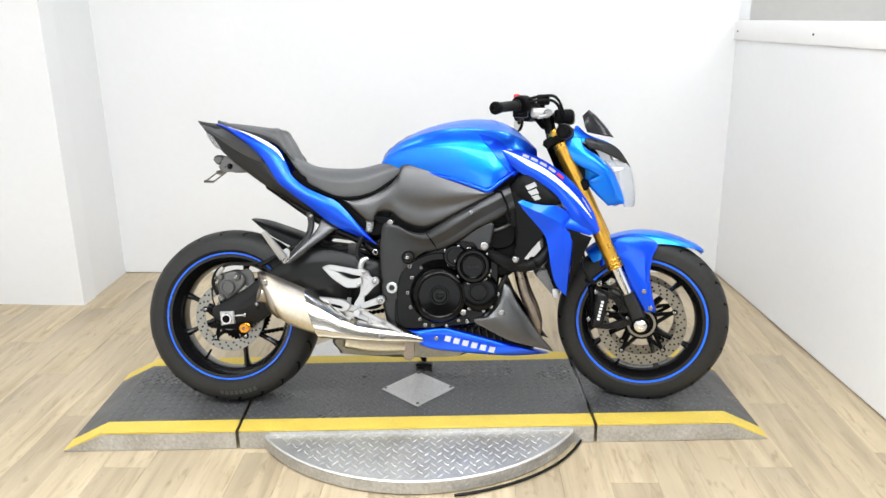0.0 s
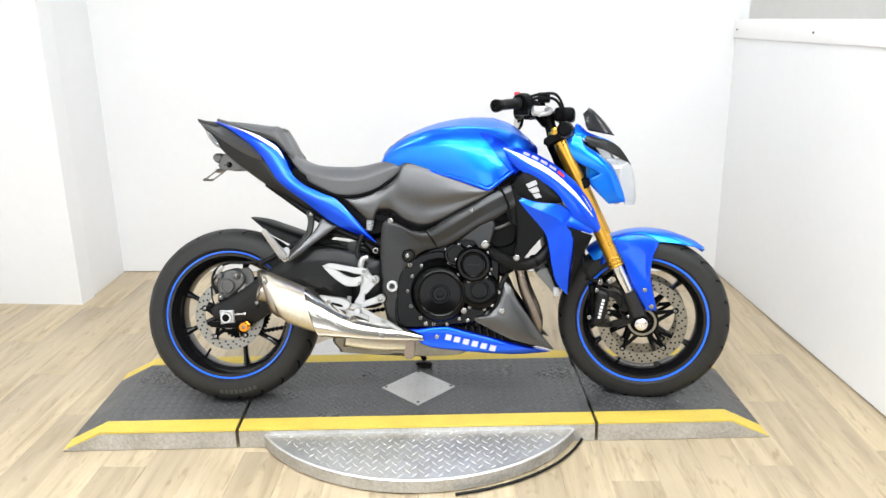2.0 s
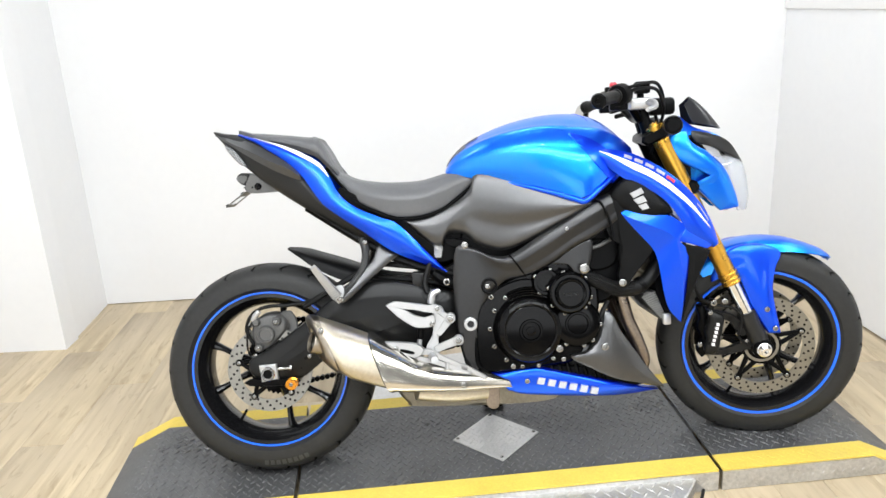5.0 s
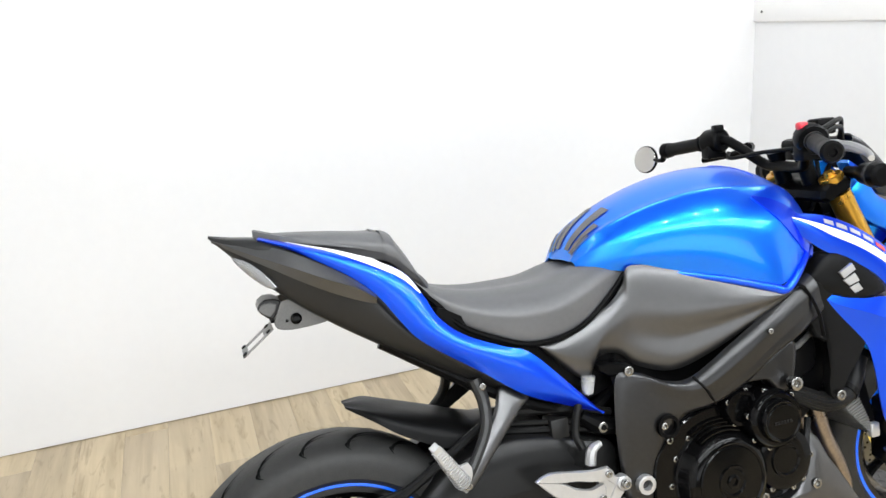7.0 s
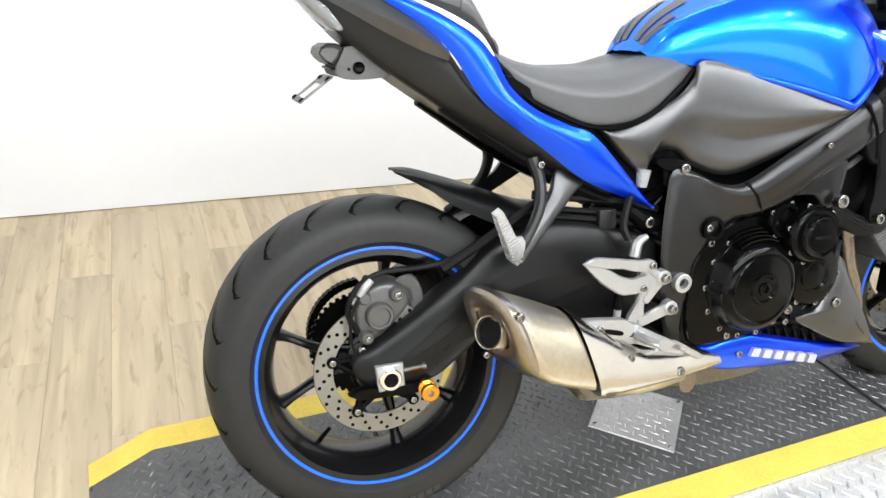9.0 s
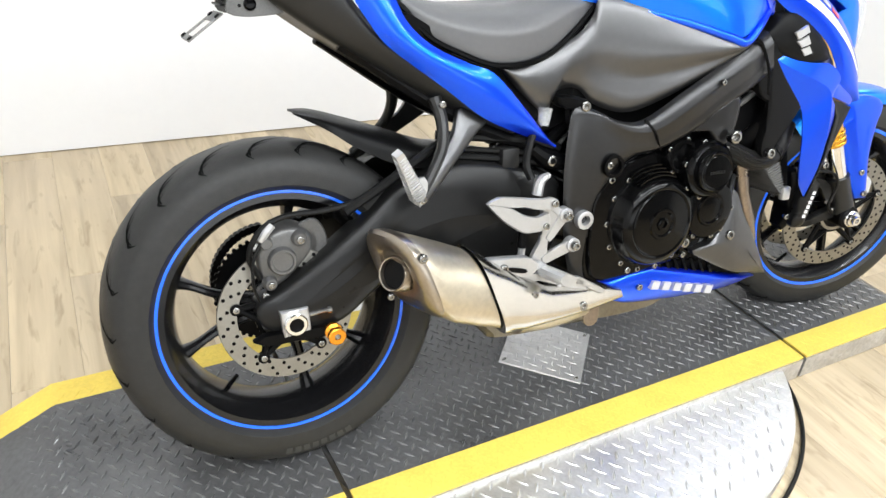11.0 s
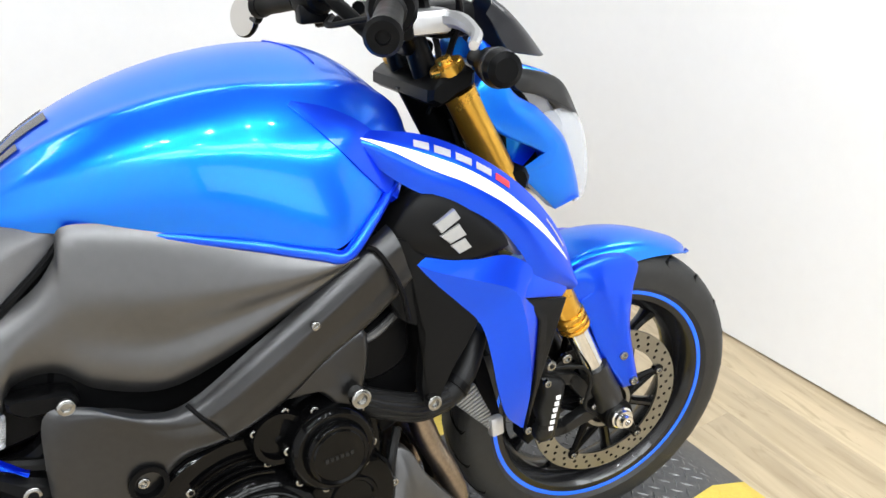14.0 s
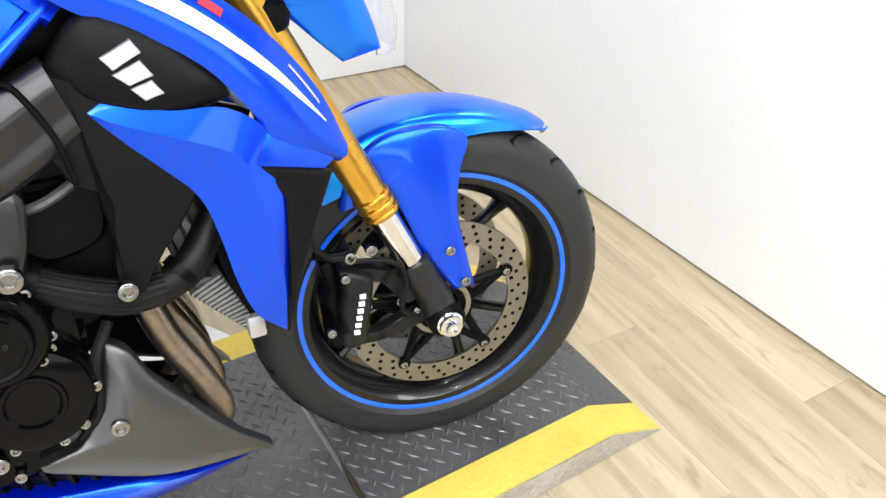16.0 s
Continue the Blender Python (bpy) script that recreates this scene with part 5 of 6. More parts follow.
rearset = part("rearset", prism([(-0.221, 0.486), (-0.21, 0.468), (-0.205, 0.448), (-0.217, 0.422), (-0.229, 0.4), (-0.232, 0.372), (-0.228, 0.352), (-0.252, 0.344), (-0.268, 0.36), (-0.262, 0.378), (-0.25, 0.398), (-0.243, 0.43), (-0.246, 0.452), (-0.241, 0.478)], RS, RS + 0.011, 0.003), ALU, bike, "silver aluminium rearset plate")
for a, b, wa, wb in (((-0.228, 0.406), (-0.196, 0.447), 0.008, 0.0115), ((-0.236, 0.362), (-0.177, 0.383), 0.0095, 0.012), ((-0.232, 0.474), (-0.203, 0.452), 0.006, 0.008)):
    part("rearset_arm", flat_bar(a, b, wa, wb, RS - 0.002), ALU, rearset, "flat aluminium arm")
for x, z in ((-0.194, 0.449), (-0.174, 0.384)):
    part("boss", lathe([(-0.012, 0.0145), (0.006, 0.0145), (0.008, 0.0125), (0.008, 0.009), (0.004, 0.0085), (0.004, 0)], (x, RS, z), seg=22), ALU, rearset)
part("heel_guard", prism([(-0.375, 0.496, 1), (-0.351, 0.506), (-0.303, 0.5), (-0.252, 0.491), (-0.233, 0.492), (-0.219, 0.483), (-0.219, 0.47), (-0.24, 0.468), (-0.27, 0.472), (-0.296, 0.479), (-0.328, 0.484)], RS - 0.016, RS - 0.006, 0.003), ALU, rearset, "pointed aluminium heel guard")
part("heel_guard_lower", prism([(-0.375, 0.496, 1), (-0.328, 0.484), (-0.292, 0.464), (-0.262, 0.456), (-0.24, 0.462), (-0.237, 0.44), (-0.251, 0.428), (-0.276, 0.426), (-0.294, 0.428), (-0.315, 0.44), (-0.337, 0.456), (-0.359, 0.478)], RS - 0.0165, RS - 0.006, 0.003), ALU, rearset, "lower blade of the heel guard")
bm = bmesh.new()
for a, b, wa, wb in (((-0.338, 0.363), (-0.258, 0.357), 0.0095, 0.008), ((-0.336, 0.352), (-0.262, 0.333), 0.0075, 0.007), ((-0.25, 0.352), (-0.16, 0.306), 0.0075, 0.006), ((-0.165, 0.31), (-0.105, 0.277), 0.008, 0.005), ((-0.256, 0.334), (-0.15, 0.291), 0.0075, 0.006)):
    part("brake_pedal", flat_bar(a, b, wa, wb, RS - 0.018, 0.011), ALU, rearset, "flat aluminium brake pedal arm")
part("foot_peg", tube([(-0.25, RS - 0.012, 0.345), (-0.247, RS - 0.05, 0.347), (-0.243, RS - 0.085, 0.35)], (0.012, 0.0125, 0.01), seg=10), ALU, rearset, "ribbed aluminium foot peg")
part("pedal_tab", tube([(-0.21, RS - 0.016, 0.325), (-0.213, RS - 0.02, 0.272)], 0.006, seg=8), ALU, rearset)
bolts(rearset, [(-0.194, RS - 0.012, 0.449, 0.009), (-0.174, RS - 0.012, 0.384, 0.009), (-0.23, RS - 0.017, 0.48, 0.007), (-0.247, RS - 0.017, 0.437, 0.007)])
master = part("master_cylinder", tube([(-0.283, RS + 0.014, 0.39), (-0.279, RS + 0.014, 0.43)], 0.009, seg=10), BLACK, rearset, "small rear brake master cylinder")
part("clevis", tube([(-0.288, RS + 0.008, 0.36), (-0.285, RS + 0.008, 0.39)], 0.0075, seg=8), ALU, master)
part("hose_union", tube([(-0.248, RS + 0.02, 0.49), (-0.241, RS + 0.02, 0.517), (-0.221, RS + 0.022, 0.527)], (0.011, 0.01, 0.006), seg=8), ALU, rearset, "aluminium hose union")
part("reservoir_hose", tube([(-0.255, -0.16, 0.52), (-0.262, -0.15, 0.55), (-0.245, -0.14, 0.6), (-0.225, -0.13, 0.62)], 0.008, seg=8), HOSE, bike, "black reservoir hose")
part("reservoir", tube([(-0.222, -0.14, 0.618), (-0.217, -0.14, 0.652)], (0.011, 0.014), seg=12, n=4), LENS, bike, "small clear brake fluid reservoir")

# ---- subframe and the dark parts between frame and seat ----
bm = bmesh.new()
for y in (-0.105, 0.105):
    tube([(-0.12, y, 0.64), (-0.2, y, 0.575), (-0.3, y, 0.6), (-0.42, y * 0.9, 0.66), (-0.6, y * 0.7, 0.78)], 0.013, bm=bm, seg=8)
    tube([(-0.235, y * 1.15, 0.572), (-0.2, y * 1.2, 0.548), (-0.15, y * 1.25, 0.535)], (0.014, 0.02, 0.015), bm=bm, seg=10)
part("subframe", bm, BLACK, bike, "black steel seat subframe")
bolts(bike, [(-0.199, -0.138, 0.546, 0.0115)])
part("under_seat_tray", prism([(-0.5, 0.83), (-0.42, 0.795), (-0.3, 0.765), (-0.12, 0.8), (-0.1, 0.66), (-0.2, 0.6), (-0.32, 0.63), (-0.45, 0.71)], -0.118, 0.118, 0.006), BLACK, bike, "black battery tray")
part("air_box", prism([(-0.16, 0.62), (-0.08, 0.82), (0.1, 0.86), (0.3, 0.86), (0.4, 0.8), (0.36, 0.66), (0.2, 0.62), (0.0, 0.58)], -0.125, 0.125, 0.01), BLACK, bike, "black air box")
part("shock", tube([(-0.2, 0, 0.6), (-0.22, 0, 0.5), (-0.235, 0, 0.4)], 0.034, seg=14), BLACK, bike, "black rear shock absorber")
bm = bmesh.new()
for z, r in ((0.585, 0.009), (0.56, 0.006), (0.545, 0.007)):
    tube([(-0.42, -0.075, z + 0.02), (-0.33, -0.1, z + 0.012), (-0.24, -0.115, z), (-0.17, -0.12, z - 0.02)], r, bm=bm, seg=8)
part("wiring", bm, HOSE, bike, "black cables and hoses behind the frame")
bm = bmesh.new()
box(bm, (-0.3, -0.125, 0.535), (-0.262, -0.08, 0.575), 0.004)
part("connector", bm, SATIN, bike, "black electrical connector")

# ---- engine ----
engine = part("engine", prism([(-0.128, 0.295), (-0.126, 0.44), (-0.09, 0.508), (-0.03, 0.545), (0.06, 0.578), (0.15, 0.6), (0.215, 0.575), (0.235, 0.46), (0.2, 0.36), (0.165, 0.305), (0.08, 0.288), (-0.05, 0.278)], -0.166, 0.166, 0.008), GLOSS, bike, "black in-line four engine")
part("cylinder_head", prism([(-0.02, 0.54), (0.07, 0.62), (0.17, 0.665), (0.27, 0.68), (0.34, 0.62), (0.315, 0.52), (0.24, 0.46), (0.1, 0.5)], -0.155, 0.155, 0.012), BLACK, engine, "black cylinder head")
bm = bmesh.new()
for k in range(6):
    a, b = 0.06 + 0.02 * k, 0.5 + 0.02 * k
    tube([(0.14 + 0.016 * k, -0.158, 0.592 + 0.011 * k), (0.24 + 0.014 * k, -0.162, 0.575 + 0.014 * k)], 0.004, bm=bm, seg=6)
tagged(part("cooling_fin", bm, BLACK, engine, "cast ribs on the head"), kind="stuff")
CX, CZ = 0.03, 0.404
clutch = part("clutch_cover", lathe([(-0.02, 0.112), (0.002, 0.112), (0.006, 0.106), (0.012, 0.1), (0.034, 0.094), (0.044, 0.086), (0.047, 0.076), (0.045, 0.0715), (0.047, 0.069), (0.049, 0.034), (0.053, 0.032), (0.053, 0.027), (0.049, 0.024), (0.049, 0)], (CX, -0.163, CZ), (0.03, -1, 0), seg=56), GLOSS, engine, "round gloss black clutch cover")
part("clutch_hub", lathe([(0, 0.0145), (0.004, 0.0145), (0.005, 0.012), (0.005, 0.0085), (0.001, 0.008), (0.001, 0)], (CX + 0.0015, -0.211, CZ), seg=6), GLOSS, clutch, "hexagonal filler recess")
bm = bmesh.new()
for k in range(4):
    a0 = radians(72 + 0 * k)
    pts = [(CX + (0.1 + 0.006 * k) * math.cos(a), -0.178 - 0.006 * (3 - k), CZ + (0.1 + 0.006 * k) * math.sin(a)) for a in (radians(d) for d in (68, 82, 96, 110, 122))]
    tube(pts, 0.0028, bm=bm, seg=6)
part("cover_rib", bm, GLOSS, clutch, "cast ribs on the cover")
starter = part("starter_cover", lathe([(-0.03, 0.062), (0.03, 0.062), (0.042, 0.057), (0.046, 0.052), (0.046, 0.045), (0.056, 0.043), (0.059, 0.04), (0.058, 0.036), (0.06, 0.034), (0.06, 0)], (0.145, -0.172, 0.506), seg=44), GLOSS, engine, "gloss black round side cover")
bm = bmesh.new()
for k in range(6):
    box(bm, (0.124 + k * 0.007, -0.2335, 0.5025), (0.1285 + k * 0.007, -0.2318, 0.5085))
part("cover_lettering", bm, SWING, starter, "embossed lettering as bars")
part("starter_boss", lathe([(-0.02, 0.04), (0.02, 0.04), (0.028, 0.035), (0.028, 0.028), (0.018, 0.026), (0.018, 0)], (0.082, -0.168, 0.537), seg=30), GLOSS, engine, "round black boss")
part("signal_cover", lathe([(-0.02, 0.068), (0.02, 0.068), (0.03, 0.062), (0.033, 0.05), (0.033, 0.036), (0.037, 0.034), (0.037, 0.03), (0.033, 0.027), (0.034, 0)], (0.165, -0.17, 0.415), seg=44), GLOSS, engine, "gloss black lower side cover")
places = [(CX + 0.112 * math.cos(a), -0.172, CZ + 0.112 * math.sin(a), 0.0064) for a in (radians(d) for d in (125, 150, 178, 205, 232, 258, 282, 306, 20, 48))]
places += [(0.145 + 0.06 * math.cos(a), -0.2, 0.506 + 0.06 * math.sin(a), 0.0064) for a in (radians(d) for d in (40, 105, 165, 215, 255, 315, 345))]
places += [(0.165 + 0.066 * math.cos(a), -0.192, 0.415 + 0.066 * math.sin(a), 0.0064) for a in (radians(d) for d in (-5, -50, 200, 240, 285, 60))]
places += [(0.082 + 0.036 * math.cos(a), -0.19, 0.537 + 0.036 * math.sin(a), 0.0055) for a in (radians(d) for d in (70, 150, 235))]
places += [(-0.02, -0.172, 0.296, 0.0075), (0.112, -0.19, 0.345, 0.011), (0.125, -0.175, 0.31, 0.007), (-0.1, -0.168, 0.33, 0.007), (-0.112, -0.168, 0.4, 0.007), (-0.075, -0.17, 0.5, 0.008)]
bolts(engine, places)
part("crankcase_flange", prism([(-0.112, 0.3), (-0.116, 0.44), (-0.085, 0.498), (-0.03, 0.535), (0.04, 0.545), (0.1, 0.5), (0.1, 0.34), (0.06, 0.298), (-0.03, 0.284)], -0.174, -0.16, 0.003), GLOSS, engine, "cover flange")
part("oil_line", tube([(0.2, -0.17, 0.33), (0.225, -0.18, 0.37), (0.235, -0.18, 0.43), (0.26, -0.16, 0.47)], 0.007, seg=8), HOSE, engine, "black oil line")
for k in range(7):
    part("sump_fin", tube([(0.09 + 0.025 * k, -0.13, 0.3 - 0.006 * k), (0.1 + 0.025 * k, -0.145, 0.258 - 0.006 * k)], 0.006, seg=6), GLOSS, engine)

# belly pan
PAN = [(-0.1, 0.281, -0.158, 1), (-0.055, 0.275, -0.16), (0.0, 0.282, -0.163), (0.052, 0.285, -0.165, 1), (0.166, 0.256, -0.165), (0.32, 0.218, -0.142), (0.41, 0.192, -0.12, 1), (0.26, 0.186, -0.138), (0.03, 0.204, -0.15), (-0.036, 0.22, -0.153, 1)]
near, far = mirrored(pillow(PAN, [(-0.03, 0.262, -0.162), (0.12, 0.242, -0.163), (0.3, 0.218, -0.155)], 0.008, 0.03))
far.transform(pose(-0.1, 0, 0) @ Matrix.Diagonal((0.72, 1, 1, 1)) @ pose(0.1, 0, 0))
pan = part("belly_pan", (near, far), BLUE_DIMMED, bike, "metallic blue belly pan", 40)
bm = bmesh.new()
for k in range(6):
    x = 0.045 + k * 0.0305
    z = 0.25 - k * 0.0072
    lean = 0.006
    prism([(x, z - 0.008, 1), (x + lean, z + 0.01, 1), (x + lean + 0.02, z + 0.006, 1), (x + 0.02, z - 0.012, 1)], -0.1795, -0.165, 0.0004, bm=bm)
part("letter_bar", bm, GREY_DECAL, pan, "silver maker's name as plain bars")
bolts(pan, [(0.018, -0.171, 0.25, 0.0078)])
BLK = [(0.248, 0.447, -0.165, 1), (0.272, 0.43, -0.168), (0.292, 0.385, -0.172), (0.325, 0.335, -0.172), (0.37, 0.27, -0.162), (0.424, 0.203, -0.138, 1), (0.34, 0.227, -0.165), (0.263, 0.25, -0.178), (0.156, 0.305, -0.182, 1), (0.148, 0.318, -0.182), (0.19, 0.328, -0.182), (0.215, 0.35, -0.18), (0.232, 0.39, -0.173)]
bpan = part("engine_spoiler", mirrored(pillow(BLK, [(0.26, 0.39, -0.178), (0.265, 0.31, -0.186), (0.35, 0.25, -0.168)], 0.006, 0.02)), COVER_GREY, bike, "dark grey engine spoiler", 40)
bolts(bpan, [(0.242, -0.187, 0.343, 0.0115)])
part("sump", prism([(-0.1, 0.28), (0.15, 0.28), (0.3, 0.24), (0.36, 0.215), (0.2, 0.208), (-0.03, 0.22)], -0.135, 0.135, 0.004), BLACK, bike, "black sump")

# exhaust
HEAD_PIPES = part("header_pipe", tube([(0.28, -0.125, 0.56), (0.302, -0.13, 0.49), (0.322, -0.13, 0.41), (0.352, -0.128, 0.335), (0.366, -0.12, 0.275), (0.33, -0.1, 0.225), (0.24, -0.06, 0.2)], 0.0195, seg=14), BRONZE, bike, "heat-stained exhaust header pipe")
for y in (-0.045, 0.045, 0.125):
    part("header_pipe", tube([(0.28, y, 0.56), (0.305, y, 0.49), (0.33, y, 0.41), (0.362, y, 0.335), (0.37, y * 0.95, 0.275), (0.33, y * 0.8, 0.225), (0.24, y * 0.5, 0.2)], 0.0195, seg=14), BRONZE, HEAD_PIPES)
box_ob = part("exhaust_box", prism([(-0.337, 0.242), (-0.332, 0.192), (-0.3, 0.18), (-0.06, 0.172), (0.1, 0.182), (0.12, 0.215), (-0.05, 0.238)], -0.14, 0.1, 0.012), OLD_STEEL, bike, "dull steel exhaust collector box")
part("heat_band", prism([(-0.1, 0.24), (-0.098, 0.172), (-0.065, 0.17), (-0.065, 0.24)], -0.143, -0.13, 0.002), BRONZE, box_ob, "heat-stained band")


def can(stations, seg=36, power=2.6, lean=-0.33, caps=True, slant=0.0):
    """A rounded box section along a line: x, z, half height, half width, y."""
    bm = bmesh.new()
    rings = []
    for x, z, hz, hy, yc in stations:
        ring = []
        for s in range(seg):
            a = 2 * math.pi * s / seg
            c, q = math.cos(a), math.sin(a)
            dy = hy * math.copysign(abs(c) ** (2 / power), c)
            dz = hz * math.copysign(abs(q) ** (2 / power), q)
            k = min(1.0, max(0.0, (-0.5 - x) / 0.07))
            ring.append(bm.verts.new((x + lean * dz - slant * k * dy, yc + dy + 0.12 * dz, z + dz)))
        rings.append(ring)
    for a, b in zip(rings, rings[1:]):
        for s in range(seg):
            bm.faces.new((a[s], a[(s + 1) % seg], b[(s + 1) % seg], b[s]))
    if caps:
        bm.faces.new(rings[0])
        bm.faces.new(rings[-1])
    return bm


muffler = part("muffler", can([(-0.556, 0.412, 0.068, 0.058, -0.243), (-0.535, 0.402, 0.0765, 0.0625, -0.242), (-0.5, 0.384, 0.079, 0.064, -0.238), (-0.45, 0.364, 0.078, 0.064, -0.233), (-0.402, 0.345, 0.0745, 0.0625, -0.228)], slant=0.5), STEEL, bike, "brushed steel muffler can", 40)
part("end_cap", can([(-0.562, 0.414, 0.034, 0.03, -0.2445), (-0.57, 0.416, 0.036, 0.032, -0.245), (-0.573, 0.417, 0.048, 0.042, -0.245), (-0.571, 0.416, 0.062, 0.053, -0.2445), (-0.563, 0.413, 0.0715, 0.0605, -0.2435), (-0.545, 0.405, 0.0775, 0.064, -0.2425), (-0.537, 0.402, 0.078, 0.0635, -0.242)], power=3.0, caps=False, slant=0.42), DARK_STEEL, muffler, "polished muffler end cap", 40)
out = Vector((-0.85, -0.43, 0.28))
part("outlet_plate", can([(-0.5655, 0.416, 0.04, 0.036, -0.2445), (-0.5645, 0.4155, 0.04, 0.036, -0.2445)], power=3.0, slant=0.42), DARK_STEEL, muffler, "steel plate round the outlet")
part("tail_pipe", lathe([(-0.025, 0.0315), (0.003, 0.031), (0.006, 0.0295), (0.005, 0.027), (-0.003, 0.0262)], (-0.577, -0.252, 0.411), out, seg=32), DARK_STEEL, muffler, "round exhaust outlet")
# shallow black disc: the pipe's inner darkness is put into its colour
part("outlet_bore", lathe([(0.002, 0.0272), (-0.004, 0.0265), (-0.004, 0)], (-0.577, -0.252, 0.411), out, seg=28), PLASTIC, muffler, "shallow black disc standing in for the shaded bore")
bolts(muffler, [(-0.545, -0.304, 0.452, 0.0085), (-0.588, -0.262, 0.375, 0.006)])
part("seam", can([(-0.402, 0.345, 0.0755, 0.0635, -0.228), (-0.396, 0.3425, 0.0755, 0.0635, -0.2275)]), BLACK, muffler, "dark seam of the can")
shield = part("heat_shield", can([(-0.398, 0.344, 0.082, 0.067, -0.2285), (-0.39, 0.34, 0.081, 0.0665, -0.2275), (-0.375, 0.334, 0.0735, 0.0635, -0.2255), (-0.345, 0.322, 0.066, 0.061, -0.223), (-0.3, 0.303, 0.05, 0.056, -0.215), (-0.24, 0.283, 0.036, 0.048, -0.203), (-0.17, 0.27, 0.029, 0.04, -0.188), (-0.1, 0.262, 0.025, 0.032, -0.172), (-0.03, 0.246, 0.012, 0.02, -0.158)], power=3.2), SHIELD, bike, "polished exhaust heat shield", 40)
bolts(shield, [(-0.165, -0.224, 0.262, 0.0105), (-0.3, -0.262, 0.325, 0.007)])
bracket = part("shield_bracket", prism([(-0.441, 0.41), (-0.412, 0.398), (-0.371, 0.396), (-0.329, 0.392), (-0.296, 0.387), (-0.273, 0.372), (-0.279, 0.355), (-0.3, 0.347), (-0.328, 0.356), (-0.358, 0.358), (-0.388, 0.37), (-0.414, 0.383)], -0.229, -0.209, 0.003), ALU, shield, "bright exhaust bracket")
# slot not cut: a black plate on the bracket gives its shade
part("bracket_slot", prism([(-0.338, 0.375), (-0.302, 0.366), (-0.303, 0.358), (-0.335, 0.366)], -0.2315, -0.228, 0.001), BLACK, bracket, "black plate standing in for the bracket's shaded slot")
bolts(bracket, [(-0.351, -0.231, 0.376, 0.0085)])
part("link_pipe", tube([(-0.3, -0.19, 0.245), (-0.2, -0.16, 0.225), (-0.1, -0.13, 0.215)], (0.03, 0.03, 0.025), seg=14), STEEL, bike, "steel link pipe")

# side stand
stand = part("side_stand", tube([(-0.12, 0.12, 0.27), (-0.095, 0.17, 0.19), (-0.062, 0.235, 0.085)], (0.013, 0.012, 0.011), seg=10), BLACK, bike, "black side stand")
part("foot", prism([(-0.09, 0.062), (-0.035, 0.062), (-0.035, 0.074), (-0.09, 0.074)], 0.215, 0.262, 0.003), BLACK, stand, "flat stand foot")

# radiator and hoses
rad = part("radiator", prism([(0.372, 0.66, 1), (0.395, 0.67, 1), (0.445, 0.41, 1), (0.42, 0.4, 1)], -0.15, 0.15, 0.003), BLACK, bike, "black radiator core")
# its bare lower end, finned, leans forward under the wing
bm = bmesh.new()
for k in range(15):
    f = k / 14
    prism([(0.361 + 0.058 * f, 0.475 - 0.071 * f), (0.394 + 0.038 * f, 0.489 - 0.087 * f), (0.3955 + 0.038 * f, 0.486 - 0.087 * f), (0.3625 + 0.058 * f, 0.472 - 0.071 * f)], -0.158, 0.158, 0.0002, bm=bm)
tagged(part("radiator_fin", bm, FIN, rad, "thin cooling fins"), kind="stuff")
part("fin_core", prism([(0.364, 0.472), (0.393, 0.485), (0.43, 0.404), (0.419, 0.405)], -0.152, 0.152, 0.001), CALIPER, rad, "grey core between the fins")
bm = bmesh.new()
box(bm, (0.417, -0.165, 0.392), (0.44, -0.15, 0.424), 0.004)
part("radiator_tank", bm, ALU, rad, "bare aluminium end of the radiator")
part("coolant_hose", tube([(0.19, -0.172, 0.55), (0.225, -0.184, 0.532), (0.28, -0.186, 0.508), (0.33, -0.182, 0.506), (0.37, -0.17, 0.525), (0.41, -0.15, 0.57)], (0.02, 0.0205, 0.0205, 0.0205, 0.0205, 0.02), seg=16), HOSE, bike, "ribbed black coolant hose")
bm = bmesh.new()
for k in range(9):
    d = 0.02 * math.sin(2 * math.pi * k / 9)
    e = 0.02 * math.cos(2 * math.pi * k / 9)
    tube([(0.19, -0.172 - abs(e), 0.55 + d), (0.225, -0.184 - abs(e), 0.532 + d), (0.28, -0.186 - abs(e), 0.508 + d), (0.33, -0.182 - abs(e), 0.506 + d)], 0.0025, bm=bm, seg=6)
part("hose_rib", bm, HOSE, bike, "ribs of the coolant hose")
for p, d in (((0.2, -0.176, 0.545), (0.9, -0.2, -0.4)), ((0.352, -0.176, 0.515), (0.8, 0.2, 0.5))):
    part("hose_clip", lathe([(-0.006, 0.0215), (-0.006, 0.0235), (0.006, 0.0235), (0.006, 0.0215)], p, d, seg=20, close=True), BLACK, bike, "black hose clip")
part("coil_cover", prism([(0.19, 0.605), (0.28, 0.655), (0.285, 0.58), (0.22, 0.56)], -0.17, -0.1, 0.006), BLACK, bike, "black plug cover")
part("lead", tube([(0.18, -0.165, 0.62), (0.23, -0.178, 0.63), (0.275, -0.172, 0.65)], 0.006, seg=8), CALIPER, bike, "grey plug lead")

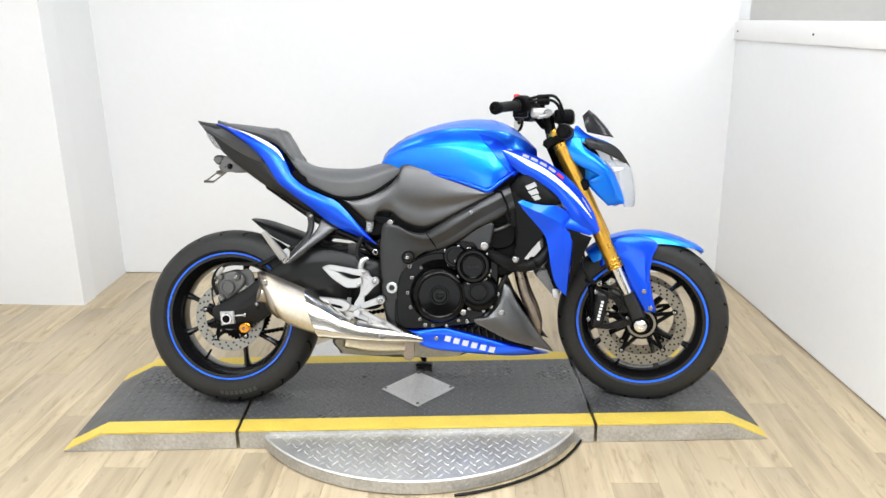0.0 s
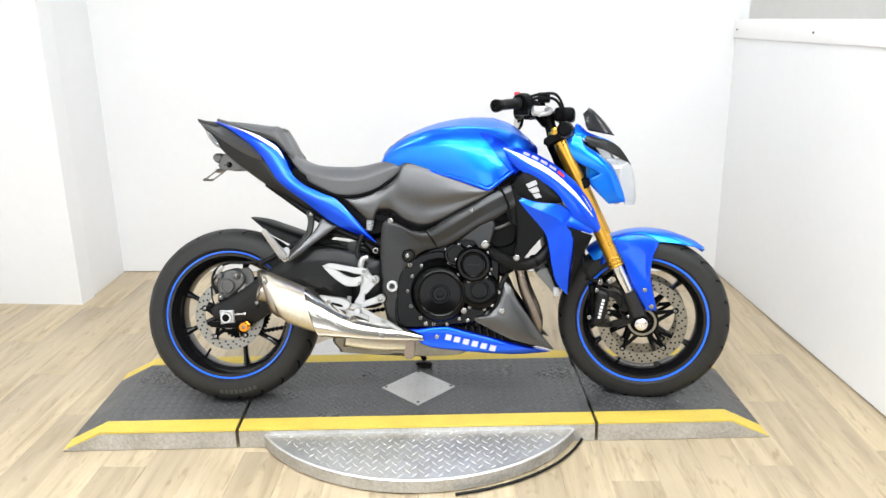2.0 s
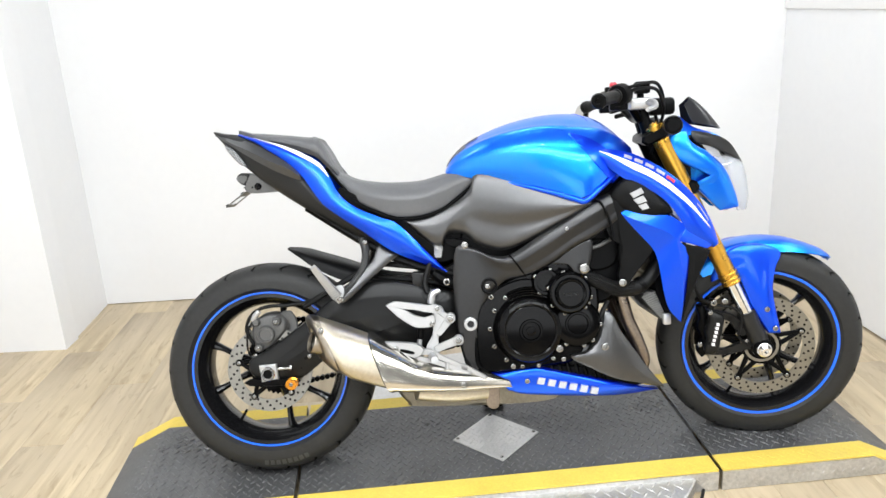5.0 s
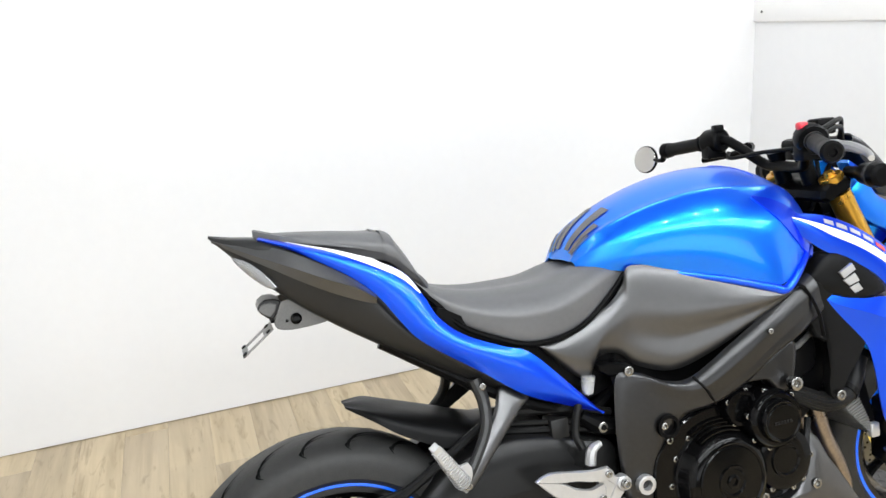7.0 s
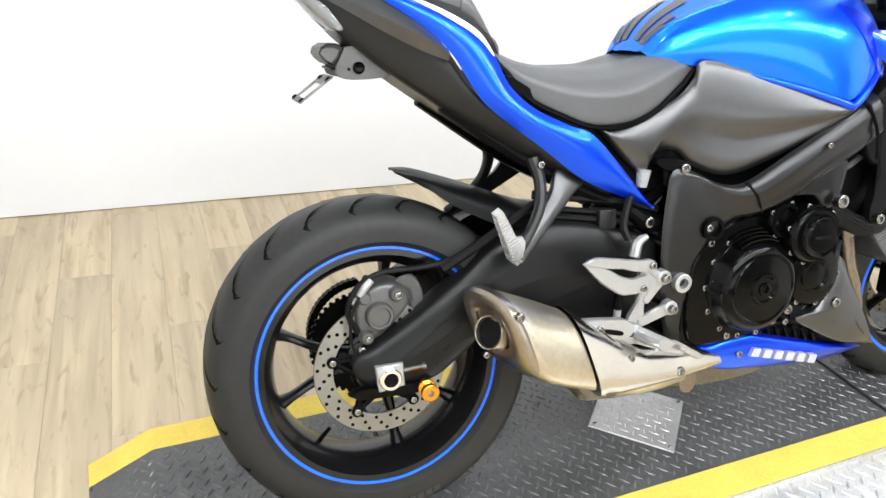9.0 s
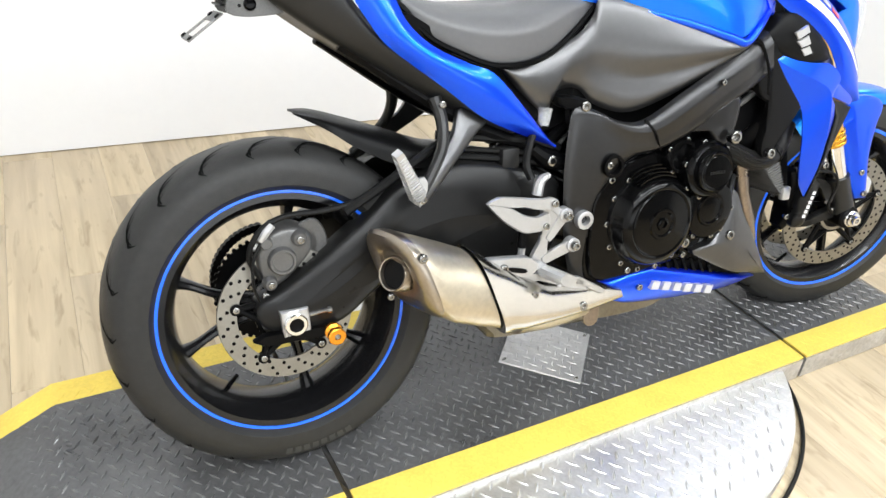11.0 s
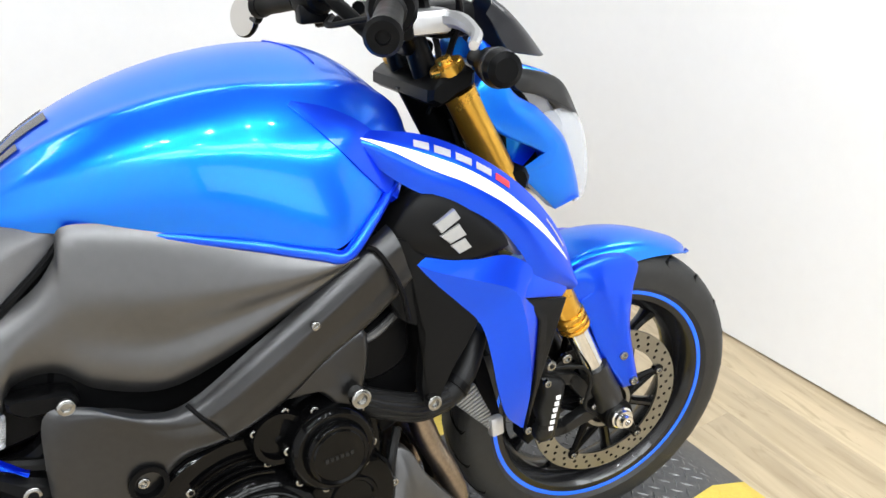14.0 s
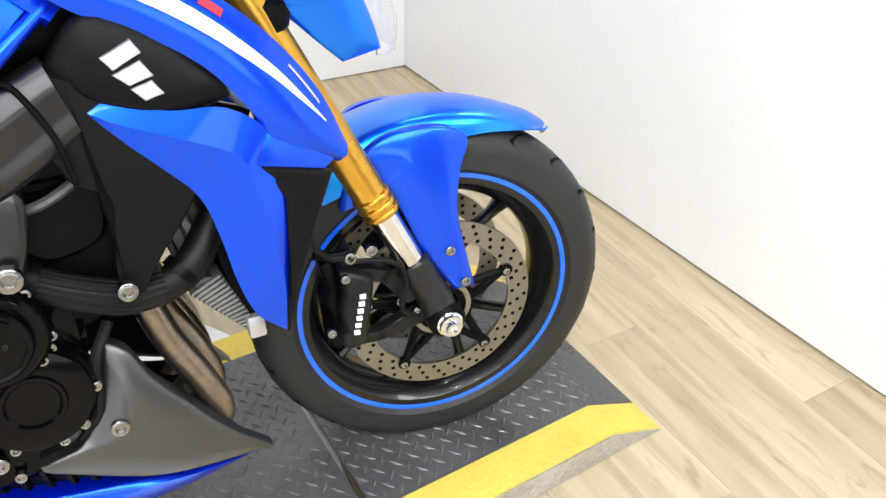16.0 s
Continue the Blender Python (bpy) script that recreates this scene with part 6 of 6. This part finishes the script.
# ---- front end, all turned with the bars ----
for s in (-1, 1):
    y = s * 0.1

    def on(z):
        return (0.652 + (0.503 - z) * 0.4663, y, z)

    fork = part("fork_leg", steered(tube([on(0.502), on(0.93)], 0.0255, seg=28)), GOLD, bike, "gold anodised upside-down fork leg")
    d = Vector(on(0.6)) - Vector(on(0.5))
    for z in (0.502, 0.514, 0.528):
        part("fork_collar", steered(lathe([(-0.004, 0.02), (-0.004, 0.0272), (-0.002, 0.0285), (0.002, 0.0285), (0.004, 0.0272), (0.004, 0.02)], on(z), d, seg=28)), GOLD, fork)
    part("fork_slider", steered(tube([on(0.385), on(0.505)], 0.0208, seg=24)), CHROME, fork, "polished fork slider")
    bm = tube([on(0.41), on(0.37), on(0.335), (FX - 0.006, y, FZ + 0.012)], (0.0265, 0.0265, 0.0275, 0.028), seg=20)
    low = part("fork_bottom", steered(bm), SATIN, fork, "black fork bottom casting")
    part("axle_clamp", steered(lathe([(-0.028, 0), (-0.028, 0.027), (-0.024, 0.03), (0.024, 0.03), (0.028, 0.027), (0.028, 0)], (FX, y, FZ), seg=28)), BLACK, low)
    part("axle_nut", steered(lathe([(0.0, 0.022), (0.008, 0.0215), (0.01, 0.0185), (0.016, 0.018), (0.017, 0.0125), (0.026, 0.0115), (0.026, 0.006), (0.016, 0.0055), (0.016, 0)], (FX, s * 0.127, FZ), (0, s, 0), seg=18)), CHROME, low, "bright front axle nut")
    part("fork_cap", steered(lathe([(-0.015, 0.0255), (0.004, 0.0255), (0.006, 0.023), (0.006, 0.012), (0.014, 0.0115), (0.014, 0)], on(0.965), d, seg=24)), GOLD, fork, "gold fork cap")
    # caliper
    pts = [(0.582, 0.421), (0.596, 0.421), (0.614, 0.413), (0.632, 0.4), (0.629, 0.366), (0.618, 0.306), (0.606, 0.284), (0.583, 0.284), (0.574, 0.304), (0.582, 0.329), (0.577, 0.352), (0.586, 0.39)]
    bm = pillow([(x, z, -0.108) for x, z in pts], [(0.605, 0.39, -0.11), (0.597, 0.31, -0.11)], 0.014, 0.05)
    cal = part("front_caliper", steered(bm if s < 0 else mirrored(bm)[1]), SWING, bike, "black radial front brake caliper", 40)
    bm = pillow([(x, z, -0.082) for x, z in ((0.559, 0.426), (0.588, 0.418), (0.588, 0.275), (0.561, 0.281), (0.572, 0.329), (0.557, 0.359), (0.564, 0.388))], [(0.574, 0.4, -0.084), (0.577, 0.3, -0.084)], 0.012, 0.03)
    part("caliper_inner_half", steered(bm if s < 0 else mirrored(bm)[1]), BLACK, cal, "inner half of the caliper", 40)
    for p, q, wp, wq in (((0.6, 0.411), (0.655, 0.392), 0.009, 0.011), ((0.655, 0.392), (0.69, 0.352), 0.011, 0.016), ((0.594, 0.287), (0.64, 0.287), 0.008, 0.009), ((0.64, 0.287), (0.705, 0.308), 0.009, 0.014)):
        part("caliper_bracket", steered(flat_bar(p, q, wp, wq, s * 0.104 if s < 0 else 0.08, 0.024)), SWING, cal)
    if s < 0:
        bm = bmesh.new()
        for k in range(6):
            x, z = 0.594 + 0.0026 * k, 0.314 + 0.0122 * k
            prism([(x, z, 1), (x, z + 0.0088, 1), (x + 0.0095, z + 0.0078, 1), (x + 0.0095, z - 0.001, 1)], -0.1235, -0.115, 0.0003, bm=bm)
        part("letter_bar", steered(bm), WHITE_PAINT, cal, "white maker's name as plain bars")
        bolts(cal, [(0.588, -0.124, 0.416, 0.007), (0.565, -0.1, 0.312, 0.008), (0.6, -0.112, 0.443, 0.0095), (0.632, -0.11, 0.447, 0.0095), (0.672, -0.106, 0.345, 0.006), (0.698, -0.106, 0.322, 0.006)], "bolt", STEER)
        part("banjo_union", steered(tube([(0.6, -0.102, 0.443), (0.575, -0.105, 0.447), (0.55, -0.108, 0.455)], (0.011, 0.007, 0.007), seg=10)), BLACK, cal, "brake hose union")
    part("caliper_mount", steered(flat_bar((0.594, 0.412), (0.6, 0.445), 0.008, 0.008, s * 0.1 if s < 0 else 0.08, 0.02)), SWING, cal)
    part("brake_hose", steered(tube([(0.6, s * 0.112, 0.444), (0.57, s * 0.118, 0.452), (0.545, s * 0.13, 0.49), (0.53, s * 0.12, 0.56), (0.5, s * 0.08, 0.7), (0.46, s * 0.05, 0.88)], 0.005, seg=8)), HOSE, bike, "black front brake hose")
    part("sensor_lead", steered(tube([(0.6, s * 0.114, 0.438), (0.66, s * 0.12, 0.425), (0.68, s * 0.12, 0.39), (0.672, s * 0.118, 0.34), (0.7, s * 0.11, 0.31)], 0.004, seg=8)), HOSE, bike, "thin black sensor lead")

# fender
FEN = []
for deg, r, y, drop in ((50, 0.334, 0.012, 0.002), (53, 0.335, 0.038, 0.008), (60, 0.333, 0.058, 0.02), (76, 0.328, 0.074, 0.036), (92, 0.326, 0.079, 0.05), (106, 0.324, 0.08, 0.06), (118, 0.322, 0.078, 0.06), (128, 0.32, 0.072, 0.05)):
    a = radians(deg)
    FEN.append([(FX + (r - q) * math.cos(a), -f * y, FZ + (r - q) * math.sin(a)) for f, q in ((0, 0), (0.5, 0.004), (0.85, 0.014), (1.0, drop))])
fender = part("front_fender", steered(surf(whole(FEN), 34, 25, 0.003)), BLUE, bike, "metallic blue front fender", 50)
LEG = [(0.655, 0.6, -0.086), (0.72, 0.612, -0.084), (0.775, 0.6, -0.08), (0.795, 0.578, -0.08), (0.782, 0.55, -0.088), (0.774, 0.52, -0.095), (0.772, 0.46, -0.1), (0.795, 0.345, -0.107, 1), (0.76, 0.345, -0.107, 1), (0.715, 0.42, -0.104), (0.682, 0.5, -0.1), (0.655, 0.54, -0.094), (0.628, 0.52, -0.088), (0.6, 0.5, -0.08), (0.61, 0.545, -0.08)]
leg = part("fender_leg", steered(mirrored(pillow(LEG, [(0.7, 0.57, -0.094), (0.745, 0.5, -0.101), (0.77, 0.38, -0.108)], 0.008, 0.012))), BLUE_DIMMED, fender, "metallic blue fender mount", 40)
bolts(leg, [(0.752, -0.112, 0.42, 0.0085), (0.776, -0.115, 0.362, 0.0085)], "bolt", STEER)

# clamps and bars
bm = prism([(0.398, 0.94), (0.458, 0.968), (0.47, 0.942), (0.41, 0.914)], -0.126, 0.126, 0.008)
clamp = part("top_clamp", steered(bm), BLACK, bike, "black top fork clamp")
part("bottom_clamp", steered(prism([(0.47, 0.775), (0.54, 0.81), (0.555, 0.775), (0.485, 0.74)], -0.12, 0.12, 0.008)), BLACK, bike, "black lower fork clamp")
part("steering_stem", steered(tube([(0.5, 0, 0.76), (0.42, 0, 0.94)], 0.028, seg=16)), BLACK, clamp)
for s in (-1, 1):
    part("riser", steered(tube([(0.425, s * 0.05, 0.95), (0.41, s * 0.05, 1.0), (0.405, s * 0.05, 1.025)], (0.02, 0.018, 0.022), seg=12)), BLACK, clamp, "black bar riser")


def on_bars(bm):
    bm.transform(Matrix.Translation((-0.007, 0, -0.012)))
    return steered(bm)


half = [(0.405, 0.0, 1.005), (0.402, 0.06, 1.005), (0.39, 0.09, 1.02), (0.36, 0.135, 1.06), (0.342, 0.18, 1.073), (0.276, 0.335, 1.056)]
bars = part("handlebar", on_bars(tube([(x, -y, z) for x, y, z in half[::-1]] + half[1:], 0.012, seg=12)), BLACK, bike, "black tapered handlebar")
for s in (-1, 1):
    g0, g1 = Vector((0.322, s * 0.227, 1.068)), Vector((0.276, s * 0.335, 1.056))
    g1 = g1 if s < 0 else g0.lerp(g1, 0.86)
    d = g1 - g0
    part("grip", on_bars(lathe([(0, 0.012), (0, 0.02), (0.006, 0.02), (0.008, 0.0165), (0.06, 0.0172), (d.length - 0.006, 0.0168), (d.length, 0.019), (d.length + 0.004, 0.019), (d.length + 0.004, 0)], g0, d, seg=22)), HOSE, bars, "black rubber grip")
    w = part("bar_end", on_bars(lathe([(0.004, 0.012), (0.006, 0.02), (0.022, 0.021), (0.028, 0.017), (0.028, 0.008), (0.022, 0.007), (0.022, 0)], g1, d, seg=22)), BLACK, bars, "black bar end weight")
    c = Vector((0.338, s * 0.192, 1.072))
    bm = bmesh.new()
    lathe([(-0.026, 0), (-0.026, 0.026), (-0.02, 0.031), (0.018, 0.032), (0.026, 0.028), (0.026, 0)], c, d, bm=bm, seg=16)
    box(bm, c + Vector((-0.03, -0.018, -0.042)), c + Vector((0.02, 0.018, -0.01)), 0.005)
    sw = part("switch_housing", on_bars(bm), BLACK, bars, "black switch housing")
    if s < 0:
        bm = box(bmesh.new(), c + Vector((-0.028, -0.01, 0.02)), c + Vector((-0.008, 0.01, 0.036)), 0.005)
        part("kill_switch", on_bars(bm), RED, sw, "red stop switch")
        part("brake_lever", on_bars(tube([(0.4, -0.15, 1.05), (0.428, -0.185, 1.046), (0.425, -0.24, 1.034), (0.4, -0.285, 1.026)], (0.012, 0.011, 0.008, 0.006), seg=8)), ALU, bars, "silver brake lever")
        bm = box(bmesh.new(), (0.365, -0.175, 1.03), (0.425, -0.12, 1.062), 0.008)
        part("brake_master", on_bars(bm), ALU, bars, "silver brake master cylinder")
        bm = box(bmesh.new(), (0.384, -0.152, 1.074), (0.426, -0.112, 1.108), 0.005)
        res = part("fluid_reservoir", on_bars(bm), BLACK, bars, "black brake fluid reservoir")
        part("reservoir_stay", on_bars(tube([(0.4, -0.13, 1.08), (0.4, -0.14, 1.05)], 0.01, seg=8)), BLACK, res)
        for k in range(2):
            part("throttle_cable", on_bars(tube([(0.36, -0.2, 1.09 - 0.01 * k), (0.4, -0.18, 1.1 - 0.012 * k), (0.445, -0.14, 1.1 - 0.018 * k), (0.468, -0.1, 1.06 - 0.02 * k), (0.47, -0.06, 1.0), (0.44, -0.03, 0.9)], 0.005, seg=8)), HOSE, bars, "looping black throttle cable")
    else:
        part("clutch_lever", on_bars(tube([(0.4, 0.15, 1.05), (0.43, 0.19, 1.046), (0.42, 0.25, 1.03), (0.375, 0.33, 1.018)], (0.012, 0.011, 0.008, 0.008), seg=8)), BLACK, bars, "black clutch lever")
        part("clutch_cable", on_bars(tube([(0.36, 0.17, 1.04), (0.34, 0.12, 1.03), (0.39, 0.04, 1.04), (0.45, -0.03, 1.03), (0.46, -0.04, 0.92)], 0.005, seg=8)), HOSE, bars, "black clutch cable")
        bm = box(bmesh.new(), c + Vector((-0.012, -0.03, 0.02)), c + Vector((0.012, -0.006, 0.04)), 0.004)
        part("switch_button", on_bars(bm), BLACK, sw)
        m0 = Vector((0.2625, 0.442, 1.033))
        stem = part("mirror_stem", on_bars(tube([(0.276, 0.352, 1.055), (0.275, 0.356, 1.035), (0.272, 0.368, 1.03), (0.269, 0.4, 1.032)], (0.009, 0.008, 0.006, 0.004), seg=8)), BLACK, bars, "black mirror stem")
        mir = part("mirror", on_bars(lathe([(0.004, 0.0), (0.004, 0.0355), (0.002, 0.0375), (-0.004, 0.038), (-0.01, 0.034), (-0.013, 0.015), (-0.013, 0)], m0, (-0.86, -0.48, 0.15), seg=32)), BLACK, bars, "round bar-end mirror")
        part("mirror_glass", on_bars(lathe([(0.0046, 0), (0.0046, 0.035), (0.004, 0.0355), (0.003, 0.0355), (0.003, 0)], m0, (-0.86, -0.48, 0.15), seg=32)), MIRROR, mir, "round mirror glass")
bm = box(bmesh.new(), (0.43, -0.075, 1.0), (0.5, 0.075, 1.05), 0.012)
part("instrument_panel", steered(bm), BLACK, bike, "black instrument panel")
for s in (-1, 1):
    sig = part("turn_signal", steered(lathe([(0, 0.012), (0.045, 0.014), (0.066, 0.023), (0.106, 0.026), (0.124, 0.024), (0.13, 0.016), (0.13, 0)], (0.485, s * 0.09, 0.972), (-0.12, s, -0.02), seg=24)), BLACK, bike, "black bullet turn signal")
    part("signal_lens", steered(lathe([(-0.001, 0.0255), (0.0, 0.0272), (0.01, 0.0272), (0.011, 0.0255)], (0.4737, s * 0.184, 0.9695), (-0.12, s, -0.02), seg=24, close=True)), SMOKE, sig, "smoked signal lens")


def steered_cowl(bm):
    for b in bm if isinstance(bm, tuple) else (bm,):
        b.transform(Matrix.Translation((-0.002, 0, -0.016)))
    return steered(bm)


# headlamp cowl
COWL = [(0.452, 0.925, -0.112), (0.475, 0.952, -0.11), (0.505, 0.972, -0.104, 1), (0.53, 0.968, -0.1, 1), (0.533, 0.945, -0.104), (0.552, 0.925, -0.1), (0.58, 0.909, -0.096), (0.615, 0.877, -0.088), (0.64, 0.848, -0.082), (0.66, 0.806, -0.074), (0.675, 0.764, -0.066), (0.681, 0.738, -0.062, 1), (0.624, 0.731, -0.08, 1), (0.59, 0.765, -0.092), (0.545, 0.812, -0.1, 1), (0.57, 0.808, -0.1), (0.602, 0.808, -0.096, 1), (0.595, 0.83, -0.1), (0.565, 0.85, -0.106), (0.525, 0.87, -0.11), (0.485, 0.898, -0.113)]
cowl = part("headlamp_cowl", steered_cowl(mirrored(pillow(COWL, [(0.5, 0.93, -0.11), (0.58, 0.885, -0.106), (0.635, 0.835, -0.092), (0.655, 0.76, -0.078)], 0.006, 0.03))), BLUE, bike, "metallic blue headlamp cowl", 40)
part("cowl_top", steered_cowl(mirrored(pillow([(0.505, 0.95, -0.098), (0.503, 0.99, -0.08), (0.512, 1.01, -0.06), (0.55, 0.978, -0.07), (0.61, 0.955, -0.065), (0.645, 0.935, -0.05), (0.59, 0.948, -0.08), (0.55, 0.955, -0.09)], [(0.53, 0.975, -0.08), (0.59, 0.955, -0.075)], 0.004, 0.04))), BLUE, cowl, "metallic blue upper cowl", 40)
part("headlamp_visor", steered_cowl(mirrored(pillow([(0.542, 0.965, -0.09), (0.6, 0.955, -0.078), (0.655, 0.928, -0.055), (0.7, 0.865, -0.03, 1), (0.66, 0.888, -0.06), (0.6, 0.918, -0.085), (0.552, 0.935, -0.094)], [(0.58, 0.945, -0.088), (0.655, 0.905, -0.06)], 0.005, 0.05))), SATIN, cowl, "dark grey headlamp visor", 40)
bm = prism([(0.5, 0.97), (0.6, 0.94), (0.64, 0.89), (0.66, 0.85), (0.668, 0.745), (0.63, 0.735), (0.55, 0.84)], -0.052, 0.052, 0.006)
part("headlamp_body", steered_cowl(bm), ALU, cowl, "bright headlamp reflector body")
part("headlamp_housing", steered_cowl(prism([(0.5, 0.95), (0.57, 0.93), (0.605, 0.87), (0.615, 0.81), (0.6, 0.76), (0.55, 0.81), (0.5, 0.87)], -0.07, 0.07, 0.005)), BLACK, cowl, "black housing behind the headlamp")
FACE = []
for z, x, y, deep in ((0.888, 0.668, 0.055, 0.06), (0.86, 0.69, 0.06, 0.055), (0.81, 0.703, 0.058, 0.045), (0.76, 0.708, 0.052, 0.035), (0.725, 0.705, 0.04, 0.025)):
    FACE.append([(x + 0.012, 0, z), (x + 0.008, -0.5 * y, z), (x, -0.85 * y, z), (x - deep, -1.2 * y, z)])
part("headlamp_lens", steered_cowl(surf(whole(FACE), 16, 17, 0.003)), LENS, cowl, "clear headlamp lens", 40)
SCR = [[(0.64, 0, 0.968), (0.632, -0.035, 0.972), (0.6, -0.065, 0.978), (0.548, -0.08, 0.99)], [(0.608, 0, 1.012), (0.602, -0.034, 1.012), (0.58, -0.058, 1.01), (0.54, -0.07, 1.008)], [(0.575, 0, 1.048), (0.572, -0.03, 1.046), (0.56, -0.048, 1.04), (0.535, -0.058, 1.028)], [(0.552, 0, 1.066), (0.55, -0.022, 1.064), (0.544, -0.036, 1.056), (0.53, -0.045, 1.043)]]
part("fly_screen", steered_cowl(surf(whole(SCR), 14, 21, 0.003)), SMOKE, bike, "small smoked fly screen", 40)
